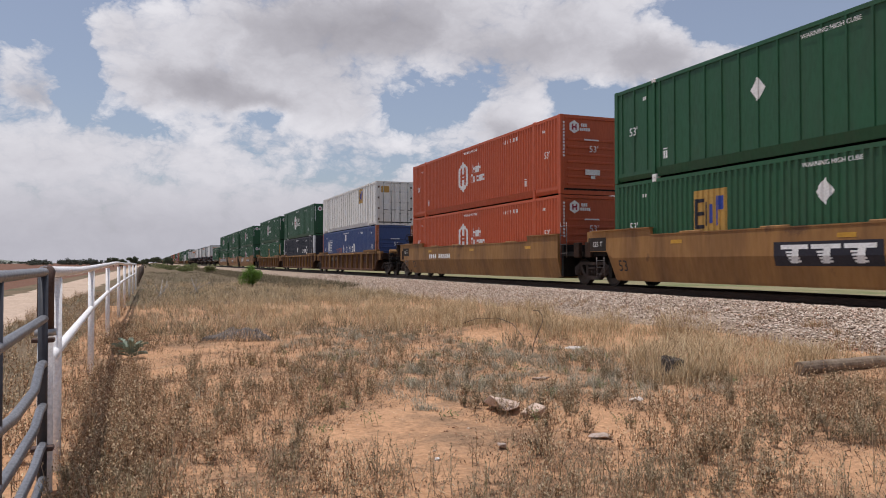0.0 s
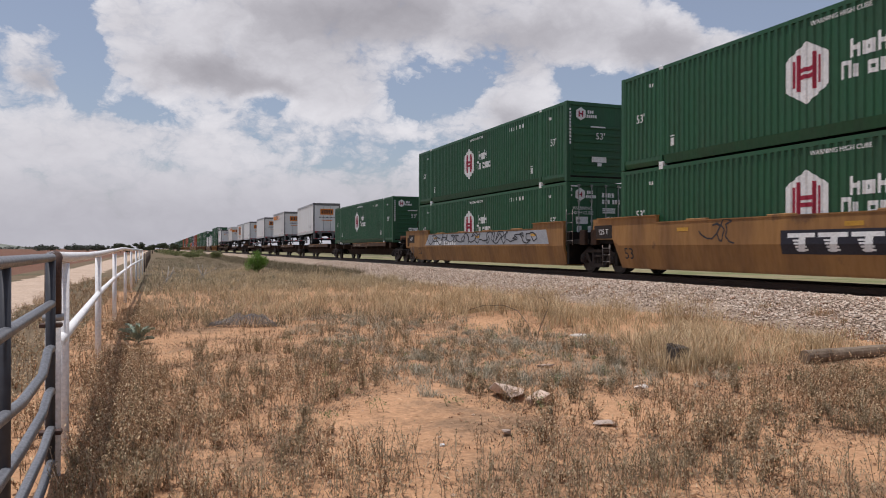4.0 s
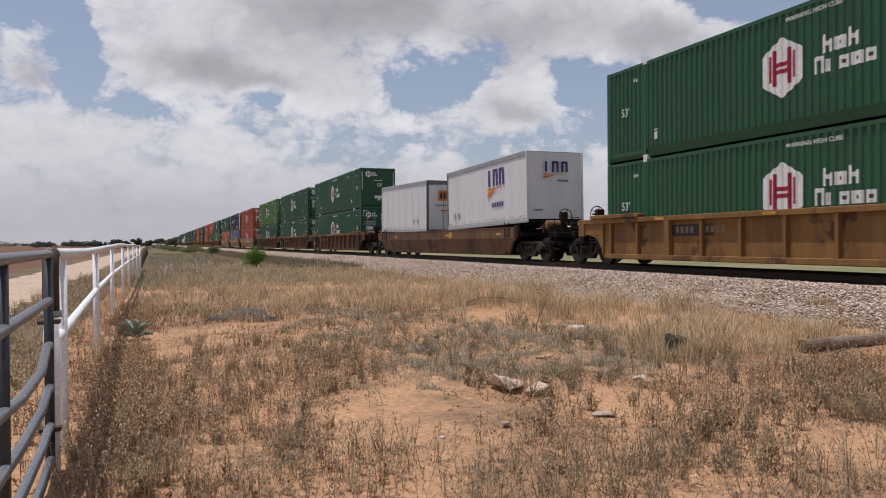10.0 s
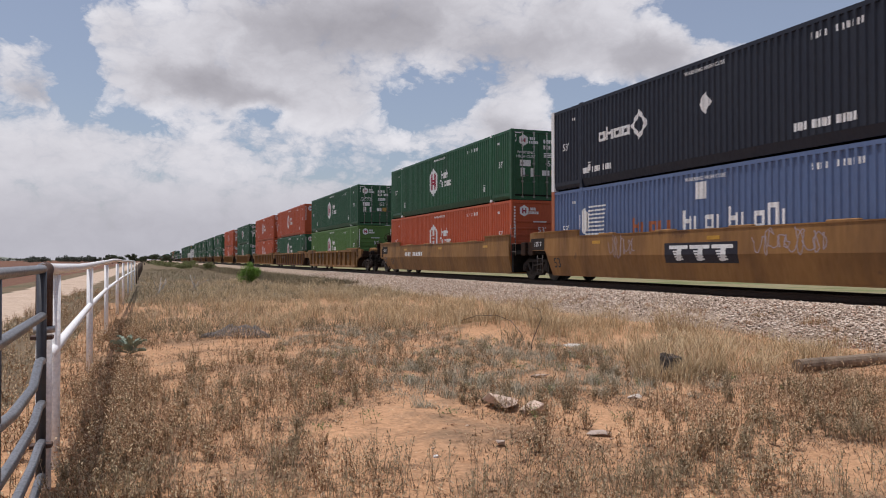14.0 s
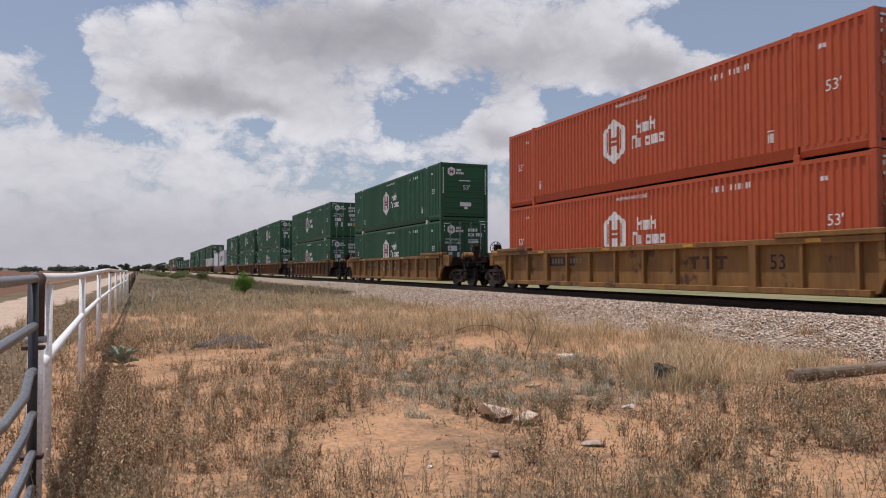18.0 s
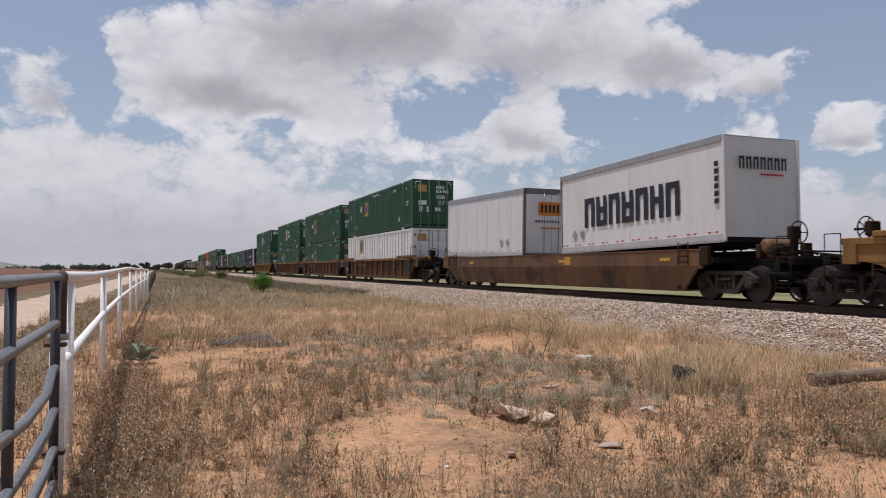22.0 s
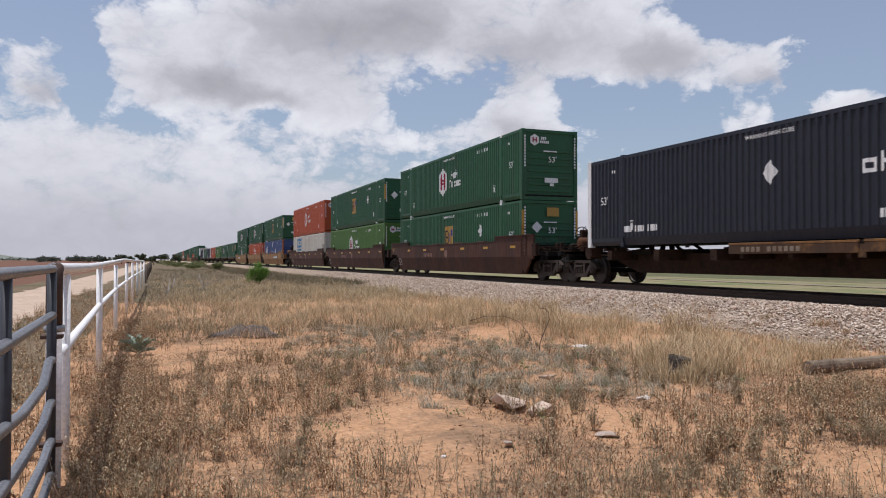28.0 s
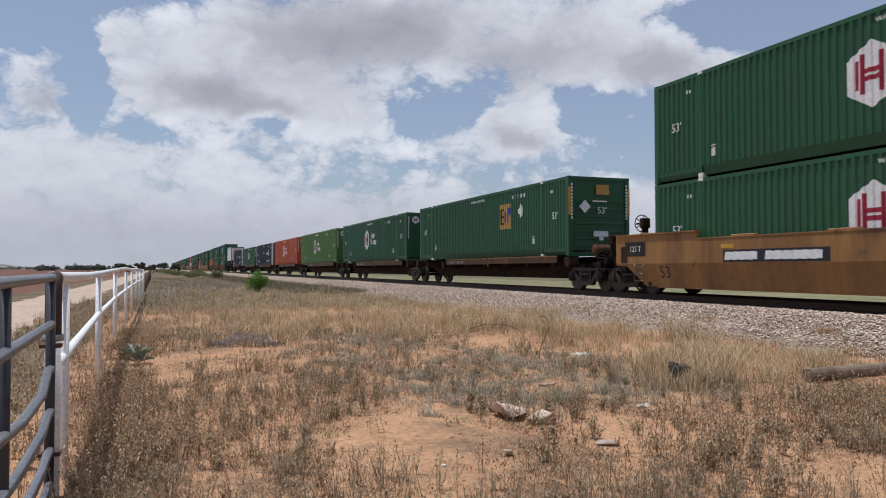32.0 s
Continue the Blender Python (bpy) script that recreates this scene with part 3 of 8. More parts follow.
def container(make, mark, end):
    """make: paint and wall; mark: the logo; end: doors or blank end leading."""
    key = (make, mark, end)
    word, mat, prof = MAKES[make]
    mark_word = mark if isinstance(mark, str) else mark[0]
    wall = "corrugated" if prof is corrugated else "ribbed panel"
    ob = thing("shipping_container", "%s %s shipping container with %s" % (word, wall, {"hexa": "white hexagon logo", "square": "golden square logo", "whitebars": "white lettering bars",
               "stack": "large white lettering bars", "teal": "teal lettering bars", "blank": "one white diamond"}[mark_word]) + (", doors leading" if end == "door" else ""), "container", "containers on the train")
    container_sides(ob, prof, mat)
    if end == "door":
        doors(ob, mat)
    else:
        blank_end(ob, mat)
    blank_end(ob, mat, CL)
    common_marks(ob, prof, None)
    if make == "white":   # grime run down the panel joints
        bm = bmesh.new()
        for k in range(25):
            y = 0.2775 + 0.62 * k
            decal(bm, prof, rect(y, 1.50 + 0.03 * math.sin(k * 5), 0.053, 2.44 + 0.05 * math.sin(k * 3)), 0.003)
        tagged(part("grime_streaks", bm, surface("panel_grime", (0.17, 0.135, 0.10), rough=0.8, dirt=(0.30, 0.25, 0.19), dirt_amount=0.4, scale=4), ob), kind="stuff")
    if mark == "hexa":
        hexagon_marks(ob, prof, ORANGE if make == "greenflat" else REDDECAL if make in ("green", "lime") else mat, 9.4 if make == "greenflat" else 9.0)
        if make == "greenflat":
            diamond(ob, prof, 11.0)
    elif mark == "blank":
        diamond(ob, prof, 10.2, 1.75)
    elif mark[0] == "square":
        _, ysq, zsq, size, yd, zd = mark
        square_marks(ob, prof, ysq, zsq, size)
        diamond(ob, prof, yd, zd)
        if end == "blank":
            part("yellow_strip", boxes((-CW / 2 - 0.004, -CW / 2 + 0.10, -0.005, 0.0, 1.5, 2.5)), REFLECT, ob)
            part("yellow_strip", boxes((CW / 2 - 0.10, CW / 2 + 0.004, -0.005, 0.0, 1.5, 2.5)), REFLECT, ob)
            part("end_logo", end_blocks(bmesh.new(), -0.15, 2.25, [0.55], 0.36, 0, -0.02), GOLD, ob)
            bm = bmesh.new()
            bm.faces.new([bm.verts.new((-0.62 + a, -0.02, 1.80 + b)) for a, b in ((-0.24, 0), (0, -0.24), (0.24, 0), (0, 0.24))])
            part("hazard_diamond", bm, DECAL, ob)
        else:
            part("end_logo", end_blocks(bmesh.new(), -0.95, 2.15, [0.55], 0.42, 0, 0.02), GOLD, ob)
    elif mark == "whitebars":
        bm = bmesh.new()
        u0 = 5.6 if end == "blank" else 13.1
        yl_ = u0 - 2.15
        stroke_word(bm, prof, u0, 1.40, "oBoo", 0.42, 0.36, 0.09, 0.07)
        for r, q in ((0.46, 0.28),):
            for a, b in (((0, r), (r, 0)), ((r, 0), (0, -r)), ((0, -r), (-r, 0)), ((-r, 0), (0, r))):
                decal(bm, prof, [(yl_ + a[0] * 0.9, 1.62 + a[1]), (yl_ + b[0] * 0.9, 1.62 + b[1]), (yl_ + b[0] * 0.55, 1.62 + b[1] * 0.62), (yl_ + a[0] * 0.55, 1.62 + a[1] * 0.62)])
        blocks(bm, prof, 5.2, 0.46, [0.11] * 3 + [-0.08] + [0.1] * 4 + [-0.08] + [0.1] * 4, 0.19, 0.03)
        blocks(bm, prof, CL - 2.1, 0.46, [0.11] * 3 + [-0.08] + [0.1] * 4 + [-0.08] + [0.1] * 4, 0.19, 0.03)
        part("name_lettering", bm, DECAL, ob)
        diamond(ob, prof, 8.1, 1.7)
        for x0 in (-CW / 2 - 0.004, CW / 2 - 0.17):
            part("white_corner_post", boxes((x0, x0 + 0.174, -0.006, 0.30, 0.0, CH + 0.01), bevel=0.01), DECAL, ob)
        part("white_corner_post", boxes((-CW / 2 - 0.004, -CW / 2 + 0.17, CL - 0.20, CL + 0.006, 0.0, CH + 0.01), bevel=0.01), DECAL, ob)
    elif mark == "stack":
        bm = bmesh.new()
        stroke_word(bm, prof, 9.0, 1.20, "BnonBnoRn", 0.60, 0.36, 0.12, 0.07)
        part("name_lettering", bm, DECAL, ob)
        bm = bmesh.new()
        stroke_word(bm, prof, 11.3, 1.20, "Bnonn", 0.52, 0.34, 0.10, 0.07)
        part("name_lettering", bm, RUSTORANGE, ob)
        bm = bmesh.new()
        for i in range(8):
            decal(bm, prof, rect(13.4 - 0.02 * i, 1.30 + i * 0.13, 1.15 - 0.02 * i, 0.055))
        decal(bm, prof, hexagon(14.0, 1.75, 0.55, 0.9))
        decal(bm, prof, rect(8.3, 2.30, 0.42, 0.46))
        part("logo_panel", bm, DECAL, ob)
        for x0 in (-CW / 2 - 0.004, CW / 2 - 0.20):
            part("red_corner_post", boxes((x0, x0 + 0.204, -0.006, 0.24, 0.0, CH + 0.006), bevel=0.01), RUSTORANGE, ob)
        part("red_corner_post", boxes((-CW / 2 - 0.004, -CW / 2 + 0.2, CL - 0.2, CL + 0.006, 0.0, CH + 0.006), bevel=0.01), RUSTORANGE, ob)
    elif mark == "teal":
        bm = bmesh.new()
        for k, (ya, yb) in enumerate(((13.8, 13.1), (12.95, 12.25), (12.1, 11.3))):
            for z_, h_ in ((1.72, 0.24), (2.07, 0.22), (2.42, 0.24)):
                if not (k == 0 and z_ == 2.07):
                    decal(bm, prof, rect((ya + yb) / 2 + (0.06 if k == 1 and z_ > 2.3 else 0.0), z_ + h_ / 2, abs(ya - yb) * (0.9 if z_ != 2.07 else 0.6), h_))
            decal(bm, prof, rect(ya - 0.13 if k != 2 else (ya + yb) / 2, 2.19, 0.24, 0.80), 0.009)
        blocks(bm, prof, 13.8, 1.40, [0.10, 0.2, 0.2, 0.18, 0.2, 0.24, 0.2, 0.2, 0.22, 0.18], 0.22, 0.05)
        part("name_lettering", bm, CYAN, ob)
        part("end_logo", end_blocks(bmesh.new(), -0.1, 1.9, [0.30, 0.30, 0.30], 0.42, 0.05, -0.02), CYAN, ob)
    end_marks(ob, mark_word, end == "door")
    return ob


def place_container(make, mark, end, m):
    key = (make, mark, end)
    if key in BOXES:
        return copy_thing(BOXES[key], m)
    ob = container(*key)
    ob.matrix_basis = m
    BOXES[key] = ob
    return ob


def far_container(make, m):
    """A container of the train's far tail, seen from a long way off only."""
    word, mat, prof = MAKES[make]
    key = ("far", make)
    if key in BOXES:
        return copy_thing(BOXES[key], m)
    ob = thing("shipping_container", "%s corrugated shipping container in the far tail" % word, "container", "containers on the train")
    bm = bmesh.new()
    for sgn in (-1, 1):
        cols = []
        for y in breaks(prof, 0.16, CL - 0.16):
            x = sgn * (CW / 2 - 0.012 + prof(y))
            cols.append((bm.verts.new((x, y, 0.2)), bm.verts.new((x, y, CH - 0.05))))
        for a, b in zip(cols, cols[1:]):
            bm.faces.new((a[0], b[0], b[1], a[1]))
    box(bm, -CW / 2 + 0.06, CW / 2 - 0.06, 0.03, CL - 0.03, 0.02, CH - 0.02)
    for x in (-CW / 2, CW / 2 - 0.14):
        for y in (0.0, CL - 0.16):
            box(bm, x, x + 0.14, y, y + 0.16, 0.0, CH)
    part("body", bm, mat, ob)
    part("logo_panel", decal(bmesh.new(), prof, hexagon(9.0, 1.56, 1.22, 1.42)), DECAL, ob)
    ob.matrix_basis = m
    BOXES[key] = ob
    return ob


# ---- highway trailers (short pups) ----
TL, TW, TH, TFLOOR = 8.53, 2.591, 2.82, 1.12   # box length, width, height; floor above the tyres' foot
PUPS = {}
PALETAPE = surface("pale_tape", (0.62, 0.61, 0.60), rough=0.4, vary=0.05)
RAILGREY = paint("dusty_bottom_rail", (0.50, 0.50, 0.49), vary=0.0, rough=0.5, dirt=(0.30, 0.27, 0.24), dirt_amount=0.5, fine=0.3)
FRAMEGREY = surface("dark_grey_frame", (0.17, 0.165, 0.16), rough=0.6, dirt=(0.10, 0.085, 0.07), dirt_amount=0.6)
RIMGREY = surface("dusty_rim", (0.20, 0.19, 0.18), rough=0.6, scale=8)


def trailer(style, nose):
    """A short box trailer, front (nose) or rear doors leading. style picks the markings."""
    look_ = {"plain": "plain white box", "yellow": "white box with orange nameplate", "band": "white box with fading orange band", "fan": "white box with purple and orange logo",
             "darkbars": "white box with big dark lettering bars", "big": "white box with large orange nameplate"}[style]
    ob = thing("highway_trailer", "short highway trailer, %s" % look_, "trailer", "trailers on the train")
    hx = TW / 2
    z0, z1 = TFLOOR, TFLOOR + TH
    part("box_body", boxes((-hx + 0.03, hx - 0.03, 0.06, TL - 0.06, z0 + 0.12, z1 - 0.03)), WHITE, ob)
    ribs = style == "band"
    n = 16 if ribs else 2 if style in ("fan", "darkbars") else 7
    seam = mesh_from(boxes((-hx + 0.012, -hx + 0.03, -0.03, 0.03, z0 + 0.22, z1 - 0.2)) if ribs else boxes((-hx + 0.024, -hx + 0.03, -0.035, 0.035, z0 + 0.2, z1 - 0.2)), "panel_seam", WHITE)
    rivets = bmesh.new()
    for i in range(1, n):
        y = TL * i / n
        part("panel_seam", seam, WHITE, ob, at=pose(0, y, 0))
        for k in range(26):
            z = z0 + 0.28 + k * 0.092
            for dy in ((-0.022, 0.022) if not ribs else (0.0,)):
                box(rivets, -hx + (0.018 if not ribs else 0.006), -hx + 0.026, y + dy - 0.006, y + dy + 0.006, z - 0.006, z + 0.006)
    tagged(part("rivets", rivets, WHITE, ob), kind="stuff")
    for sgn in (-1, 1):
        a, b = sorted((sgn * hx, sgn * (hx - 0.05)))
        part("top_rail", boxes((a, b, 0.02, TL - 0.02, z1 - 0.19, z1), bevel=0.01), GREY, ob)
        part("bottom_rail", boxes((a, b, 0.02, TL - 0.02, z0, z0 + 0.20), bevel=0.01), RAILGREY, ob)
        part("side_rub_strip", boxes((sgn * (hx - 0.02) - 0.02, sgn * (hx - 0.02) + 0.02, 0.02, TL - 0.02, z0 - 0.03, z0 + 0.03)), GREY, ob)
    tape = bmesh.new()
    pale = bmesh.new()
    for i in range(10):
        for k, b in ((0.0, tape), (0.14, pale), (0.28, tape)):
            box(b, -hx - 0.004, -hx, 0.25 + i * 0.86 + k, 0.37 + i * 0.86 + k, z0 + 0.225, z0 + 0.265)
    tagged(part("red_tape", tape, TAPE, ob), kind="stuff")
    tagged(part("pale_tape", pale, PALETAPE, ob), kind="stuff")
    for x in (-hx, hx - 0.07):
        for y in (0.0, TL - 0.09):
            part("corner_post", boxes((x, x + 0.07, y, y + 0.09, z0, z1), bevel=0.012), GREY if (y == 0) != nose else WHITE, ob)
    part("roof", boxes((-hx + 0.04, hx - 0.04, 0.05, TL - 0.05, z1 - 0.03, z1 - 0.008)), GREY, ob)
    part("floor_frame", boxes((-hx + 0.08, hx - 0.08, 0.1, TL - 0.1, z0 - 0.02, z0 + 0.13), *[(-hx + 0.1, hx - 0.1, 0.4 + 0.5 * i, 0.46 + 0.5 * i, z0 - 0.12, z0) for i in range(16)]), BLACK, ob)
    # rear end at y=ry, nose at the other; f: towards the inside of the trailer
    ry, ny, f = (TL, 0.0, -1) if nose else (0.0, TL, 1)
    frame_ = bmesh.new()
    for r in ((-hx, hx, z1 - 0.22, z1), (-hx, hx, z0 - 0.02, z0 + 0.16), (-hx, -hx + 0.12, z0, z1), (hx - 0.12, hx, z0, z1)):
        box(frame_, r[0], r[1], min(ry, ry + f * 0.09), max(ry, ry + f * 0.09), r[2], r[3])
    part("rear_frame", frame_, FRAMEGREY, ob)
    rolling = style in ("fan", "darkbars")
    for x0, x1 in ((-hx + 0.13, hx - 0.13),) if rolling else ((-hx + 0.13, -0.01), (0.01, hx - 0.13)):
        leaf = part("rear_door", boxes((x0, x1, min(ry + f * 0.02, ry + f * 0.06), max(ry + f * 0.02, ry + f * 0.06), z0 + 0.17, z1 - 0.23), bevel=0.008), WHITE, ob)
        if rolling:
            part("latch", boxes((-0.09, 0.09, min(ry - f * 0.012, ry + f * 0.02), max(ry - f * 0.012, ry + f * 0.02), z0 + 0.20, z0 + 0.30), (-0.03, 0.03, min(ry - f * 0.02, ry + f * 0.02), max(ry - f * 0.02, ry + f * 0.02), z0 + 0.30, z0 + 0.38), bevel=0.006), GREY, leaf)
            continue
        bar = bmesh.new()
        xb = x0 + (x1 - x0) * (0.72 if x0 < 0 else 0.28)
        tube(bar, (xb, ry + f * 0.005, z0 + 0.1), (xb, ry + f * 0.005, z1 - 0.15), 0.014, 8)
        part("locking_bar", bar, GREY, leaf)
    # bogie: one axle of dual wheels, mudflaps, underrun bar
    wy = ry + f * 1.15
    tyre = lathe(bmesh.new(), [(-0.13, 0.28), (-0.13, 0.40), (-0.10, 0.47), (0.10, 0.47), (0.13, 0.40), (0.13, 0.28), (0.06, 0.26), (0.02, 0.12), (0.10, 0.10), (0.10, 0.02)], (0, 0, 0), (-1, 0, 0), 22)
    tyre = mesh_from(tyre, "tyre", RUBBER)
    rim = mesh_from(lathe(bmesh.new(), [(0.03, 0.275), (0.10, 0.275), (0.10, 0.24), (0.05, 0.21), (0.04, 0.12), (0.09, 0.10), (0.09, 0.01)], (0, 0, 0), (-1, 0, 0), 20), "rim", RIMGREY)
    for x in (-1.14, -0.84, 0.84, 1.14):
        w = part("wheel", tyre, RUBBER, ob, at=pose(x, wy, 0.47))
        if abs(x) > 1:
            part("rim", rim, RIMGREY, w, at=pose(0, 0, 0) if x < 0 else pose(0, 0, 0, 0, 0, 180))
    axle = bmesh.new()
    tube(axle, (-1.1, wy, 0.5), (1.1, wy, 0.5), 0.07)
    for x in (-0.5, 0.5):
        box(axle, x - 0.06, x + 0.06, wy - 0.9, wy + 0.9, z0 - 0.30, z0 - 0.10)
        box(axle, x - 0.04, x + 0.04, wy - 0.35, wy + 0.35, 0.55, z0 - 0.2)
    part("axle", axle, BLACK, ob)
    bump = bmesh.new()
    yb = ry + f * 0.06
    box(bump, -1.22, 1.22, yb - 0.05, yb + 0.05, 0.52, 0.62)
    for x in (-1.18, -0.6, 0.6, 1.18):
        box(bump, x - 0.09, x + 0.09, yb - 0.04, yb + 0.04, 0.55, z0 + 0.01)
    for k in (-1, 1):
        prism(bump, [(yb - 0.03, z0 - 0.14), (yb - 0.03, z0 + 0.01), (yb + 0.03, z0 + 0.01), (yb + 0.03, z0 - 0.14)], k * 0.66 - 0.2, k * 0.66 + 0.2)
    part("underrun_bar", bump, FRAMEGREY, ob)
    for m_, k0 in ((TAPE, 0), (PALETAPE, 1)):
        bm = bmesh.new()
        for i in range(k0, 8, 2):
            box(bm, -1.16 + i * 0.29, -0.90 + i * 0.29, min(yb - f * 0.054, yb), max(yb - f * 0.054, yb), 0.54, 0.595)
            if k0 == 0:
                box(bm, -1.10 + i * 0.29, -0.82 + i * 0.29, min(ry - f * 0.005, ry), max(ry - f * 0.005, ry), z0 + 0.10, z0 + 0.145)
        tagged(part("red_tape" if k0 == 0 else "pale_tape", bm, m_, ob), kind="stuff")
    for x in (-0.99, 0.99):
        part("mud_flap", boxes((x - 0.28, x + 0.28, ry + f * 0.42 - 0.01, ry + f * 0.42 + 0.01, 0.28, z0 - 0.05)), RUBBER, ob)
    part("tail_lamp", boxes((-1.12, -0.95, ry - f * 0.008, ry + f * 0.002, z0 + 0.02, z0 + 0.10), (0.95, 1.12, ry - f * 0.008, ry + f * 0.002, z0 + 0.02, z0 + 0.10)), TAPE, ob)
    # landing legs
    gear = bmesh.new()
    gy = ny - f * 2.35
    for x in (-0.75, 0.75):
        tube(gear, (x, gy, 0.32), (x, gy, z0), 0.055, 8)
        box(gear, x - 0.13, x + 0.13, gy - 0.13, gy + 0.13, 0.28, 0.33)
        tube(gear, (x, gy, 0.5), (x, gy + f * 0.9, z0), 0.025, 6)
    tube(gear, (-0.75, gy, 0.6), (0.75, gy, 1.1), 0.025, 6)
    tube(gear, (-0.75, gy, 1.1), (0.75, gy, 0.6), 0.025, 6)
    part("landing_gear", gear, BLACK, ob)
    # markings on the near side and on the leading end
    X = hx + 0.004

    def side_rect(m_, rects):
        bm = bmesh.new()
        for yc, zc, w, h in rects:
            v = [bm.verts.new((-X, y, z)) for y, z in rect(yc, zc, w, h)]
            bm.faces.new(v)
        part("marking", bm, m_, ob)

    yl = -0.012

    def end_rect(m_, rects, y=yl):
        bm = bmesh.new()
        for xc, zc, w, h in rects:
            v = [bm.verts.new((x, y, z)) for x, z in rect(xc, zc, w, h)]
            bm.faces.new(v)
        part("marking", bm, m_, ob)

    zb = z0 + TH
    if style in ("plain", "yellow", "band", "big"):
        end_rect(ORANGEDECAL, [(0.0, zb - 0.82, 1.25, 0.55)])
        end_rect(DARKDECAL, [(-0.46 + 0.185 * i, zb - 0.82, 0.115, 0.34) for i in range(6)], yl - 0.004)
        end_rect(DARKDECAL, [(-0.72 + 0.13 * i, zb - 1.35, 0.06, 0.10) for i in range(12)])
        end_rect(ORANGEDECAL, [(0.0, zb - 1.62, 1.0, 0.06)])
    if style == "band":
        s0 = 0.05 if nose else 3.4
        for i in range(14):
            y0 = (0.05 + i * 0.42) if nose else (TL - 0.1 - i * 0.42)
            side_rect(surface("fading_orange_%d" % i, tuple(a + (b - a) * max(0.0, (i - 5) / 8) for a, b in zip((0.66, 0.22, 0.03), (0.74, 0.72, 0.70))), rough=0.5, vary=0.0), [(y0 + (0.21 if nose else -0.21), zb - 0.55, 0.42, 0.46)])
        ym = 2.4 if nose else TL - 3.0
        side_rect(DARKDECAL, [(ym + 0.5 - 0.2 * i, zb - 0.55, 0.12, 0.36) for i in range(6)])
        if nose:
            end_rect(ORANGEDECAL, [(-1.0, zb - 0.82, 0.5, 0.46), (1.0, zb - 0.82, 0.5, 0.46)], yl + 0.002)
    if style == "big":
        side_rect(ORANGEDECAL, [(4.2, zb - 1.15, 3.6, 1.5)])
        bm = bmesh.new()
        for i in range(6):
            v = [bm.verts.new((-X - 0.004, y, z)) for y, z in rect(5.65 - 0.58 * i, zb - 1.15, 0.36, 1.05)]
            bm.faces.new(v)
        part("marking", bm, DARKDECAL, ob)
        side_rect(DARKDECAL, [(5.9 - 0.26 * i, zb - 2.1, 0.12, 0.18) for i in range(13)])
        side_rect(ORANGEDECAL, [(4.2, zb - 2.38, 2.2, 0.10)])
    if style == "fan":
        at = 2.9 if nose else TL - 1.7
        side_rect(PURPLE, [(at + 0.62 - 0.62 * i + d, zb - 0.78, 0.16, 0.72) for i in range(3) for d in ((0.16, -0.16) if i else (0.0,))] + [(at + 0.0, zb - 0.48, 0.4, 0.14), (at - 0.62, zb - 0.48, 0.4, 0.14)])
        for p in (((0.78, -1.66), (0.78, -1.38), (-0.10, -1.25)), ((0.78, -1.33), (0.78, -1.22), (-0.95, -1.20))):
            bm = bmesh.new()
            bm.faces.new([bm.verts.new((-X, at + a, zb + b)) for a, b in p])
            part("marking", bm, ORANGEDECAL, ob)
        side_rect(PURPLE, [(at + 0.3 - 0.17 * i, zb - 1.95, 0.11, 0.20) for i in range(7)])
        end_rect(PURPLE, [(-0.42 + 0.42 * i + d, zb - 0.62, 0.10, 0.42) for i in range(3) for d in ((-0.1, 0.1) if i else (0.0,))] + [(0.0, zb - 0.44, 0.26, 0.09), (0.42, zb - 0.44, 0.26, 0.09)])
        for p in (((-0.55, -1.10), (-0.55, -0.99), (0.05, -0.94)), ((-0.55, -0.95), (-0.55, -0.90), (0.60, -0.89))):
            bm = bmesh.new()
            bm.faces.new([bm.verts.new((a, yl, zb + b)) for a, b in p])
            part("marking", bm, ORANGEDECAL, ob)
        end_rect(DARKDECAL, [(0.10 + 0.09 * i, zb - 1.17, 0.055, 0.08) for i in range(6)] + [(-0.95 + 0.08 * i, zb - 2.35, 0.05, 0.07) for i in range(5)])
    if style == "darkbars":
        side_rect(DARKDECAL, [(6.55 - 0.74 * i + d, zb - 1.50, 0.20, 1.0) for i in range(7) for d in (0.21, -0.21)] + [(6.55 - 0.74 * i, zb - 1.10 - 0.36 * (i % 2), 0.23, 0.2) for i in range(7)] + [(6.55 - 0.74 * i, zb - 1.90, 0.23, 0.2) for i in (1, 3)])
        end_rect(DARKDECAL, [(-0.72 + 0.24 * i + d, zb - 0.72, 0.06, 0.34) for i in range(7) for d in (0.06, -0.06)] + [(-0.72 + 0.24 * i, zb - 0.60, 0.1, 0.06) for i in range(7)])
        end_rect(TAPE, [(0.3, zb - 1.02, 0.8, 0.05)])
        side_rect(DARKDECAL, [(0.30, zb - 0.75 - 0.2 * i, 0.16, 0.14) for i in range(6)])
    for y, s in ((TL - 1.0 if nose else 1.5, 0.0), (TL - 1.5 if nose else 2.1, 0.0)):
        bm = bmesh.new()
        v = [bm.verts.new((-X, y + a, z0 + 0.62 + b)) for a, b in ((-0.17, 0), (0, -0.17), (0.17, 0), (0, 0.17))]
        bm.faces.new(v)
        part("placard_holder", bm, GREY, ob)
    return ob


def place_trailer(style, nose, m):
    key = (style, nose)
    if key in PUPS:
        return copy_thing(PUPS[key], m)
    ob = trailer(style, nose)
    ob.matrix_basis = m
    PUPS[key] = ob
    return ob


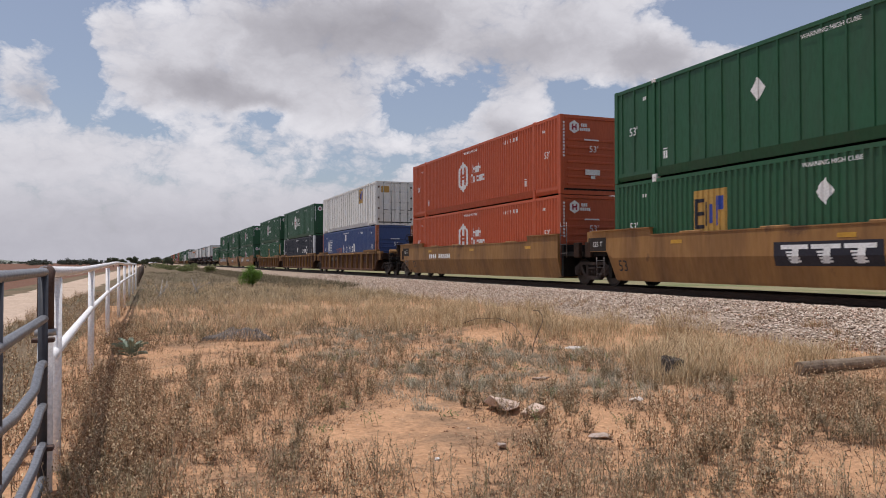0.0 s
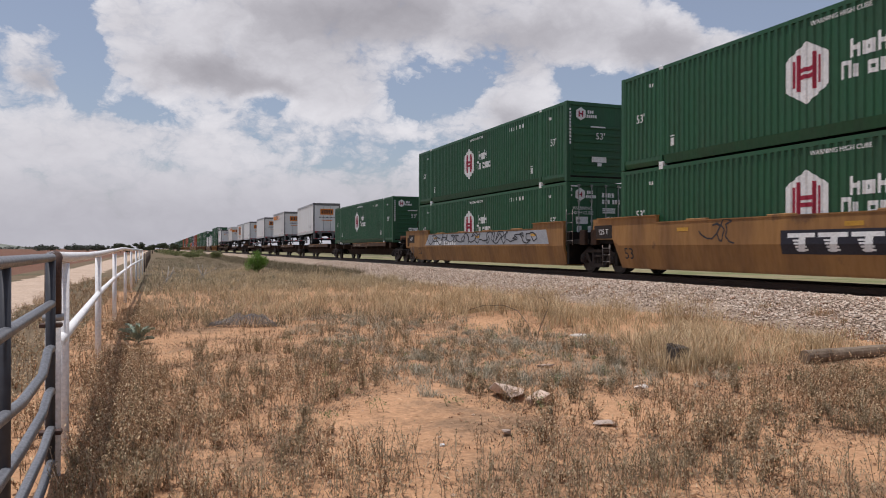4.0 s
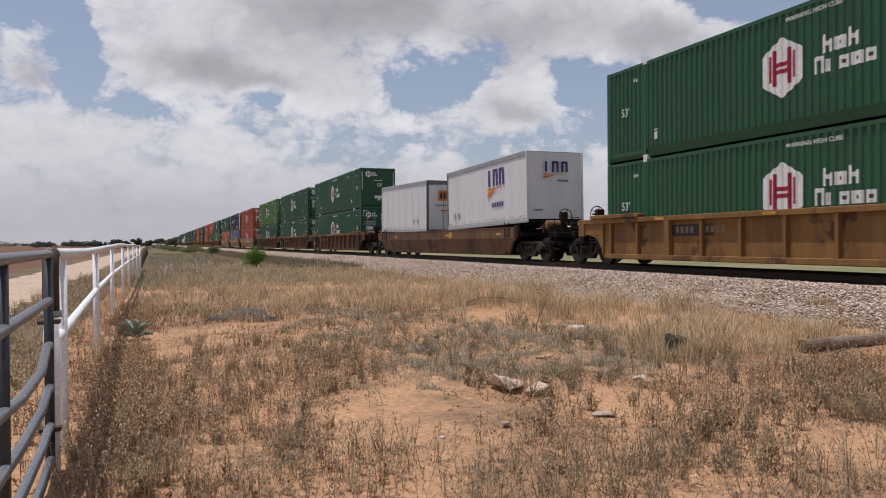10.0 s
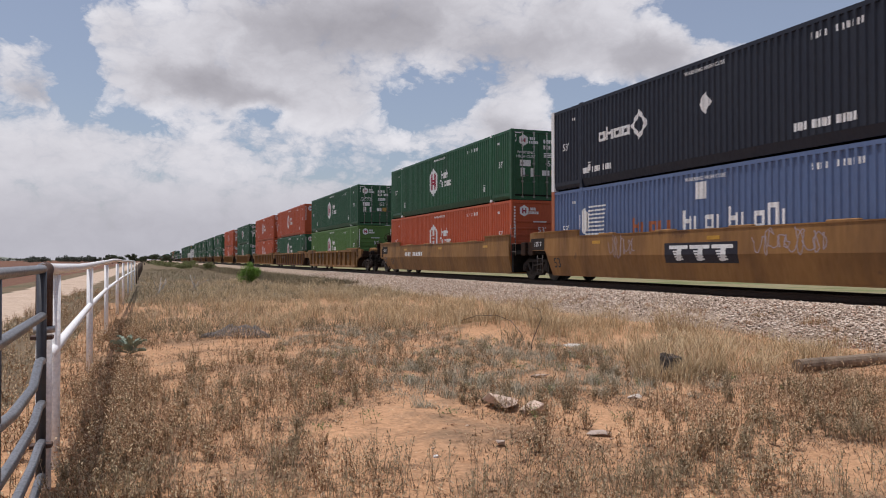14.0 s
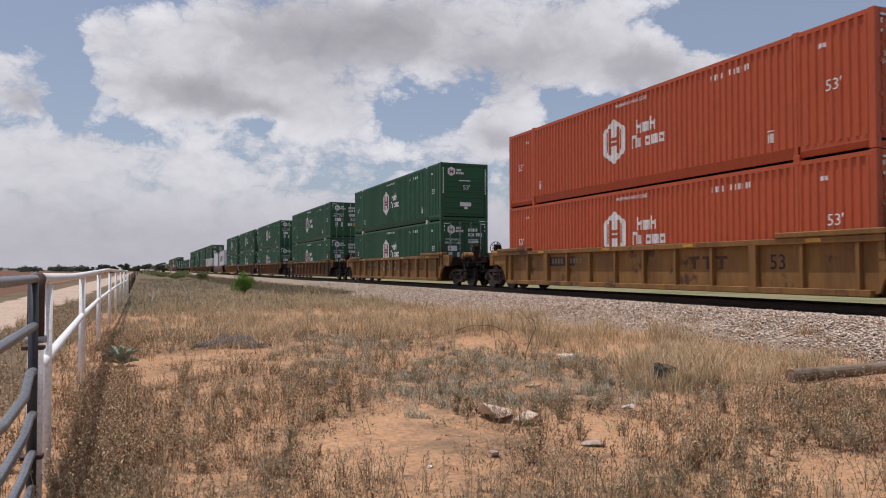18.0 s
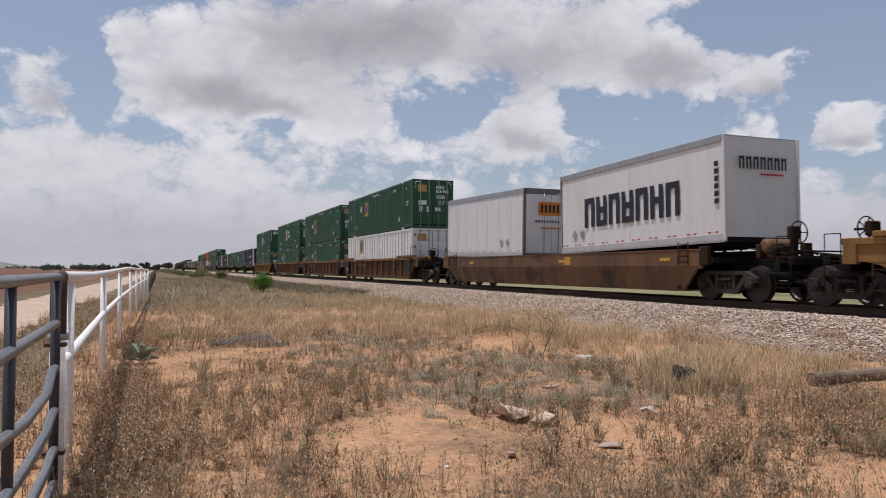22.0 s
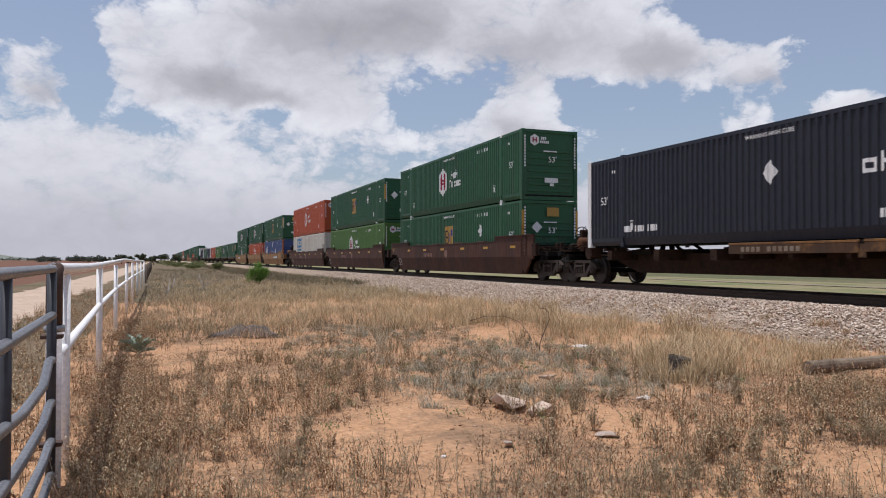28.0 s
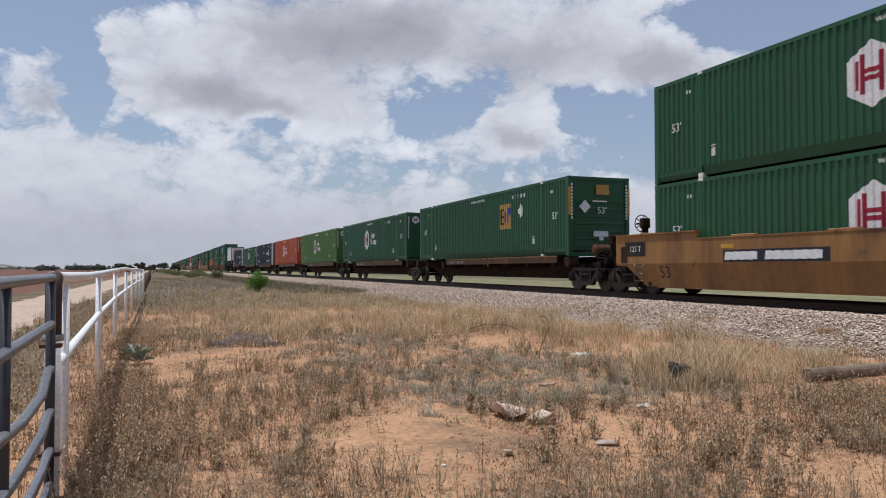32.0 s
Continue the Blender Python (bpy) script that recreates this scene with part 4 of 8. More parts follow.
# ---- railcars ----
def make_wheel():
    prof = [(-0.075, 0.10), (-0.075, 0.39), (-0.06, 0.42), (-0.06, 0.457), (0.055, 0.465), (0.06, 0.49), (0.085, 0.485), (0.085, 0.41), (0.05, 0.38), (0.03, 0.2), (0.085, 0.12), (0.085, 0.05)]
    return mesh_from(lathe(bmesh.new(), prof, (0, 0, 0), (1, 0, 0), 28), "wheel", WHEELSTEEL)


def prism(bm, pts, x0, x1):
    """A plate of the outline pts (y, z), from x0 to x1."""
    a, b = ([bm.verts.new((x, y, z)) for y, z in pts] for x in (x0, x1))
    bm.faces.new(a)
    bm.faces.new(b[::-1])
    for i in range(len(pts)):
        k = (i + 1) % len(pts)
        bm.faces.new((a[k], a[i], b[i], b[k]))
    return bm


def make_sideframe():
    """Cast truck frame: flat top chord, slanting arms round open windows, columns, spring nest, bearing ends."""
    bm = bmesh.new()
    prism(bm, [(-1.10, 0.50), (-1.08, 0.62), (-0.98, 0.68), (-0.72, 0.80), (0.72, 0.80), (0.98, 0.68), (1.08, 0.62), (1.10, 0.50), (0.98, 0.50), (0.78, 0.62), (0.62, 0.70), (-0.62, 0.70), (-0.78, 0.62), (-0.98, 0.50)], -0.09, 0.06)
    for k in (-1, 1):
        prism(bm, [(k * 0.82, 0.66), (k * 0.68, 0.71), (k * 0.34, 0.30), (k * 0.46, 0.235)], -0.08, 0.05)
        prism(bm, [(k * 0.36, 0.71), (k * 0.25, 0.71), (k * 0.27, 0.29), (k * 0.38, 0.29)], -0.085, 0.05)
        prism(bm, [(k * 0.80, 0.62), (k * 0.72, 0.56), (k * 0.76, 0.34), (k * 0.84, 0.34)], -0.06, 0.04)
        tube(bm, (-0.15, k * 0.89, 0.457), (0.02, k * 0.89, 0.457), 0.115, 14)
        tube(bm, (-0.18, k * 0.89, 0.457), (-0.14, k * 0.89, 0.457), 0.065, 8)
        box(bm, -0.11, 0.03, k * 0.89 - 0.13, k * 0.89 + 0.13, 0.54, 0.64, bevel=0.02)
    prism(bm, [(-0.46, 0.235), (-0.40, 0.33), (0.40, 0.33), (0.46, 0.235), (0.38, 0.20), (-0.38, 0.20)], -0.10, 0.06)
    for y in (-0.17, 0.0, 0.17):
        for z in (0.35, 0.39, 0.43, 0.47, 0.51):
            ring(bm, (-0.04, y, z), (0, 0, 1), 0.055, 0.016, 10, 5)
    box(bm, -0.12, 0.05, -0.24, 0.24, 0.545, 0.62, bevel=0.012)
    return mesh_from(bm, "side_frame", TRUCKIRON)


WHEEL, FRAME = make_wheel(), make_sideframe()
BOLSTER = mesh_from(boxes((-1.05, 1.05, -0.22, 0.22, 0.55, 0.78), (-0.45, 0.45, -0.35, 0.35, 0.72, 0.95), bevel=0.02), "bolster", BLACK)
AXLE = mesh_from(tube(bmesh.new(), (-0.95, 0, 0.457), (0.95, 0, 0.457), 0.08, 10), "axle", BLACK)


def bogie(car, y):
    b = part("bogie", BOLSTER, BLACK, car, "rust-brown cast steel truck", at=pose(0, y, 0))
    for x in (-0.98, 0.98):
        part("side_frame", FRAME, BLACK, b, at=pose(x, 0, 0, 0, 0, 0 if x < 0 else 180))
    for dy in (-0.89, 0.89):
        part("axle", AXLE, BLACK, b, at=pose(0, dy, 0))
        for x in (-0.753, 0.753):
            part("wheel", WHEEL, WHEELSTEEL, b, at=pose(x, dy, 0.457, 0, 0, 0 if x < 0 else 180))


def ladder(bm, x, y0, y1, z0, z1, n=4):
    for y in (y0, y1):
        tube(bm, (x, y, z0), (x, y, z1), 0.014, 6)
    for i in range(n):
        z = z0 + (z1 - z0) * (i + 0.5) / n
        tube(bm, (x, y0, z), (x, y1, z), 0.012, 6)
    return bm


def brake_wheel(car, x, y, z):
    bm = ring(bmesh.new(), (x, y, z), (0, 1, 0.0), 0.27, 0.017, 20, 6)
    for i in range(5):
        a = i * math.tau / 5
        tube(bm, (x, y, z), (x + 0.27 * math.cos(a), y, z + 0.27 * math.sin(a)), 0.014, 6)
    tube(bm, (x, y, z), (x, y + 0.3, z), 0.03, 8)
    part("brake_wheel", bm, GRIME, car, "round hand brake wheel")


def car_end(car, y, d, ext, mat, brake):
    """Draft sill, platform, coupler, brake gear, rails and ladders; d = -1 leading end, +1 trailing end; y the body's end."""
    e = y + d * ext

    def bx(x0, x1, k0, k1, z0, z1):
        p, q = e - d * k0, e - d * k1
        return (x0, x1, min(p, q), max(p, q), z0, z1)
    s = boxes((-0.28, 0.28, min(y, e - d * 0.5), max(y, e - d * 0.5), 0.72, 1.10), bx(-1.25, 1.25, 0.42, 0.62, 0.95, 1.12), bx(-0.55, 0.55, 0.5, 1.3, 0.60, 0.74),
              bx(-1.2, -0.3, 0.9, 1.1, 0.80, 1.0), bx(0.3, 1.2, 0.9, 1.1, 0.80, 1.0), bevel=0.01)
    for x, k, z in ((-1.16, 0.7, 0.70), (-0.62, 0.8, 0.62), (0.5, 0.75, 0.66)):
        tube(s, (x, e - d * k, z), (x, e - d * (k + 0.7), z + 0.06), 0.035, 8)
    part("draft_sill", s, BLACK, car)
    c = boxes(bx(-0.11, 0.11, 0.02, 0.5, 0.76, 0.96), bx(-0.24, 0.20, -0.03, 0.2, 0.70, 1.02), bevel=0.03)
    part("coupler", c, BLACK, car)
    hose = bmesh.new()
    pts = [(0.35, e - d * 0.4, 0.78), (0.36, e - d * 0.2, 0.52), (0.3, e, 0.42), (0.2, e + d * 0.02, 0.5)]
    for p, q in zip(pts, pts[1:]):
        tube(hose, p, q, 0.028, 6)
    part("air_hose", hose, RUBBER, car)
    part("walkway", boxes(*[bx(-1.2, 1.2, 0.45 + k * 0.16, 0.57 + k * 0.16, 1.13, 1.16) for k in range(5)], *[bx(x - 0.02, x + 0.02, 0.44, 1.22, 1.10, 1.15) for x in (-1.1, 0.0, 1.1)]), GRIME, car)
    for x in (-1.28, 1.28):
        r = ladder(bmesh.new(), x, e - d * 0.50, e - d * 0.92, 0.38, 1.15, 3)
        yy = e - d * 0.5
        tube(r, (x, yy, 1.12), (x, yy, 1.62), 0.013, 6)
        tube(r, (x, yy, 1.62), (x, yy - d * 0.42, 1.62), 0.013, 6)
        tube(r, (x, yy - d * 0.42, 1.62), (x, yy - d * 0.42, 1.12), 0.013, 6)
        part("grab_rail", r, BLACK, car)
    # pipes, rods and small boxes that crowd the end platform
    g = bmesh.new()
    rng = random.Random(int(ext * 10) + (3 if d > 0 else 0))
    for i in range(9):
        x, k = rng.uniform(-1.15, 0.9), rng.uniform(0.95, 1.9)
        w, h = rng.uniform(0.07, 0.2), rng.uniform(0.12, 0.42)
        box(g, x, x + w * 1.4, e - d * k - w / 2, e - d * k + w / 2, 1.12, 1.12 + h, bevel=0.015)
        if i % 2:
            tube(g, (x, e - d * k, 1.12 + h * 0.7), (x + rng.uniform(0.2, 0.6), e - d * (k - 0.2), 1.2), 0.02, 6)
    for x in (-1.05, -0.35, 0.6):
        tube(g, (x, e - d * 0.8, 1.2), (x, e - d * 2.0, 1.26 + 0.1 * abs(x)), 0.022, 6)
    tube(g, (-1.2, e - d * 1.15, 1.30), (1.2, e - d * 1.15, 1.30), 0.025, 6)
    part("brake_gear", g, GRIME, car, "grimy brake rods, pipes and valves")
    if brake:
        up = 0.48 if mat is YELLOWCAR else 0.0
        brake_wheel(car, -0.55, e - d * 0.95, 1.74 + up)
        st = boxes(bx(-0.66, -0.44, 1.04, 1.16, 1.1, 1.82 + up), bx(-0.70, -0.40, 1.0, 1.20, 1.58 + up, 1.90 + up), bevel=0.03)
        tube(st, (-0.55, e - d * 1.1, 1.15), (-0.20, e - d * 1.8, 1.3), 0.03, 6)
        part("brake_stand", st, GRIME, car)
        tk = bmesh.new()
        yt = e - d * 1.55
        lathe(tk, [(-0.45, 0.03), (-0.44, 0.12), (-0.38, 0.185), (0.38, 0.185), (0.44, 0.12), (0.45, 0.03)], (-0.62, yt, 1.42 + up * 0.6), (1, 0, 0), 16)
        for x in (-0.85, -0.4):
            box(tk, x - 0.025, x + 0.025, yt - 0.2, yt + 0.2, 1.14, 1.45 + up * 0.6)
        part("air_reservoir", tk, OCHREDARK if up else mat, car, "cylindrical rusty air tank")
        part("valve", boxes(bx(-1.15, -0.9, 1.05, 1.25, 1.15, 1.38), bevel=0.03), BLACK, car)


CARS = {}
HALF = 1.46


def smooth_side(sgn, front, back, top=None):
    """Side girder: upper plate upright, lower plate leaning in, raised ends, cut away over the trucks."""
    lead = [(-1.25, 0.86), (-1.0, 0.84), (-0.34, 0.26)] if front else [(-0.06, 0.27), (-0.05, 0.26)]
    trail = [(16.55, 0.26), (17.35, 0.84), (CL + 1.75, 0.88)] if back else [(16.06, 0.26), (16.36, 1.12), (17.5, 1.13)]
    if top and back:
        trail = [(16.75, 0.26), (17.6, 0.84), (CL + 2.2, 0.88)]
    low = lead + trail

    def zlow(y):
        for (ya, za), (yb, zb) in zip(low, low[1:]):
            if ya <= y <= yb:
                return za + (zb - za) * (y - ya) / (yb - ya)
        return low[-1][1]

    def ztop(y):
        return top if top else 1.79 if y < 2.25 or y > 14.15 else 1.59

    def xo(z):
        return HALF - max(0.0, 0.93 - z) * 0.22
    y0, y1 = low[0][0], low[-1][0]
    ys = sorted({y for y, _ in low} | {2.249, 2.25, 14.15, 14.151} | {3.8 + k * 1.7 for k in range(6)})
    bm, cols = bmesh.new(), []
    for y in ys:
        zt, zl = ztop(y), zlow(y)
        zm = max(0.93, zl + 0.01)
        sec = [(xo(zt), zt), (xo(zm), zm), (xo(zl), zl), (xo(zl) - 0.09, zl), (HALF - 0.09, zm), (HALF - 0.09, zt)]
        cols.append([bm.verts.new((sgn * x, y, z)) for x, z in sec])
    for a, b in zip(cols, cols[1:]):
        for i in range(6):
            bm.faces.new((a[i], a[(i + 1) % 6], b[(i + 1) % 6], b[i]))
    bm.faces.new(cols[0])
    bm.faces.new(cols[-1][::-1])
    return bm


def on_facet(y, z):
    """Lettering on the lower plate, which leans in."""
    return on_side(-HALF + (0.93 - z) * 0.22 - 0.006, y, z) @ Matrix.Rotation(math.atan(0.22), 4, "X")


def girder_patch(bm, ya, yb, za, zb, lift, skew=0.0):
    """A painted patch on the near girder, over the fold between its two plates; skew shifts its top."""
    zs = [za, 0.93, zb] if za < 0.93 < zb else [za, zb]
    rows = []
    for z in zs:
        d, x = skew * (z - za) / (zb - za), -(HALF - max(0.0, 0.93 - z) * 0.22) - lift
        rows.append((bm.verts.new((x, ya + d, z)), bm.verts.new((x, yb + d, z))))
    for a, b in zip(rows, rows[1:]):
        bm.faces.new((a[0], a[1], b[1], b[0]))
    return bm


def reflectors(ob, x, ys, z):
    bm = bmesh.new()
    for y in ys:
        box(bm, x - 0.004, x, y - 0.23, y + 0.23, z - 0.05, z + 0.05)
    tagged(part("reflectors", bm, REFLECT, ob), kind="stuff")


def scrawl(ob, x, yc, zc, seed, w, h, mat, loops=9, r=0.022):
    """A looping spray-can scribble."""
    rng = random.Random(seed)
    bm, y, pts = bmesh.new(), yc + w / 2, []
    amp, ph = 0.4, 0.0
    for i in range(loops * 9):
        if i % 5 == 0:
            amp, ph = 0.18 + 0.34 * rng.random(), rng.random() * 0.9
        a = i * math.tau / 9 * (1 if (i // 11) % 2 else -0.8) + ph
        y -= w / (loops * 9)
        pts.append((x - 0.003, y + math.cos(a) * w / loops * (0.3 + 0.5 * rng.random()), zc + math.sin(a) * h * amp + 0.06 * (rng.random() - 0.5)))
    for a, b in zip(pts, pts[1:]):
        dy, dz = b[1] - a[1], b[2] - a[2]
        k = r / max(1e-6, math.hypot(dy, dz))
        n = (-dz * k, dy * k)
        bm.faces.new([bm.verts.new(p) for p in ((x - 0.003, a[1] + n[0], a[2] + n[1]), (x - 0.003, b[1] + n[0], b[2] + n[1]), (x - 0.003, b[1] - n[0], b[2] - n[1]), (x - 0.003, a[1] - n[0], a[2] - n[1]))])
    part("graffiti", bm, mat, ob, "sprayed scribble")


def well_car(kind, tone, front, back):
    """One well platform; local y=0 is the leading end of its load. front/back: 0 for a shared joint, or metres from the load to the coupler."""
    mat, word = {"yellow": (YELLOWCAR, "dirty yellow-brown"), "ochre": (RIBYELLOW, "weathered ochre"), "mixed": (RIBYELLOW, "ochre and rust-brown"), "rust": (OCHREDARK, "rust-brown"), "brown": (BROWNCAR, "dark brown"), "low": (TANCAR, "weathered tan-brown"), "faded": (YELLOWCAR, "faded yellow-brown")}[tone]
    ob = thing("well_car", "%s %s-sided steel well car with low side walls" % (word, "smooth" if kind == "smooth" else "ribbed"), "railcar", "railcars of the train")
    y0, y1 = -1.62, CL + 1.62
    low = RUST if tone in ("ochre", "mixed", "rust") else mat
    low = RIBYELLOW if tone == "ochre" and (front or back) else low

    def plate(name, x0, x1, ya, yb, za, zb, m_, bevel=0.0):
        part(name, boxes((min(x0, x1), max(x0, x1), ya, yb, za, zb), bevel=bevel), m_, ob)
    for sgn in (-1, 1):
        if kind == "smooth":
            part("side_girder", smooth_side(sgn, front, back, 1.37 if tone == "low" else None), mat, ob)
            o, i = sgn * (HALF + 0.015), sgn * (HALF - 0.12)
            if front and tone == "yellow":
                plate("end_box", sgn * (HALF - 0.02), sgn * (HALF - 0.4), -1.95, -1.26, 0.93, 1.46, OCHREDARK, 0.02)
                plate("end_box_plate", sgn * (HALF - 0.005), sgn * (HALF - 0.03), -1.78, -1.50, 1.08, 1.30, GREY)
            if tone == "low":
                plate("top_flange", o, i, -1.25, CL + 2.2, 1.358, 1.39, mat)
            else:
                o2 = sgn * (HALF + 0.05)
                plate("top_flange", o, i, 2.3, 14.1, 1.575, 1.605, mat)
                plate("top_flange", o2, i, -1.2 if front else -0.05, 2.25, 1.782, 1.815, mat)
                plate("top_flange", o2, i, 14.15, CL + 1.7 if back else 17.2, 1.782, 1.815, mat)
            for k in range(4 if tone != "low" else 0):
                yk = 3.4 + k * 2.9
                plate("roller_guide", sgn * 1.30, sgn * 1.45, yk, yk + 0.8, 1.58, 1.65, mat, 0.02)
        else:
            plate("side_sheet", sgn * 1.33, sgn * 1.29, -0.1, CL + 0.1, 0.30, 1.40, low)
            plate("top_chord", sgn * 1.47, sgn * 1.27, y0 + 0.1, y1 - 0.1, 1.36, 1.50, mat, 0.012)
            plate("bottom_chord", sgn * 1.47, sgn * 1.27, 0.05, CL - 0.05, 0.24, 0.38, low, 0.01)
            plate("end_cap", sgn * 1.50, sgn * 1.27, -0.75, 2.45, 1.505, 1.63, mat, 0.02)
            plate("end_cap", sgn * 1.50, sgn * 1.27, 14.3, CL + 0.75, 1.505, 1.63, mat, 0.02)
            rib = mesh_from(boxes((min(sgn * 1.45, sgn * 1.33), max(sgn * 1.45, sgn * 1.33), -0.045, 0.045, 0.38, 1.36)), "rib", mat)
            wide = mesh_from(boxes((min(sgn * 1.475, sgn * 1.33), max(sgn * 1.475, sgn * 1.33), -0.12, 0.12, 0.26, 1.37), bevel=0.015), "rib", mat)
            if sgn < 0:
                for i in range(12):
                    part("rib", wide if i in (2, 9) else rib, low, ob, at=pose(0, 0.35 + i * (CL - 0.7) / 11, 0))
            else:
                rr = boxes(*[(1.33, 1.45, 0.30 + i * (CL - 0.7) / 11, 0.40 + i * (CL - 0.7) / 11, 0.38, 1.36) for i in range(12)])
                tagged(part("far_ribs", rr, low, ob), kind="stuff")
            for ya, yb in ((y0 + 0.1, -0.1), (CL + 0.1, y1 - 0.1)):
                plate("end_girder", sgn * 1.30, sgn * 1.42, ya, yb, 1.0, 1.36, low)
                yy, dd = (-0.1, 1) if ya < 0 else (CL + 0.1, -1)
                q = bmesh.new()   # plate curved over the wheel
                arc = [(0.0, 0.30), (0.10, 0.56), (0.26, 0.78), (0.50, 0.92), (0.85, 0.995), (0.85, 1.01), (0.0, 1.01)]
                for x in (sgn * 1.31, sgn * 1.41):
                    q.faces.new([q.verts.new((x, yy - dd * u, z)) for u, z in arc])
                q.verts.ensure_lookup_table()
                n = len(arc)
                for i in range(n):
                    q.faces.new((q.verts[i], q.verts[(i + 1) % n], q.verts[n + (i + 1) % n], q.verts[n + i]))
                part("gusset", q, low, ob)
    part("well_floor", boxes(*[(-1.3, 1.3, y - 0.2, y + 0.2, 0.22, 0.34) for y in (0.3, 2.0, 5.0, 8.08, 11.1, 14.15, CL - 0.3)], (-1.3, -1.05, 0.1, CL - 0.1, 0.22, 0.33), (1.05, 1.3, 0.1, CL - 0.1, 0.22, 0.33)), low, ob)
    for y, d in ((y0, 1), (y1, -1)):
        wall = 1.30 if tone == "low" else 1.42
        part("end_deck", boxes((-1.36, 1.36, min(y + d * 0.03, y + d * 1.45), max(y + d * 0.03, y + d * 1.45), 1.00, 1.16), (-1.34, 1.34, min(y + d * 1.35, y + d * 1.5), max(y + d * 1.35, y + d * 1.5), 0.28, wall), (-0.6, 0.6, min(y, y + d * 1.4), max(y, y + d * 1.4), 0.80, 1.0)), BLACK if kind == "smooth" else GRIME, ob)
        for x in (-1.49, 1.49):
            z0, z1 = (0.95, 1.60) if tone == "low" else (0.95, 2.20) if d > 0 else (0.30, 0.95)
            part("ladder", ladder(bmesh.new(), x, y + d * 0.88, y + d * 1.30, z0, z1, 4 if d > 0 else 3), STEEL if tone == "yellow" else GRIME, ob)
        for x in (-1.40, 1.40):
            part("end_post", boxes((x - 0.07, x + 0.07, y + d * 0.3 - 0.17, y + d * 0.3 + 0.17, 0.95, 1.46), bevel=0.015), mat if kind == "ribbed" else GRIME, ob)
    bogie(ob, -1.68)
    if back:
        bogie(ob, CL + 1.68)
        car_end(ob, y1 - 0.1, 1, back - 1.52, mat, True)
    if front:
        car_end(ob, y0 + 0.1, -1, front - 1.52, mat, tone != "brown")
    X = -HALF - 0.002 if kind == "smooth" else -1.335
    if kind == "smooth":
        if tone == "brown":
            reflectors(ob, X, [0.5 + k * 2.7 for k in range(6)], 1.34)
            letter(ob, "53", 0.62, on_facet(15.75, 0.66), surface("pale_stencil", (0.45, 0.40, 0.36)))
            letter(ob, "125 T", 0.24, on_side(X, CL + 0.85, 1.40), GOLD)
            bm = bmesh.new()
            for i in range(6):
                box(bm, X - 0.003, X, 11.3 - i * 0.24, 11.42 - i * 0.24, 0.98, 1.16)
            tagged(part("number_stencil", bm, surface("faint_marking", (0.22, 0.12, 0.09)), ob), kind="stuff")
            tube(b2 := bmesh.new(), (X - 0.003, 8.1, 1.12), (X, 8.1, 1.12), 0.2, 16)
            part("round_stencil", b2, surface("faint_marking", (0.2, 0.1, 0.08)), ob)
        elif tone == "low":
            reflectors(ob, X, [0.3, 6.2, 14.6], 1.12)
            part("stencil_patch", boxes((X - 0.003, X, 5.6, 6.0, 0.98, 1.26)), REFLECT, ob, "faded orange stencil patch")
        else:
            reflectors(ob, X, [2.2, 7.6, 13.0], 1.36)
            bm = bmesh.new()
            if front or back:
                ym = 6.15 if front else 13.1
                if front:
                    part("name_panel", girder_patch(bmesh.new(), 3.1, 6.35, 0.94, 1.27, 0.004), DARKDECAL, ob, "black panel with white lettering bars")
                for i in range(11):
                    if i != 4:
                        girder_patch(bm, ym - 0.17 - i * 0.27, ym - i * 0.27, 1.0, 1.21, 0.008, -0.03)
            elif tone == "faded":
                for i in range(3):
                    girder_patch(bm, 7.55 - i * 0.62, 8.08 - i * 0.62, 1.14, 1.24, 0.006)
                    girder_patch(bm, 7.74 - i * 0.62, 7.89 - i * 0.62, 0.80, 1.14, 0.006)
            else:
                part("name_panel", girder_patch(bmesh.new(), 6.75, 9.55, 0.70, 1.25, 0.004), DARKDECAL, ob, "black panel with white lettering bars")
                for i in range(3):
                    y = 9.0 - i * 0.84
                    girder_patch(bm, y - 0.42, y + 0.34, 1.08, 1.18, 0.008)
                    for q in range(4):
                        girder_patch(bm, y - 0.22 + 0.03 * q, y + 0.10 + 0.03 * q, 0.78 + q * 0.07, 0.825 + q * 0.07, 0.008)
                    girder_patch(bm, y - 0.12, y + 0.06, 0.76, 1.08, 0.0085, -0.05)
            tagged(part("number_stencil", bm, surface("faded_maroon", (0.10, 0.045, 0.03), rough=0.8) if tone == "faded" else DECAL, ob), kind="stuff")
            letter(ob, "53", 0.50, on_facet(15.55, 0.66), DARKDECAL)
            part("stencil_panel", boxes((X - 0.003, X, 16.4, 17.42, 1.15, 1.58)), surface("black_stencil_panel", (0.028, 0.024, 0.021), rough=0.75, dirt=(0.06, 0.036, 0.024), dirt_amount=0.7, spec=0.2), ob)
            letter(ob, "125 T", 0.24, on_side(X - 0.003, 16.9, 1.36))
    else:
        bm = bmesh.new()
        for i in range(10):
            if i != 4:
                box(bm, X - 0.006, X - 0.003, 12.6 - i * 0.2, 12.72 - i * 0.2, 1.0, 1.18)
        tagged(part("number_stencil", bm, surface("faint_marking2", (0.24, 0.17, 0.11)), ob), kind="stuff")
        part("black_panel", boxes((X - 0.003, X, 11.2, 12.9, 0.92, 1.24)), surface("sooty_patch", (0.045, 0.035, 0.03)), ob)
        for y in (1.4, 5.4, 9.2, 13.3):
            part("reflector", boxes((-1.474, -1.47, y - 0.2, y + 0.2, 1.39, 1.47)), REFLECT, ob)
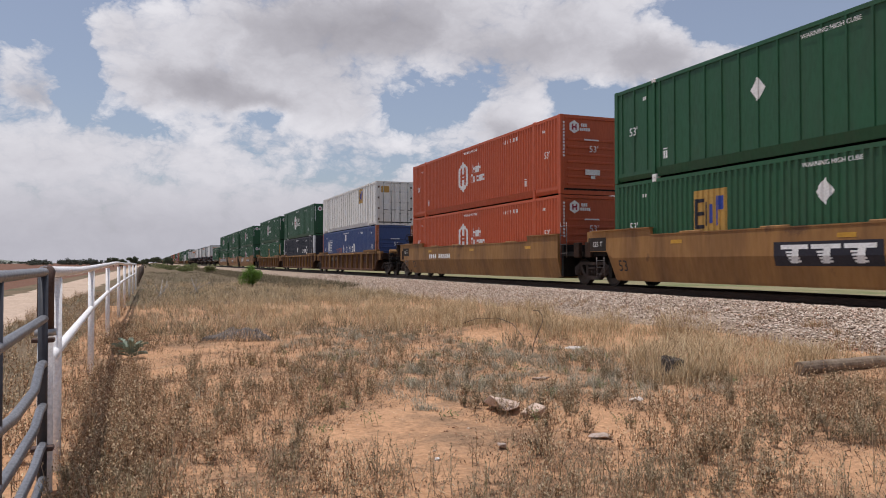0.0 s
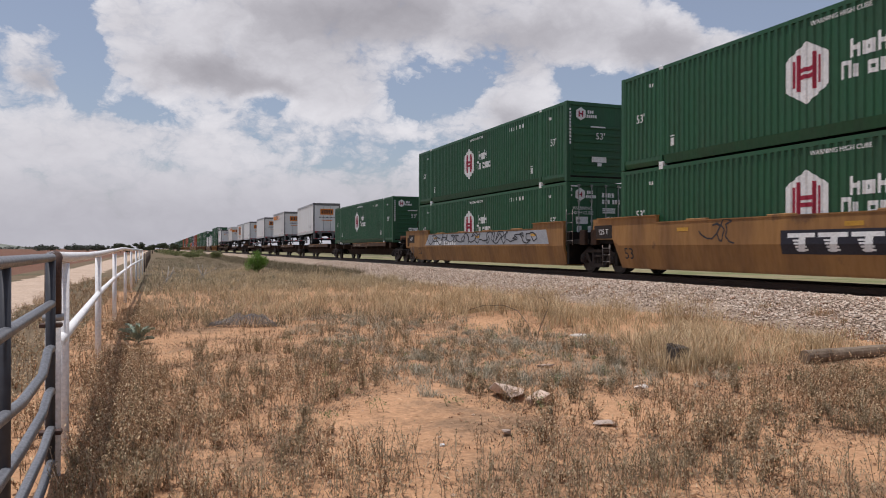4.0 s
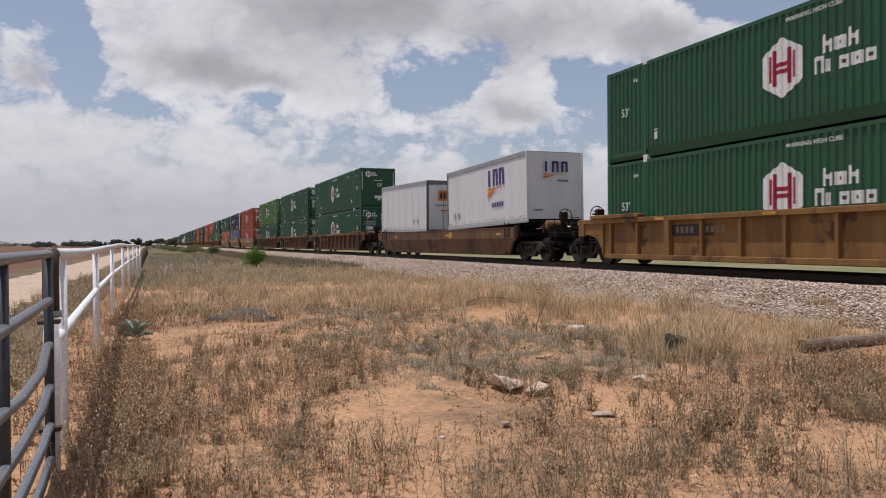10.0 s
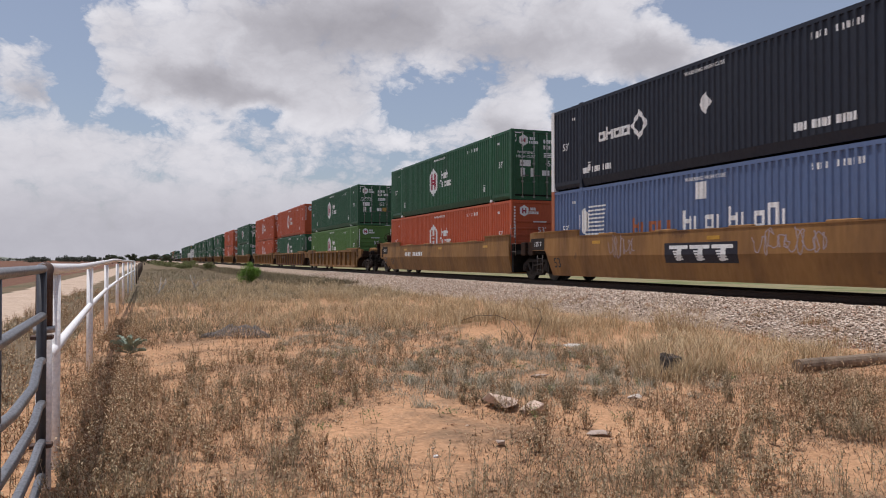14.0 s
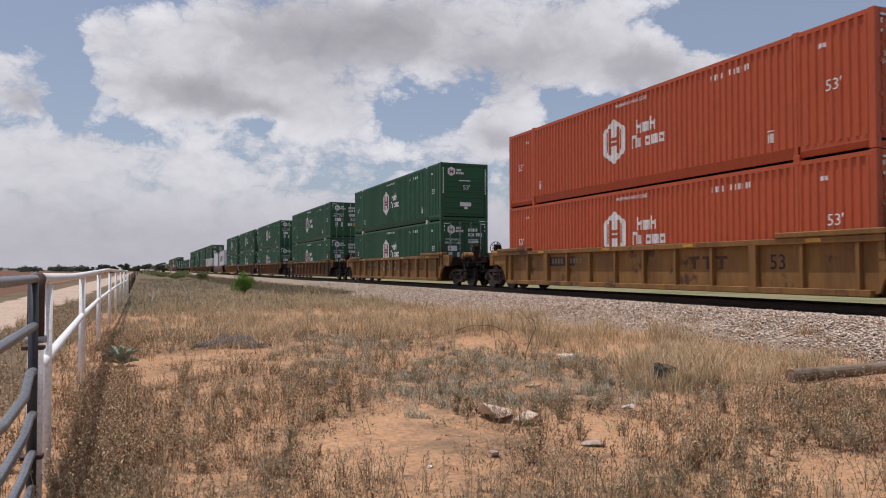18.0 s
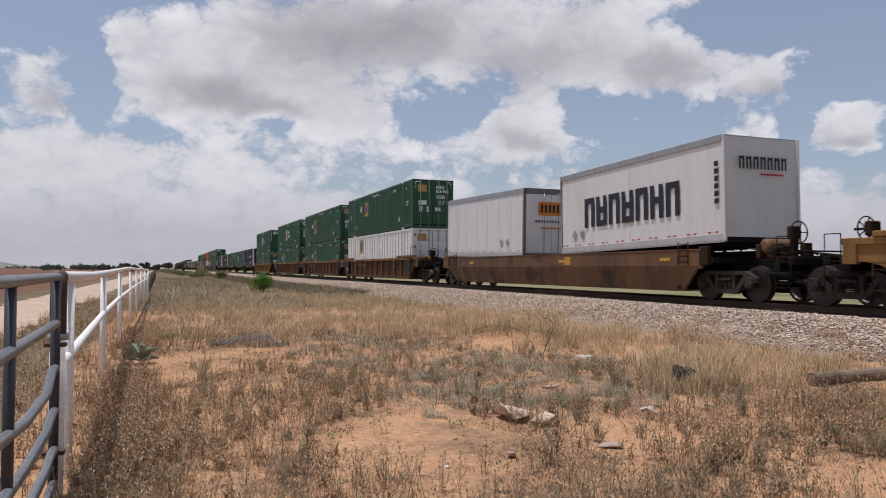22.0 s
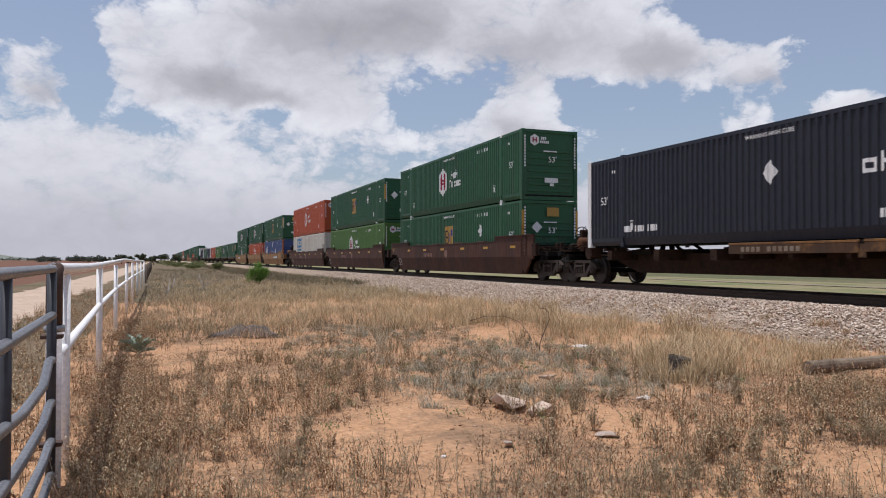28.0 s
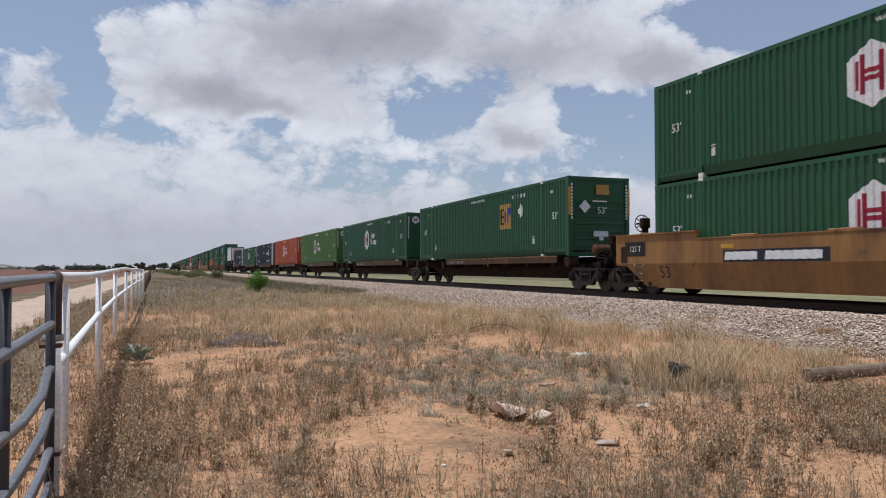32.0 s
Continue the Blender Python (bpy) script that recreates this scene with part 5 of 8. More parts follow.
        letter(ob, "53", 0.5, on_side(X - 0.003, 2.5, 0.95), DARKDECAL)
        tm = bmesh.new()
        for i in range(3):
            y = 5.3 - i * 0.5
            box(tm, X - 0.003, X, y - 0.2, y + 0.2, 1.06, 1.14)
            box(tm, X - 0.003, X, y - 0.055, y + 0.055, 0.80, 1.06)
        tagged(part("faded_marking", tm, surface("faded_maroon", (0.10, 0.045, 0.03), rough=0.8), ob), kind="stuff")
        if tone == "rust":
            soot = surface("black_stencil_panel", (0.028, 0.024, 0.021), rough=0.75, dirt=(0.06, 0.036, 0.024), dirt_amount=0.7, spec=0.2)
            part("stencil_panel", boxes((-1.458, -1.45, 15.12, CL + 0.09, 0.34, 1.355)), soot, ob)
            part("stencil_panel", boxes((-1.458, -1.45, -0.09, 0.82, 0.36, 1.355)), soot, ob)
            letter(ob, "125T", 0.36, on_side(-1.461, 15.66, 0.74), surface("pale_stencil", (0.45, 0.40, 0.36)))
    return ob


def spine_car(flip, front, back, length=17.2):
    """One platform of a spine car from joint to joint; local y=0 is the leading truck's centre."""
    ob = thing("spine_car", "dark rusty spine car with deep centre beam and ochre decks", "railcar", "railcars of the train")
    L = length
    bm, cols = bmesh.new(), []
    for y, zb in ((0.25, 0.86), (1.3, 0.80), (2.6, 0.40), (L - 2.6, 0.40), (L - 1.3, 0.80), (L - 0.25, 0.86)):
        cols.append([bm.verts.new(p) for p in ((-0.40, y, zb), (0.40, y, zb), (0.40, y, 1.0), (-0.40, y, 1.0))])
    for a, b in zip(cols, cols[1:]):
        for i in range(4):
            bm.faces.new((a[i], a[(i + 1) % 4], b[(i + 1) % 4], b[i]))
    bm.faces.new(cols[0])
    bm.faces.new(cols[-1][::-1])
    part("centre_beam", bm, GRIME, ob)
    dk0, dk1 = (1.3, 9.8 if L < 18 else 12.4) if not flip else (L - 10.2, L - 0.6)
    for sgn in (-1, 1):
        a, b = sorted((sgn * 1.42, sgn * 0.55))
        d = boxes((a, b, dk0, dk1, 1.17, 1.23))
        part("wheel_deck", d, BLACK, ob)
        a, b = sorted((sgn * 1.45, sgn * 1.40))
        dm = dk0 + 0.55 * (dk1 - dk0)
        part("deck_edge", boxes((a, b, dk0, dm - 0.07, 0.98, 1.19), (a, b, dm + 0.07, dk1, 0.96, 1.18), (a + 0.02, b - 0.02, dm - 0.1, dm + 0.1, 0.86, 1.15), bevel=0.008), DECKRUST, ob, "rusty edge beam")
        part("deck_lip", boxes((a - 0.004, b + 0.004, dk0, dm - 0.06, 1.192, 1.245), (a - 0.004, b + 0.004, dm + 0.06, dk1, 1.182, 1.235), bevel=0.006), OCHREDARK, ob, "worn ochre lip")
        a, b = sorted((sgn * 1.40, sgn * 0.40))
        br = bmesh.new()
        for i in range(6):
            y = dk0 + 0.4 + i * (dk1 - dk0 - 0.8) / 5
            box(br, a, b, y - 0.06, y + 0.06, 0.84, 1.17)
        tagged(part("deck_bracing", br, GRIME, ob), kind="stuff")
        for i in range(3):
            y = (dk1 + 0.6 + i * 2.4) if not flip else (dk0 - 0.6 - i * 2.0)
            if 0.8 < y < L - 0.8:
                part("cross_arm", boxes((a, b, y - 0.12, y + 0.12, 0.80, 1.10)), GRIME, ob)
    part("upper_sill", boxes((-0.62, 0.62, 1.6, L * 0.62, 1.0, 1.16), (-0.5, 0.5, L * 0.70, L - 1.6, 1.0, 1.13), bevel=0.015), BLACK, ob)
    hy = L - 3.0 if not flip else 2.6
    q = 1 if flip else -1
    h = boxes((-0.62, 0.62, hy - 0.5, hy + 0.5, 0.98, 1.14), (-0.46, 0.46, hy - 0.45, hy + 0.45, 2.02, 2.12), (-0.5, 0.5, hy - 0.22, hy + 0.22, 1.86, 2.03), bevel=0.01)
    for x in (-0.42, 0.36):
        prism(h, [(hy - 0.34, 1.12), (hy - 0.16, 1.12), (hy + 0.02, 1.90), (hy - 0.20, 1.90)], x, x + 0.07)
        prism(h, [(hy + 0.34, 1.12), (hy + 0.16, 1.12), (hy - 0.02, 1.90), (hy + 0.20, 1.90)], x, x + 0.07)
        tube(h, (x, hy + q * 1.75, 1.08), (x * 0.8, hy + q * 0.15, 1.92), 0.05, 8)
    box(h, -0.45, 0.45, hy - 0.10, hy + 0.10, 1.45, 1.55)
    part("hitch_stand", h, BLACK, ob, "black folding trailer hitch")
    for y in (0.9, L - 0.9):
        part("pedestal", boxes((-1.25, -0.85, y - 0.2, y + 0.2, 0.92, 1.2), (0.85, 1.25, y - 0.2, y + 0.2, 0.92, 1.2), (-1.25, 1.25, y - 0.12, y + 0.12, 0.84, 0.95), bevel=0.01), GRIME, ob)
    bm = bmesh.new()
    for i in range(11):
        if i != 4:
            box(bm, -1.456, -1.45, dk1 - 0.55 - i * 0.17, dk1 - 0.44 - i * 0.17, 1.01, 1.13)
    tagged(part("number_stencil", bm, surface("worn_stencil", (0.24, 0.19, 0.14), rough=0.8, dirt=(0.10, 0.06, 0.035), dirt_amount=0.6), ob), kind="stuff")
    bogie(ob, 0.0)
    if back:
        bogie(ob, L)
        car_end(ob, L + 0.2, 1, back, RUST, True)
    if front:
        car_end(ob, -0.2, -1, front, RUST, True)
    return ob


def far_car(tone):
    """A well car of the far tail, seen from a long way off only."""
    mat = YELLOWCAR if tone == "yellow" else RUST
    ob = thing("well_car", "weathered %s well car in the far tail" % ("yellow" if tone == "yellow" else "rust-brown"), "railcar", "railcars of the train")
    for sgn in (-1, 1):
        part("side_girder", smooth_side(sgn, 0, 0), mat, ob)
    part("well_floor", boxes((-1.3, 1.3, -1.6, CL + 1.6, 1.0, 1.2), (-1.25, 1.25, 0.2, CL - 0.2, 0.22, 0.34)), BLACK, ob)
    for y in (-1.68, CL + 1.68):
        b = bmesh.new()
        for x in (-0.98, 0.98):
            box(b, x - 0.06, x + 0.06, y - 1.1, y + 1.1, 0.38, 0.7)
        for dy in (-0.89, 0.89):
            for x in (-0.75, 0.75):
                tube(b, (x - 0.06, y + dy, 0.457), (x + 0.06, y + dy, 0.457), 0.457, 14)
        part("bogie", b, BLACK, ob)
    return ob


def place_car(build, key, m):
    k = (build,) + key
    if k in CARS:
        return copy_thing(CARS[k], m)
    ob = build(*key)
    ob.matrix_basis = m
    CARS[k] = ob
    return ob


# ---- the place: ground, ballast and track, road, fields ----
def earth(name, light, dark, grass, grass_edge, scale=1.3, bump=0.5):
    m = bpy.data.materials.new(name)
    m.use_nodes = True
    t = m.node_tree
    N = nodes_of(t)
    bsdf = t.nodes["Principled BSDF"]
    co = N("ShaderNodeTexCoord").outputs["Object"]
    n1 = N("ShaderNodeTexNoise", {"Vector": co, "Scale": scale, "Detail": 8.0, "Roughness": 0.65}).outputs[0]
    n2 = N("ShaderNodeTexNoise", {"Vector": co, "Scale": scale * 14, "Detail": 6.0, "Roughness": 0.7}).outputs[0]
    n3 = N("ShaderNodeTexNoise", {"Vector": co, "Scale": scale * 0.45, "Detail": 9.0, "Roughness": 0.7}).outputs[0]
    f1 = N("ShaderNodeMapRange", {0: n1, 1: 0.38, 2: 0.66, 3: 0.0, 4: 1.0}).outputs[0]
    base = N("ShaderNodeMix", {0: f1, 6: (*light, 1), 7: (*dark, 1)}, blend="MIX").outputs[2]
    f3 = N("ShaderNodeMapRange", {0: n3, 1: grass_edge, 2: grass_edge + 0.10, 3: 0.0, 4: 0.85}).outputs[0]
    base = N("ShaderNodeMix", {0: f3, 6: base, 7: (*grass, 1)}, blend="MIX").outputs[2]
    f2 = N("ShaderNodeMapRange", {0: n2, 1: 0.3, 2: 0.7, 3: 0.68, 4: 1.25}).outputs[0]
    base = N("ShaderNodeMix", {0: 1.0, 6: base, 7: N("ShaderNodeCombineColor", {0: f2, 1: f2, 2: f2}).outputs[0]}, blend="MULTIPLY").outputs[2]
    t.links.new(base, bsdf.inputs["Base Color"])
    bsdf.inputs["Roughness"].default_value = 0.95
    bsdf.inputs["Specular IOR Level"].default_value = 0.1
    n4 = N("ShaderNodeTexNoise", {"Vector": co, "Scale": scale * 4.5, "Detail": 3.0, "Roughness": 0.5}).outputs[0]
    dents = N("ShaderNodeBump", {"Strength": bump * 0.9, "Distance": 0.10, "Height": n4})
    bp = N("ShaderNodeBump", {"Strength": bump, "Distance": 0.03, "Height": n2, "Normal": dents.outputs[0]})
    t.links.new(bp.outputs[0], bsdf.inputs["Normal"])
    MATS[name] = m
    return m


SOIL = earth("sandy_red_soil", (0.515, 0.30, 0.166), (0.43, 0.245, 0.134), (0.25, 0.16, 0.098), 0.515)
VERGE = earth("dry_verge", (0.19, 0.138, 0.088), (0.15, 0.112, 0.07), (0.11, 0.102, 0.058), 0.50, 0.5)
FIELD = earth("ploughed_field", (0.185, 0.095, 0.062), (0.15, 0.08, 0.055), (0.20, 0.13, 0.09), 0.58, 0.25)
PASTURE = earth("green_pasture", (0.145, 0.135, 0.07), (0.105, 0.11, 0.055), (0.20, 0.165, 0.10), 0.50, 0.12)
DIRT = earth("pale_dirt_road", (0.52, 0.395, 0.30), (0.46, 0.345, 0.255), (0.38, 0.28, 0.20), 0.58, 0.6)
GRAVEL = earth("ballast_bed", (0.42, 0.33, 0.255), (0.31, 0.235, 0.175), (0.42, 0.30, 0.205), 0.54, 3.0, 1.0)
MARGIN = earth("tan_margin", (0.27, 0.225, 0.13), (0.215, 0.195, 0.10), (0.14, 0.165, 0.065), 0.48, 0.35)


def smooth(a, b, v):
    v = min(1.0, max(0.0, (v - a) / (b - a)))
    return v * v * (3 - 2 * v)


def height(x, y):
    near = (1 - smooth(30, 60, math.hypot(x, y))) * (1 - smooth(9.5, 11, x)) 
    h = 0.0
    if near > 0:
        h = near * (0.05 * noise.noise((x * 0.45, y * 0.45, 3.1)) + 0.028 * noise.noise((x * 1.7, y * 1.7, 7.7)) + 0.012 * noise.noise((x * 6, y * 6, 1.3)))
    h += 0.27 * math.exp(-((x - 6.1) / 1.2) ** 2 - ((y - 12.6) / 0.9) ** 2)
    return h


def grid_mesh(name, xs, ys, zf, mats, pick):
    nx, ny = len(xs), len(ys)
    verts = [(x, y, zf(x, y)) for y in ys for x in xs]
    faces = [(j * nx + i, j * nx + i + 1, (j + 1) * nx + i + 1, (j + 1) * nx + i) for j in range(ny - 1) for i in range(nx - 1)]
    me = bpy.data.meshes.new(name)
    me.from_pydata(verts, [], faces)
    for m in mats:
        me.materials.append(m)
    idx = [pick(0.5 * (xs[i] + xs[i + 1]), 0.5 * (ys[j] + ys[j + 1])) for j in range(ny - 1) for i in range(nx - 1)]
    me.polygons.foreach_set("material_index", idx)
    me.polygons.foreach_set("use_smooth", [True] * len(faces))
    return new(name, me)


def span(a, b, step):
    n = max(1, round((b - a) / step))
    return [a + (b - a) * i / n for i in range(n)]


def build_ground():
    xs = [-3000, -1500, -800, -400, -200, -100, -60, -40, -25, -16, -12] + span(-9, -1.5, 0.5) + span(-1.5, 11.5, 0.13) + span(11.5, 20, 1.0) + [20, 24, 31, 40, 60, 100, 200, 400, 800, 1500, 3000]
    ys = [-3000, -1000, -300, -100, -40, -20, -8] + span(-4, 3, 1.0) + span(3, 18, 0.13) + span(18, 32, 0.3) + span(32, 60, 1.5) + [60, 70, 85, 100, 130, 170, 220, 300, 420, 600, 900, 1400, 2200, 3000]

    def pick(x, y):
        if x < -6.8:
            return 2
        if x < -1.2 or (y > 26 and x < 12):
            return 1
        return 3 if x > 36 else 4 if x > 18 else 0
    g = grid_mesh("ground", xs, ys, height, (SOIL, VERGE, FIELD, PASTURE, MARGIN), pick)
    tagged(g, "sandy red soil with dry verge and fields, reaching the horizon", "ground", kind="structure")
    ys = span(-60, 0, 2.0) + span(0, 60, 0.7) + [60, 100, 200, 500, 1000, 1800]
    r = grid_mesh("road", [-5.9, -5.4, -4.9, -4.2, -3.5, -3.0, -2.6], ys, lambda x, y: 0.055 - 0.05 * abs(x + 4.25) ** 2 / 1.6 + 0.03 * noise.noise((x * 1.5, y * 0.6, 0)), (DIRT,), lambda x, y: 0)
    tagged(r, "pale dirt farm road along the fence", "road", kind="structure")
    r = grid_mesh("far_road", [33.6, 34.5, 35.4], [-200, 0, 100, 400, 1500], lambda x, y: 0.03, (earth("worn_track", (0.30, 0.24, 0.17), (0.25, 0.20, 0.14), (0.19, 0.17, 0.10), 0.5, 0.5),), lambda x, y: 0)
    tagged(r, "pale dirt road beyond the railway", "road", kind="structure")


build_ground()

PROFILE = [(10.0, -0.03), (10.6, 0.04), (11.4, 0.14), (12.2, 0.26), (12.8, 0.37), (13.3, 0.42), (14.2, 0.42), (15.7, 0.42), (16.7, 0.42), (17.4, 0.32), (18.6, 0.10), (19.4, -0.03)]


def bed(x):
    for (xa, za), (xb, zb) in zip(PROFILE, PROFILE[1:]):
        if xa <= x <= xb:
            return za + (zb - za) * (x - xa) / (xb - xa)
    return -0.03


def build_track():
    xs = span(10.0, 13.4, 0.2) + [13.4, 14.0, 15.0, 16.0, 16.7, 17.4, 18.6, 19.4]
    ys = span(-60, 0, 3) + span(0, 45, 0.25) + span(45, 120, 2.0) + [120, 200, 400, 800, 1300, 2000]
    b = grid_mesh("ballast", xs, ys, lambda x, y: bed(x) + (0.03 * noise.noise((x * 1.1, y * 1.1, 5)) if 0 < y < 60 else 0), (GRAVEL,), lambda x, y: 0)
    tagged(b, "pale crushed-stone ballast bank under the rails", "ballast", kind="structure")
    # loose stones on the near shoulder
    rng = np.random.default_rng(4)
    ico = [(0, 0, 1), (0.89, 0, 0.45), (0.28, 0.85, 0.45), (-0.72, 0.53, 0.45), (-0.72, -0.53, 0.45), (0.28, -0.85, 0.45), (0.3, 0.3, -0.6), (-0.4, 0.1, -0.6), (0.1, -0.4, -0.6)]
    tri = [(0, 1, 2), (0, 2, 3), (0, 3, 4), (0, 4, 5), (0, 5, 1), (1, 6, 2), (2, 6, 7), (2, 7, 3), (3, 7, 4), (4, 7, 8), (4, 8, 5), (5, 8, 6), (5, 6, 1)]
    ico = np.array(ico)
    stones = []
    n = 92000
    y = 4 + 56 * rng.random(n) ** 1.7
    x = 13.55 - 3.5 * rng.random(n) ** 1.35
    keep = rng.random(n) < np.clip((x - 9.9) / 1.6, 0.10, 1.0)
    x, y = x[keep], y[keep]
    n = len(x)
    size = 0.011 + 0.027 * rng.random(n) ** 2.0
    z = np.array([bed(a) for a in x]) + size * 0.35
    V = ico[None] * (size[:, None, None] * (0.7 + 0.6 * rng.random((n, 1, 3)))) * (0.8 + 0.4 * rng.random((n, 9, 1)))
    a = rng.random(n) * math.tau
    c, s = np.cos(a)[:, None], np.sin(a)[:, None]
    VX = V[:, :, 0] * c - V[:, :, 1] * s + x[:, None]
    VY = V[:, :, 0] * s + V[:, :, 1] * c + y[:, None]
    VZ = V[:, :, 2] + z[:, None]
    verts = np.stack([VX, VY, VZ], -1).reshape(-1, 3)
    faces = (np.array(tri)[None] + 9 * np.arange(n)[:, None, None]).reshape(-1, 3)
    stuff("ballast_stones", verts, faces, island_material("ballast_stone", [(0.0, (0.19, 0.135, 0.10)), (0.25, (0.40, 0.30, 0.23)), (0.62, (0.56, 0.445, 0.35)), (0.9, (0.70, 0.60, 0.50)), (1.0, (0.34, 0.17, 0.10))]), "pale pink and grey crushed stones of the ballast", "stones")
    # rails
    prof = [(-0.075, 0.0), (0.075, 0.0), (0.075, 0.012), (0.012, 0.03), (0.012, 0.125), (0.036, 0.135), (0.036, 0.165), (0.03, 0.172), (-0.03, 0.172), (-0.036, 0.165), (-0.036, 0.135), (-0.012, 0.125), (-0.012, 0.03), (-0.075, 0.012)]
    for x in (TX0 - 0.753, TX0 + 0.753):
        bm = bmesh.new()
        A = [bm.verts.new((x + p, -80, 0.428 + q)) for p, q in prof]
        B = [bm.verts.new((x + p, 2000, 0.428 + q)) for p, q in prof]
        for i in range(len(prof)):
            bm.faces.new((A[i], A[(i + 1) % len(prof)], B[(i + 1) % len(prof)], B[i]))
        bm.faces.new(A)
        bm.faces.new(B[::-1])
        r = new("rail", mesh_from(bm, "rail", RAIL))
        tagged(r, "long rusty steel rail on the ballast", "rail", "rails")
    tie = boxes((-1.3, 1.3, -0.115, 0.115, -0.12, 0.0), bevel=0.012)
    tie = mesh_from(tie, "sleeper", TIMBER)
    track = tagged(new("sleepers"), "dark weathered timber sleepers under the rails", "sleepers", kind="structure")
    for k in range(130):
        part("sleeper", tie, TIMBER, track, at=pose(TX0 + 0.02 * math.sin(k * 7.1), -6 + k * 0.53, 0.427))


def stuff(name, verts, faces, material, label, category):
    me = bpy.data.meshes.new(name)
    me.from_pydata(np.asarray(verts).tolist(), [], np.asarray(faces).tolist())
    me.materials.append(material)
    return tagged(new(name, me), label, category, kind="stuff")


def island_material(name, stops, rough=0.9, transl=0.0):
    m = bpy.data.materials.new(name)
    m.use_nodes = True
    t = m.node_tree
    N = nodes_of(t)
    bsdf = t.nodes["Principled BSDF"]
    ri = N("ShaderNodeNewGeometry").outputs["Random Per Island"]
    col = ramp(t, ri, stops)
    co = N("ShaderNodeTexCoord").outputs["Object"]
    n = N("ShaderNodeTexNoise", {"Vector": co, "Scale": 35.0, "Detail": 3.0}).outputs[0]
    v = N("ShaderNodeMapRange", {0: n, 1: 0.3, 2: 0.7, 3: 0.75, 4: 1.2}).outputs[0]
    col = N("ShaderNodeHueSaturation", {"Color": col, "Value": v}).outputs[0]
    t.links.new(col, bsdf.inputs["Base Color"])
    bsdf.inputs["Roughness"].default_value = rough
    bsdf.inputs["Specular IOR Level"].default_value = 0.2
    if transl:
        out = t.nodes["Material Output"]
        tr = N("ShaderNodeBsdfTranslucent", {"Color": col})
        mx = N("ShaderNodeMixShader", {0: transl, 1: bsdf.outputs[0], 2: tr.outputs[0]})
        t.links.new(mx.outputs[0], out.inputs[0])
    MATS[name] = m
    return m


TX0 = 14.955
RAIL = surface("rusty_rail", (0.075, 0.045, 0.032), rough=0.6, metal=0.3, scale=3)
TIMBER = surface("old_timber", (0.10, 0.075, 0.06), rough=0.9, dirt=(0.20, 0.16, 0.13), scale=3, bump=0.5)
build_track()


# ---- vegetation ----
def blades(rng, px, py, count, h, lean, width, bend=0.5, spread=0.10):
    """Tufts of tapering bent blades; px, py tuft centres."""
    n = len(px)
    bx = np.repeat(px, count) + rng.normal(0, spread, n * count)
    by = np.repeat(py, count) + rng.normal(0, spread, n * count)
    hh = np.repeat(h, count) * (0.55 + 0.6 * rng.random(n * count))
    a = rng.random(n * count) * math.tau
    ln = lean * (0.3 + rng.random(n * count)) * hh
    z0 = np.array([height(x, y) for x, y in zip(bx, by)]) - 0.01
    dx, dy = np.cos(a), np.sin(a)
    wx, wy = -dy * width, dx * width
    k1 = 0.55
    P = np.stack([np.stack([bx - wx, by - wy, z0], -1), np.stack([bx + wx, by + wy, z0], -1),
                  np.stack([bx + dx * ln * 0.35 + wx * 0.7, by + dy * ln * 0.35 + wy * 0.7, z0 + hh * k1], -1), np.stack([bx + dx * ln * 0.35 - wx * 0.7, by + dy * ln * 0.35 - wy * 0.7, z0 + hh * k1], -1),
                  np.stack([bx + dx * ln, by + dy * ln, z0 + hh * (1 - 0.12 * bend)], -1)], 1)
    i = 5 * np.arange(n * count)[:, None]
    F4 = i + np.array([[0, 1, 2, 3]])
    F3 = i + np.array([[3, 2, 4]])
    return P.reshape(-1, 3), F4.tolist() + F3.tolist()


def stuff_lists(name, verts, faces, material, label, category):
    me = bpy.data.meshes.new(name)
    me.from_pydata(np.asarray(verts).tolist(), [], faces)
    me.materials.append(material)
    return tagged(new(name, me), label, category, kind="stuff")


STRAW = island_material("dry_straw", [(0.0, (0.25, 0.18, 0.10)), (0.35, (0.47, 0.345, 0.20)), (0.8, (0.66, 0.515, 0.325)), (1.0, (0.41, 0.32, 0.195))], 0.8, 0.3)
WEED = island_material("brown_weed", [(0.0, (0.19, 0.088, 0.048)), (0.30, (0.36, 0.19, 0.10)), (0.50, (0.50, 0.31, 0.18)), (0.72, (0.74, 0.58, 0.40)), (0.88, (0.28, 0.22, 0.11)), (1.0, (0.34, 0.29, 0.16))], 0.9, 0.25)
STEM = island_material("weed_stem", [(0.0, (0.12, 0.066, 0.036)), (0.5, (0.24, 0.145, 0.08)), (0.85, (0.36, 0.25, 0.15)), (1.0, (0.22, 0.19, 0.095))], 0.9, 0.2)
SEEDHEAD = island_material("seed_head", [(0.0, (0.20, 0.105, 0.058)), (0.35, (0.38, 0.22, 0.12)), (0.65, (0.56, 0.41, 0.25)), (1.0, (0.72, 0.58, 0.385))], 0.9, 0.3)
DULLHEAD = island_material("dull_bud", [(0.0, (0.15, 0.11, 0.065)), (0.5, (0.30, 0.235, 0.145)), (1.0, (0.50, 0.41, 0.27))], 0.9, 0.3)
SAGE = island_material("grey_sage", [(0.0, (0.21, 0.185, 0.13)), (0.5, (0.37, 0.335, 0.245)), (1.0, (0.54, 0.49, 0.385))], 0.9, 0.25)
LEAF = island_material("fresh_leaf", [(0.0, (0.10, 0.18, 0.03)), (0.5, (0.17, 0.29, 0.055)), (1.0, (0.24, 0.37, 0.09))], 0.6, 0.45)
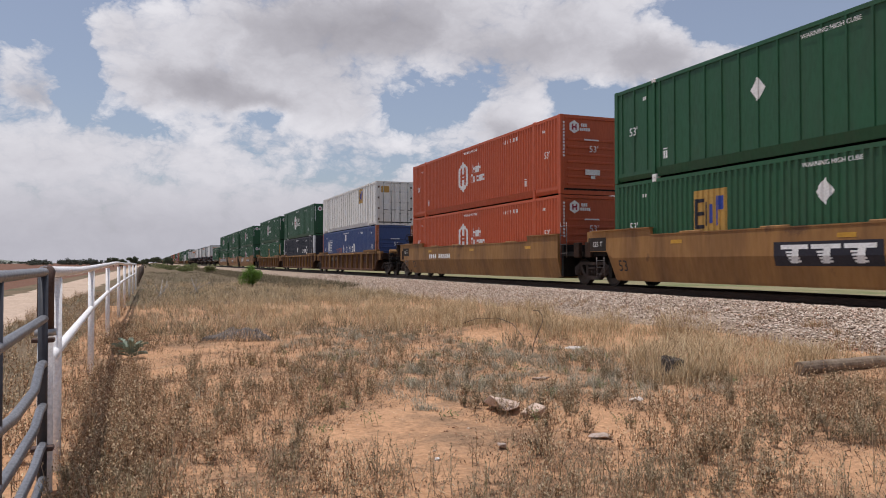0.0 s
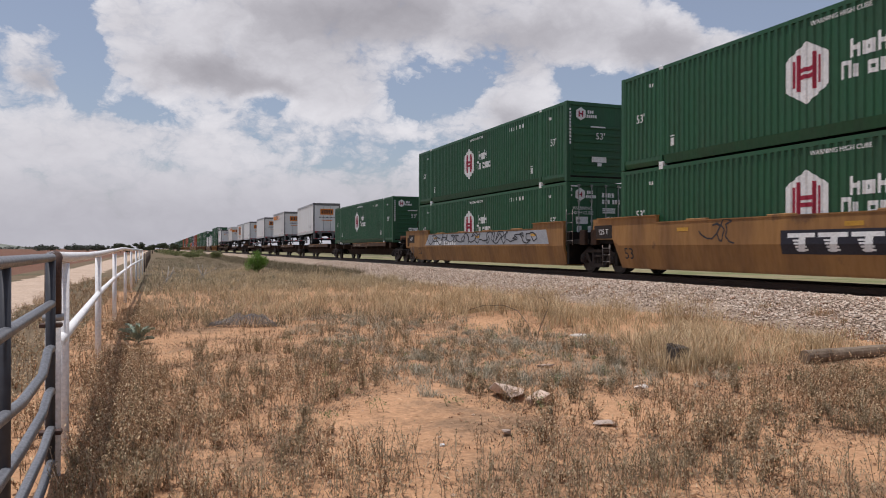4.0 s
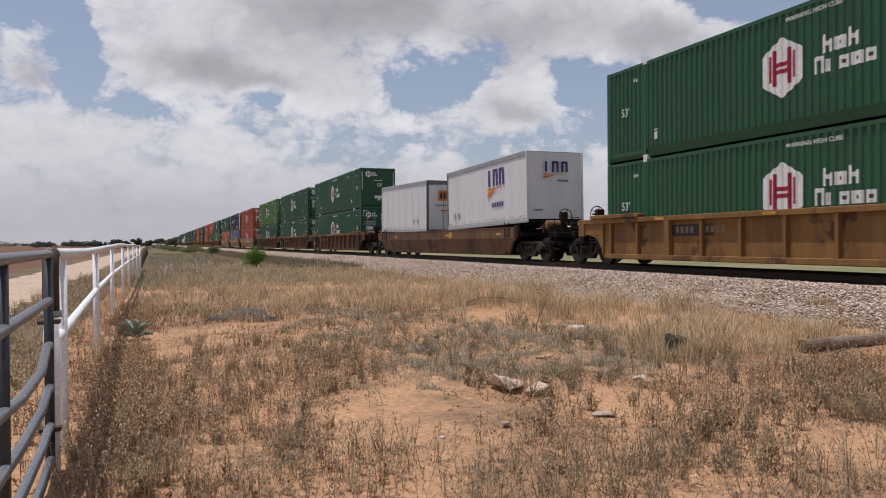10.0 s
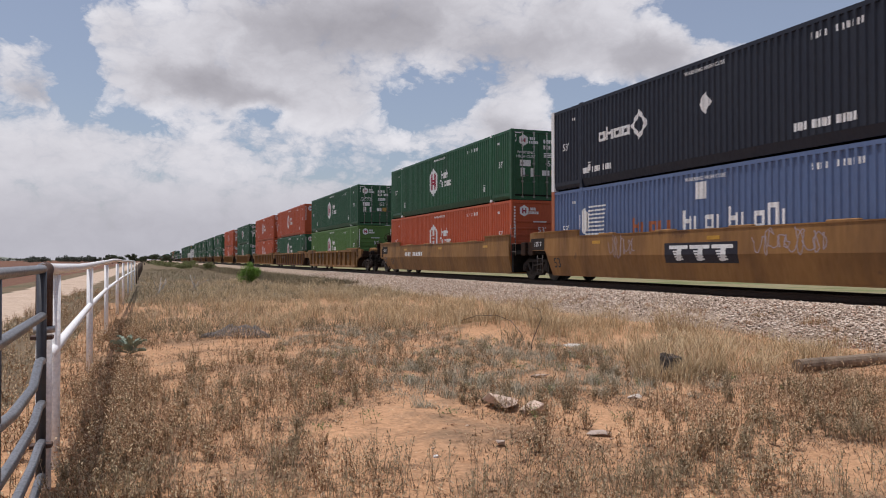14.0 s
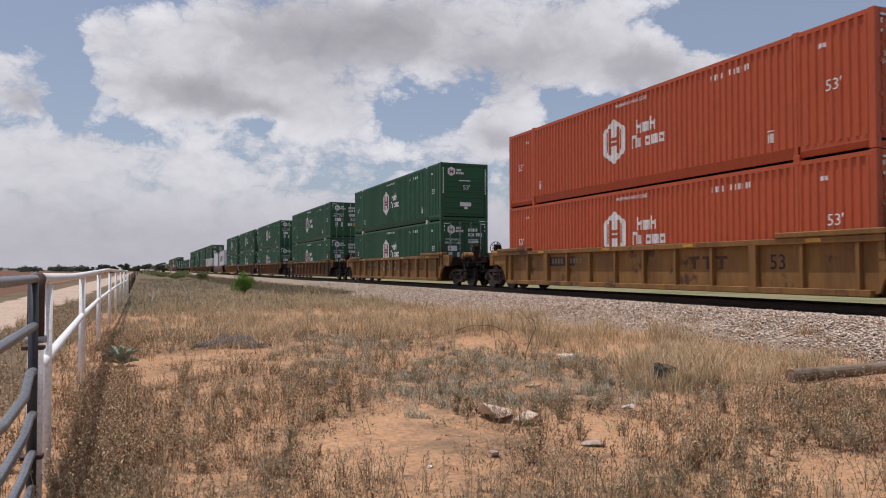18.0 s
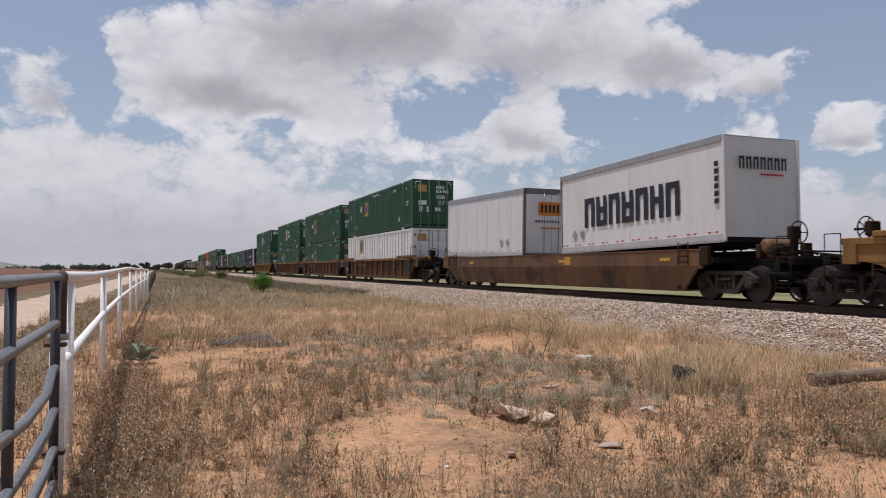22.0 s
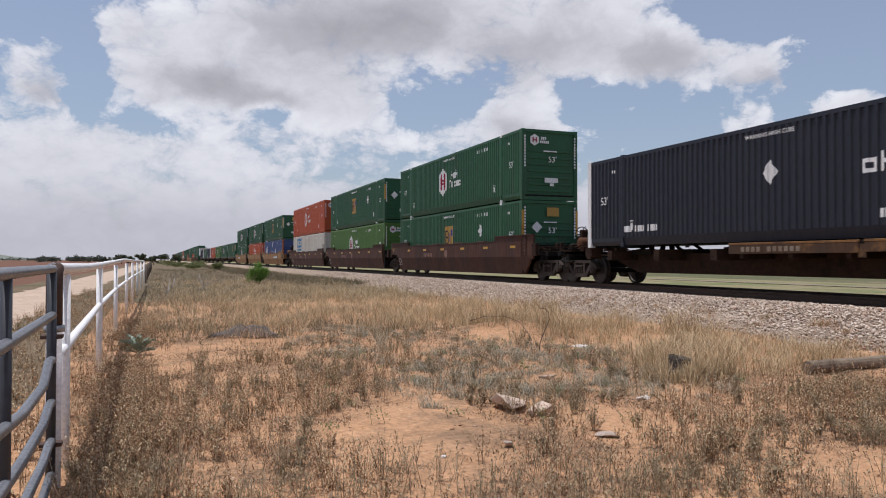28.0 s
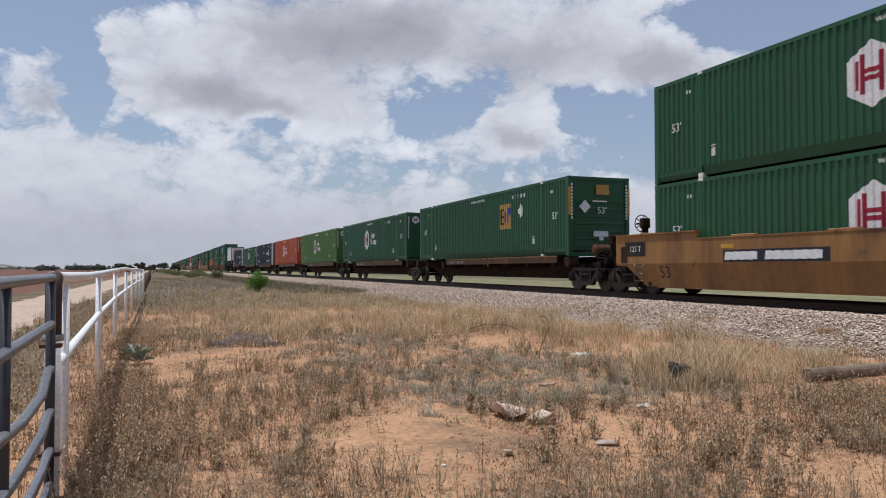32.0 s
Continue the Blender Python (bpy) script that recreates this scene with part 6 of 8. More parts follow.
VERGESTRAW = island_material("verge_straw", [(0.0, (0.11, 0.088, 0.055)), (0.5, (0.19, 0.155, 0.10)), (0.85, (0.29, 0.235, 0.15)), (1.0, (0.12, 0.125, 0.065))], 0.9, 0.2)
GREYBROWN = island_material("grey_brown_weed", [(0.0, (0.22, 0.155, 0.10)), (0.4, (0.39, 0.285, 0.185)), (0.65, (0.54, 0.415, 0.28)), (0.8, (0.66, 0.54, 0.39)), (0.86, (0.30, 0.275, 0.15)), (1.0, (0.39, 0.36, 0.21))], 0.9, 0.28)
DRAB = island_material("drab_growth", [(0.0, (0.10, 0.058, 0.036)), (0.4, (0.21, 0.13, 0.082)), (0.7, (0.31, 0.205, 0.13)), (0.88, (0.42, 0.31, 0.21)), (1.0, (0.19, 0.165, 0.095))], 0.9, 0.15)
OLIVE = island_material("olive_leaf", [(0.0, (0.12, 0.14, 0.055)), (0.5, (0.19, 0.205, 0.085)), (1.0, (0.27, 0.27, 0.125))], 0.8, 0.35)
# dull green lightened to carry the distance haze in the leaf colour
DULL = island_material("hazed_dull_leaf", [(0.0, (0.055, 0.068, 0.04)), (0.5, (0.085, 0.10, 0.058)), (1.0, (0.13, 0.14, 0.08))], 0.8, 0.25)


# The plant cover, as patches by place across and along the line of sight over the verge: centre, half sizes, weight
AXIS = radians(21.7)
ROSETTE = (-0.27, 11.7)   # foot of the broad-leaved plant
SAND = [(-0.27, 6.17, 0.64, 1.11, 1.0), (-0.44, 7.35, 0.33, 0.73, 1.0), (-0.55, 5.26, 0.28, 0.48, 1.0), (0.08, 5.13, 0.39, 0.57, 0.9), (-1.67, 5.87, 0.22, 0.7, 0.9),
        (-1.45, 4.87, 0.17, 0.39, 0.9), (-2.85, 6.52, 0.17, 0.28, 0.5), (1.14, 5.7, 0.3, 0.7, 0.4), (1.58, 6.69, 0.43, 0.32, 0.7), (1.34, 5.03, 0.31, 0.38, 0.35),
        (0.84, 5.03, 0.21, 0.41, 0.5), (2.61, 5.3, 0.48, 0.46, 0.9), (2.63, 4.86, 0.35, 0.28, 0.8), (2.16, 5.89, 0.27, 0.23, 0.5), (3.0, 7.01, 0.32, 0.24, 0.5)]
FAR_SAND = [(0.97, 13.7, 0.8, 0.8, 1.0), (-4.07, 11.96, 0.64, 0.78, 0.7), (-3.68, 9.35, 0.39, 0.57, 0.7), (-2.42, 8.88, 0.47, 0.43, 0.6), (-3.23, 10.27, 0.47, 0.46, 0.6),
            (-2.5, 11.01, 0.5, 0.53, 0.5), (-1.66, 9.99, 0.34, 0.43, 0.5), (-6.19, 14.85, 0.51, 0.96, 0.7), (-1.69, 7.21, 0.27, 0.28, 0.5), (-2.33, 6.4, 0.2, 0.22, 0.4),
            (-0.25, 11.71, 0.45, 0.52, 0.4), (1.5, 8.87, 0.27, 0.3, 0.4), (2.66, 8.27, 0.38, 0.22, 0.4)]
GREY_BRUSH = [(-1.54, 11.46, 0.39, 1.27, 1), (-1.41, 13.57, 0.66, 1.58, 0.8), (-0.41, 9.17, 0.45, 0.91, 1), (-0.2, 6.96, 0.18, 0.47, 0.9), (0.33, 10.5, 0.51, 1.19, 0.8),
              (0.13, 8.05, 0.52, 0.56, 0.8), (0.9, 11.78, 0.58, 1.05, 0.7), (1.3, 7.7, 0.2, 0.45, 0.8), (1.38, 10.03, 0.34, 0.76, 0.8), (2.29, 10.81, 0.53, 1.26, 0.6),
              (0.86, 7.7, 0.38, 0.45, 0.6), (-0.61, 5.82, 0.18, 0.4, 0.4), (1.99, 8.41, 0.42, 0.54, 0.6), (-2.4, 13.26, 0.7, 0.95, 0.5), (2.58, 8.9, 0.41, 0.6, 0.5)]
WEED_STANDS = [(-2.87, 7.05, 0.64, 2.76, 1), (-2.5, 7.16, 0.55, 2.16, 0.8), (-1.84, 5.54, 0.27, 0.97, 0.7), (-1.3, 7.36, 0.52, 1.29, 1), (-2.0, 8.9, 0.64, 1.06, 0.8),
               (-2.05, 7.19, 0.41, 0.89, 0.7), (-1.36, 8.86, 0.5, 0.85, 0.7), (-3.02, 8.37, 0.6, 0.94, 0.7), (-4.85, 11.14, 0.5, 1.33, 0.5), (-0.84, 5.13, 0.33, 0.57, 0.7)]
FAR_STANDS = [(0.7, 5.35, 0.26, 0.39, 0.8), (1.84, 5.17, 0.45, 0.55, 1), (1.84, 5.98, 0.38, 0.48, 0.7), (2.69, 6.58, 0.42, 0.7, 0.8), (3.76, 7.45, 0.69, 1.12, 0.8),
              (2.01, 7.11, 0.3, 0.41, 0.6), (3.58, 6.4, 0.31, 0.88, 0.8), (4.6, 8.0, 0.9, 0.8, 0.9), (4.3, 7.0, 0.6, 0.7, 0.9), (3.1, 5.9, 0.35, 0.5, 0.8), (3.0, 4.9, 0.3, 0.3, 0.7), (1.0, 6.3, 0.25, 0.35, 0.7), (1.3, 4.8, 0.35, 0.3, 0.8), (-2.2, 5.4, 0.4, 0.8, 0.9), (0.24, 6.21, 0.19, 0.42, 0.4), (3.88, 8.53, 0.64, 0.79, 0.6), (0.42, 6.77, 0.26, 0.37, 0.5)]


def place_of(u, v):
    return u * math.cos(AXIS) + v * math.sin(AXIS), v * math.cos(AXIS) - u * math.sin(AXIS)


def patch(rows, u, v):
    return sum(w * np.exp(-((u - a) / p) ** 2 - ((v - b) / q) ** 2) for a, b, p, q, w in rows)


def weeds(rng, px, py, h, stems, pods, pod, thick=0.0028):
    """Upright branching stalks set with small seed heads or leaves."""
    V, F = [], []
    for x, y, hh in zip(px, py, h):
        z0 = height(x, y) - 0.01
        for _ in range(stems):
            a, l = rng.random() * math.tau, hh * (0.55 + 0.5 * rng.random())
            r = hh * (0.15 + 0.45 * rng.random())
            bx, by = x + 0.05 * rng.normal(), y + 0.05 * rng.normal()
            tx, ty = bx + math.cos(a) * r, by + math.sin(a) * r
            w = thick
            wx, wy = -math.sin(a + 0.7) * w, math.cos(a + 0.7) * w
            k = len(V)
            V += [(bx - wx, by - wy, z0), (bx + wx, by + wy, z0), (tx + wx * 0.5, ty + wy * 0.5, z0 + l), (tx - wx * 0.5, ty - wy * 0.5, z0 + l)]
            F.append((k, k + 1, k + 2, k + 3))
            for j in range(pods):
                f = 0.25 + 0.75 * (j + rng.random()) / pods
                b = rng.random() * math.tau
                d = 0.012 + 0.05 * rng.random() * (1.15 - f)
                cx, cy, cz = bx + (tx - bx) * f + math.cos(b) * d, by + (ty - by) * f + math.sin(b) * d, z0 + l * f + 0.01 * rng.random()
                s = pod * (0.6 + 0.8 * rng.random())
                u = rng.random() * math.tau
                ux, uy = math.cos(u) * s, math.sin(u) * s
                k = len(V)
                V += [(cx - ux, cy - uy, cz), (cx + uy * 0.5, cy - ux * 0.5, cz + s * 0.6), (cx + ux, cy + uy, cz + s * 1.1), (cx - uy * 0.5, cy + ux * 0.5, cz + s * 0.3)]
                F.append((k, k + 1, k + 2, k + 3))
    return V, F


def stalks(rng, px, py, h, stems, twigs, pods, pod, thick=0.0026):
    """Open dried plants: bowed stems, rising side twigs, small seed heads along them."""
    V, F, M = [], [], []

    def strip(p, q, w0, w1, a):
        k = len(V)
        wx, wy = math.cos(a), math.sin(a)
        V.extend(((p[0] - wx * w0, p[1] - wy * w0, p[2]), (p[0] + wx * w0, p[1] + wy * w0, p[2]), (q[0] + wx * w1, q[1] + wy * w1, q[2]), (q[0] - wx * w1, q[1] - wy * w1, q[2])))
        F.append((k, k + 1, k + 2, k + 3))
        M.append(0)
    for x, y, hh in zip(px.tolist(), py.tolist(), h.tolist()):
        z0 = height(x, y) - 0.01
        for _ in range(stems):
            a, l, r = rng.random() * math.tau, hh * (0.5 + 0.6 * rng.random()), hh * (0.08 + 0.42 * rng.random())
            ca, sa = math.cos(a), math.sin(a)
            b = (x + 0.02 * ca, y + 0.02 * sa, z0)
            m = (x + 0.6 * r * ca, y + 0.6 * r * sa, z0 + 0.55 * l)
            e = (x + r * ca, y + r * sa, z0 + l)
            u = rng.random() * 3.1
            strip(b, m, thick, thick * 0.7, u)
            strip(m, e, thick * 0.7, thick * 0.35, u)
            for j in range(twigs):
                f = 0.2 + 0.8 * (j + rng.random()) / twigs
                o, p, g = (b, m, f / 0.55) if f < 0.55 else (m, e, (f - 0.55) / 0.45)
                o = tuple(c + (d - c) * g for c, d in zip(o, p))
                t, ln = rng.random() * math.tau, hh * (0.10 + 0.22 * rng.random()) * (1.25 - f)
                ct, st = math.cos(t) * ln * 0.6, math.sin(t) * ln * 0.6
                q = (o[0] + ct, o[1] + st, o[2] + ln * (0.6 + 0.4 * rng.random()))
                strip(o, q, thick * 0.5, thick * 0.3, t + 1.5)
                for i in range(pods):
                    g = (i + 1) / pods
                    c = tuple(v + (w - v) * g for v, w in zip(o, q))
                    s = pod * (0.5 + 0.8 * rng.random())
                    n = rng.random() * math.tau
                    cx, sx = math.cos(n) * s, math.sin(n) * s
                    k = len(V)
                    V.extend(((c[0] - cx, c[1] - sx, c[2] - s * 0.2), (c[0] + sx * 0.6, c[1] - cx * 0.6, c[2] + s * 0.5), (c[0] + cx, c[1] + sx, c[2] + s * 1.2), (c[0] - sx * 0.6, c[1] + cx * 0.6, c[2] + s * 0.4)))
                    F.append((k, k + 1, k + 2, k + 3))
                    M.append(1)
    return V, F, M


def stalk_stuff(name, plants, stem, head, label):
    V, F, M = plants
    ob = stuff_lists(name, V, F, stem, label, "weeds")
    ob.data.materials.append(head)
    ob.data.polygons.foreach_set("material_index", M)
    return ob


def build_plants():
    rng = np.random.default_rng(11)

    def field(x, y, k, seed):
        return np.array([noise.noise((a * k, b * k, seed)) for a, b in zip(x.tolist(), y.tolist())])

    def sown(n, v0, v1, power=1.0, wide=0.66):
        """Random places over the verge, from v0 to v1 along the line of sight, between fence and ballast."""
        v = v0 + (v1 - v0) * rng.random(n) ** power
        u = v * wide * (2 * rng.random(n) - 1)
        x, y = place_of(u, v)
        ok = (x > -0.52) & (x < 10.3) & (np.hypot(x - ROSETTE[0], 0.6 * (y - ROSETTE[1] + 0.25)) > 0.42)
        return x[ok], y[ok], u[ok], v[ok]

    def belt_edge(u):
        """Where the belt of straw begins, along the line of sight."""
        return np.interp(u, [-7, 0, 1.8, 2.3, 2.8, 3.3, 4.2, 6], [15.6, 15.6, 13.4, 11.2, 9.0, 8.4, 8.3, 8.3])
    bare = lambda u, v: np.clip(patch(SAND, u, v) + patch(FAR_SAND, u, v), 0, 1)
    grey = lambda u, v: np.clip(patch([(a, b, 1.25 * p, 1.25 * q, w) for a, b, p, q, w in GREY_BRUSH], u, v), 0, 1)
    stand = lambda u, v: np.clip(0.12 + 0.75 * patch([(a, b, 1.3 * p, 1.3 * q, w) for a, b, p, q, w in WEED_STANDS + FAR_STANDS], u, v), 0, 1)

    def chosen(x, y, u, v, chance):
        k = rng.random(len(x)) < chance
        return x[k], y[k], u[k], v[k]
    # straw belt along the foot of the bank, in tussocks of uneven height
    x, y, u, v = sown(15500, 8.2, 47.0, 0.85)
    c = field(x, y, 0.45, 2.2) + 0.5 * field(x, y, 1.3, 5.2)
    d = v - belt_edge(u)
    x, y, u, v = chosen(x, y, u, v, np.clip(0.75 + 0.35 * d + 0.8 * c, 0, 1) * np.clip(0.92 + 0.9 * c, 0.12, 1) * np.clip(0.14 + 0.145 * (x + 0.5), 0.12, 1) * np.clip((9.9 + 0.5 * c - x) / 1.2, 0, 1) * (y > np.where(x > 5.8, 7.0 + 0.16 * (x - 7.45), 0.0)))
    c = field(x, y, 0.45, 2.2) + 0.5 * field(x, y, 1.3, 5.2)
    h = (0.14 + 0.12 * rng.random(len(x)) + 0.55 * np.clip(field(x, y, 1.0, 3.3) + 0.12, 0, 0.7) + 0.14 * np.clip(c, -0.4, 0.8)) * np.where(v > 34, 0.8, 1.0)
    V, F = blades(rng, x, y, 16, h, 0.95, 0.0042, 0.6, 0.075)
    stuff_lists("dry_grass", V, F, STRAW, "pale straw-coloured dry grass belt", "grass")
    # darker tussocks and dead weeds standing in the belt
    x, y, u, v = sown(2300, 9.0, 40.0, 0.9)
    x, y, u, v = chosen(x, y, u, v, (v > belt_edge(u) - 0.8) * (x < 9.7) * np.clip(0.26 + 0.6 * (x < 3.0) + field(x, y, 0.6, 8.8), 0, 1))
    V, F = blades(rng, x, y, 22, 0.16 + 0.20 * rng.random(len(x)), 0.8, 0.0045, 0.6, 0.07)
    stuff_lists("brown_tussocks", V, F, GREYBROWN, "grey-brown dead tussocks among the straw", "grass")
    # brown branching weeds with seed heads, in loose stands
    x, y, u, v = sown(7300, 3.95, 10.5)
    x, y, u, v = chosen(x, y, u, v, np.clip(0.38 * stand(u, v) + 0.08 * np.clip(1.2 - 1.1 * x, 0, 1) * (v < 9) + 0.55 * field(x, y, 1.5, 7.0) - 0.42 * bare(u, v), 0.015, 1) * (v < belt_edge(u)))
    h = (0.09 + 0.20 * rng.random(len(x)) ** 1.3) * (0.8 + 0.45 * stand(u, v))
    stalk_stuff("brown_weeds", stalks(rng, x, y, h, 4, 7, 3, 0.0082, 0.0019), STEM, SEEDHEAD, "brown dried weeds with pale seed heads")
    # a fringe of weeds along the fence foot
    own = np.random.default_rng(23)
    n = 560
    x, y = -0.78 + 0.72 * own.random(n), 5.2 + 13.0 * own.random(n) ** 1.3
    k = (own.random(n) < np.clip(0.65 + 0.9 * field(x, y, 1.1, 2.6), 0.1, 1)) & (np.hypot(x - ROSETTE[0], 0.6 * (y - ROSETTE[1])) > 0.5)
    x, y = x[k], y[k]
    stalk_stuff("fence_weeds", stalks(own, x, y, 0.10 + 0.20 * own.random(len(x)) ** 1.2, 5, 6, 3, 0.0086, 0.0021), STEM, SEEDHEAD, "dark brown dried weeds along the fence foot")
    V, F = blades(own, np.repeat(x, 3) + 0.12 * own.normal(0, 1, 3 * len(x)), np.repeat(y, 3) + 0.12 * own.normal(0, 1, 3 * len(x)), 12, 0.03 + 0.06 * own.random(3 * len(x)), 1.8, 0.0036, 0.9, 0.085)
    stuff_lists("fence_mat", V, F, DRAB, "low matted growth along the fence foot", "ground cover")
    # dull tussocks at the fence side of the belt
    v = 13.5 + 24.0 * own.random(2600) ** 1.2
    x, y = place_of(v * 0.62 * (2 * own.random(2600) - 1), v)
    k = (x > -0.6) & (own.random(2600) < np.clip(1.0 - 0.17 * x + 0.7 * field(x, y, 0.6, 4.8), 0, 1))
    x, y = x[k], y[k]
    V, F = blades(own, x, y, 18, 0.10 + 0.16 * own.random(len(x)), 1.0, 0.0046, 0.7, 0.10)
    stuff_lists("dull_tussocks", V, F, VERGESTRAW, "dull grey-brown tussocks by the fence", "grass")
    # tall stalks in the foreground
    x, y, u, v = sown(760, 3.7, 5.0)
    x, y, u, v = chosen(x, y, u, v, np.clip(0.62 + 0.8 * field(x, y, 1.4, 6.0) - 0.2 * bare(u, v), 0.15, 1))
    stalk_stuff("foreground_weeds", stalks(rng, x, y, 0.16 + 0.17 * rng.random(len(x)), 3, 6, 3, 0.0068, 0.0024), GREYBROWN, DULLHEAD, "tall bare weed stalks with small buds")
    # weeds farther over the sand
    x, y, u, v = sown(3800, 9.5, 17.0)
    x, y, u, v = chosen(x, y, u, v, np.clip(0.16 + 0.45 * stand(u, v) + 0.6 * field(x, y, 0.5, 1.0) - 0.5 * bare(u, v), 0.02, 1) * (v < belt_edge(u) + 0.6))
    stalk_stuff("dry_weeds", stalks(rng, x, y, 0.10 + 0.15 * rng.random(len(x)), 4, 4, 2, 0.010), STEM, SEEDHEAD, "low dried weeds farther over the sand")
    # round grey-green brush, low and dense
    x, y, u, v = sown(4200, 5.4, 17.0)
    x, y, u, v = chosen(x, y, u, v, np.clip(0.85 * grey(u, v) + 0.035 - 0.4 * bare(u, v), 0, 1) * (v < belt_edge(u) + 0.5))
    h = 0.05 + 0.11 * rng.random(len(x)) ** 1.4
    V, F = blades(rng, x, y, 46, h, 0.95, 0.0030, 0.5, 0.055)
    stuff_lists("grey_brush", V, F, SAGE, "low grey-green brush clumps on sand", "brush")
    V, F = weeds(rng, x[::2], y[::2], h[::2] * 0.9, 7, 6, 0.0075, 0.0022)
    stuff_lists("leafy_brush", V, F, SAGE, "grey leafy sprigs in the brush", "brush")
    # bushy dried weeds, rounder and more open
    x, y, u, v = sown(1500, 4.5, 14.0)
    x, y, u, v = chosen(x, y, u, v, np.clip(0.08 + (0.34 + 0.25 * (u > 0.4)) * stand(u, v) + 0.15 * grey(u, v) + 0.3 * field(x, y, 1.2, 12.0) - 0.35 * bare(u, v), 0.01, 1) * (v < belt_edge(u)))
    stalk_stuff("bushy_weeds", stalks(rng, x, y, 0.12 + 0.13 * rng.random(len(x)), 15, 5, 3, 0.0085, 0.0020), GREYBROWN, DULLHEAD, "bushy grey-brown dried weeds on sand")
    # matted dead growth between the plants
    x, y, u, v = sown(27500, 3.9, 18.0)
    c = 0.7 * field(x, y, 0.7, 8.0) + 0.6 * field(x, y, 2.1, 9.0)
    x, y, u, v = chosen(x, y, u, v, np.clip(0.38 + 0.42 * stand(u, v) + 0.35 * grey(u, v) + 1.3 * c - 0.95 * bare(u, v), 0, 1) * (v < belt_edge(u) + 1.5))
    V, F = blades(rng, x, y, 13, 0.018 + 0.045 * rng.random(len(x)) ** 1.5, 2.2, 0.0034, 0.9, 0.085)
    stuff_lists("matted_growth", V, F, DRAB, "low matted grey-brown growth on sand", "ground cover")
    # thin bleached straws
    x, y, u, v = sown(1500, 4.8, 16.0)
    x, y, u, v = chosen(x, y, u, v, np.clip(0.30 + field(x, y, 0.8, 3.0) - 0.5 * bare(u, v), 0, 1) * (v < belt_edge(u)))
    V, F = blades(rng, x, y, 6, 0.05 + 0.13 * rng.random(len(x)), 1.0, 0.0024, 0.6, 0.06)
    stuff_lists("bleached_grass", V, F, STRAW, "thin bleached straws among the weeds", "grass")
    # clods and pebbles lying on the sand
    n = 5200
    x, y, u, v = sown(n, 4.2, 11.0)
    x, y, u, v = chosen(x, y, u, v, np.clip(0.35 + 0.8 * field(x, y, 1.1, 4.4), 0, 1))
    n = len(x)
    size = 0.004 + 0.014 * rng.random(n) ** 4
    z = np.array([height(a, b) for a, b in zip(x.tolist(), y.tolist())]) + size * 0.3
    octa = np.array([(1, 0, 0), (0, 1, 0), (-1, 0, 0), (0, -1, 0), (0, 0, 0.7), (0, 0, -0.7)], float)
    P = octa[None] * size[:, None, None] * (0.6 + 0.8 * rng.random((n, 6, 1))) + np.stack([x, y, z], -1)[:, None]
    T = np.array([(0, 1, 4), (1, 2, 4), (2, 3, 4), (3, 0, 4), (1, 0, 5), (2, 1, 5), (3, 2, 5), (0, 3, 5)])
    stuff("clods", P.reshape(-1, 3), (T[None] + 6 * np.arange(n)[:, None, None]).reshape(-1, 3), island_material("clod", [(0.0, (0.30, 0.17, 0.10)), (0.7, (0.44, 0.26, 0.155)), (1.0, (0.55, 0.43, 0.33))]), "small clods and pebbles on the sand", "clods")
    # tufts in the gravel at the foot of the ballast
    n = 34
    x, y = np.append(10.0 + 1.9 * rng.random(n), [11.55, 9.7, 9.75]), np.append(7.0 + 16 * rng.random(n), [10.4, 11.7, 11.85])
    k = rng.integers(4, 16, n + 3)
    k[n:] = 34
    x, y = np.repeat(x, k) + rng.normal(0, 0.10, k.sum()), np.repeat(y, k) + rng.normal(0, 0.10, k.sum())
    V, F = blades(rng, x, y, 7, 0.08 + 0.16 * rng.random(len(x)), 0.8, 0.004, 0.6, 0.05)
    V[:, 2] += np.interp(V[:, 0], [p[0] for p in PROFILE], [max(0.0, p[1]) for p in PROFILE])
    stuff_lists("ballast_tufts", V, F, WEED, "dry brown tufts growing in gravel", "grass")
    # a patch of straw around the stump
    x, y = 5.90 + 0.34 * rng.normal(0, 1, 130), 7.08 + 0.10 * rng.normal(0, 1, 130)
    V, F = blades(rng, x, y, 10, 0.12 + 0.2 * rng.random(130), 0.6, 0.004, 0.5, 0.06)
    stuff_lists("dry_grass_patch", V, F, STRAW, "dry grass around the dark stump", "grass")
    # the same weeds between the fence and the road
    n = 1000
    x, y = -2.9 + 2.2 * rng.random(n), 4.5 + 30 * rng.random(n) ** 1.5
    stalk_stuff("roadside_weeds", stalks(rng, x, y, 0.14 + 0.22 * rng.random(n), 4, 5, 3, 0.011), STEM, SEEDHEAD, "brown dried weeds by the road")
    # taller grass along the foot of the bank, farther off
    n = 2600
    x, y = 7.2 + 3.6 * rng.random(n), 40 + 130 * rng.random(n) ** 1.4
    V, F = blades(rng, x, y, 9, 0.22 + 0.26 * rng.random(n), 0.7, 0.010, 0.6, 0.25)
    stuff_lists("bank_grass", V, F, VERGESTRAW, "dull dry grass along the far bank", "grass")
    # twigs, straws and crumbs lying on the sand
    n = 16000
    x, y = -0.5 + 9.5 * rng.random(n), 3.4 + 16 * rng.random(n) ** 1.5
    c, s = math.cos(AXIS), math.sin(AXIS)
    keep = rng.random(n) < 1.0 - 0.8 * bare(x * c - y * s, x * s + y * c)
    x, y = x[keep], y[keep]
    n = len(x)
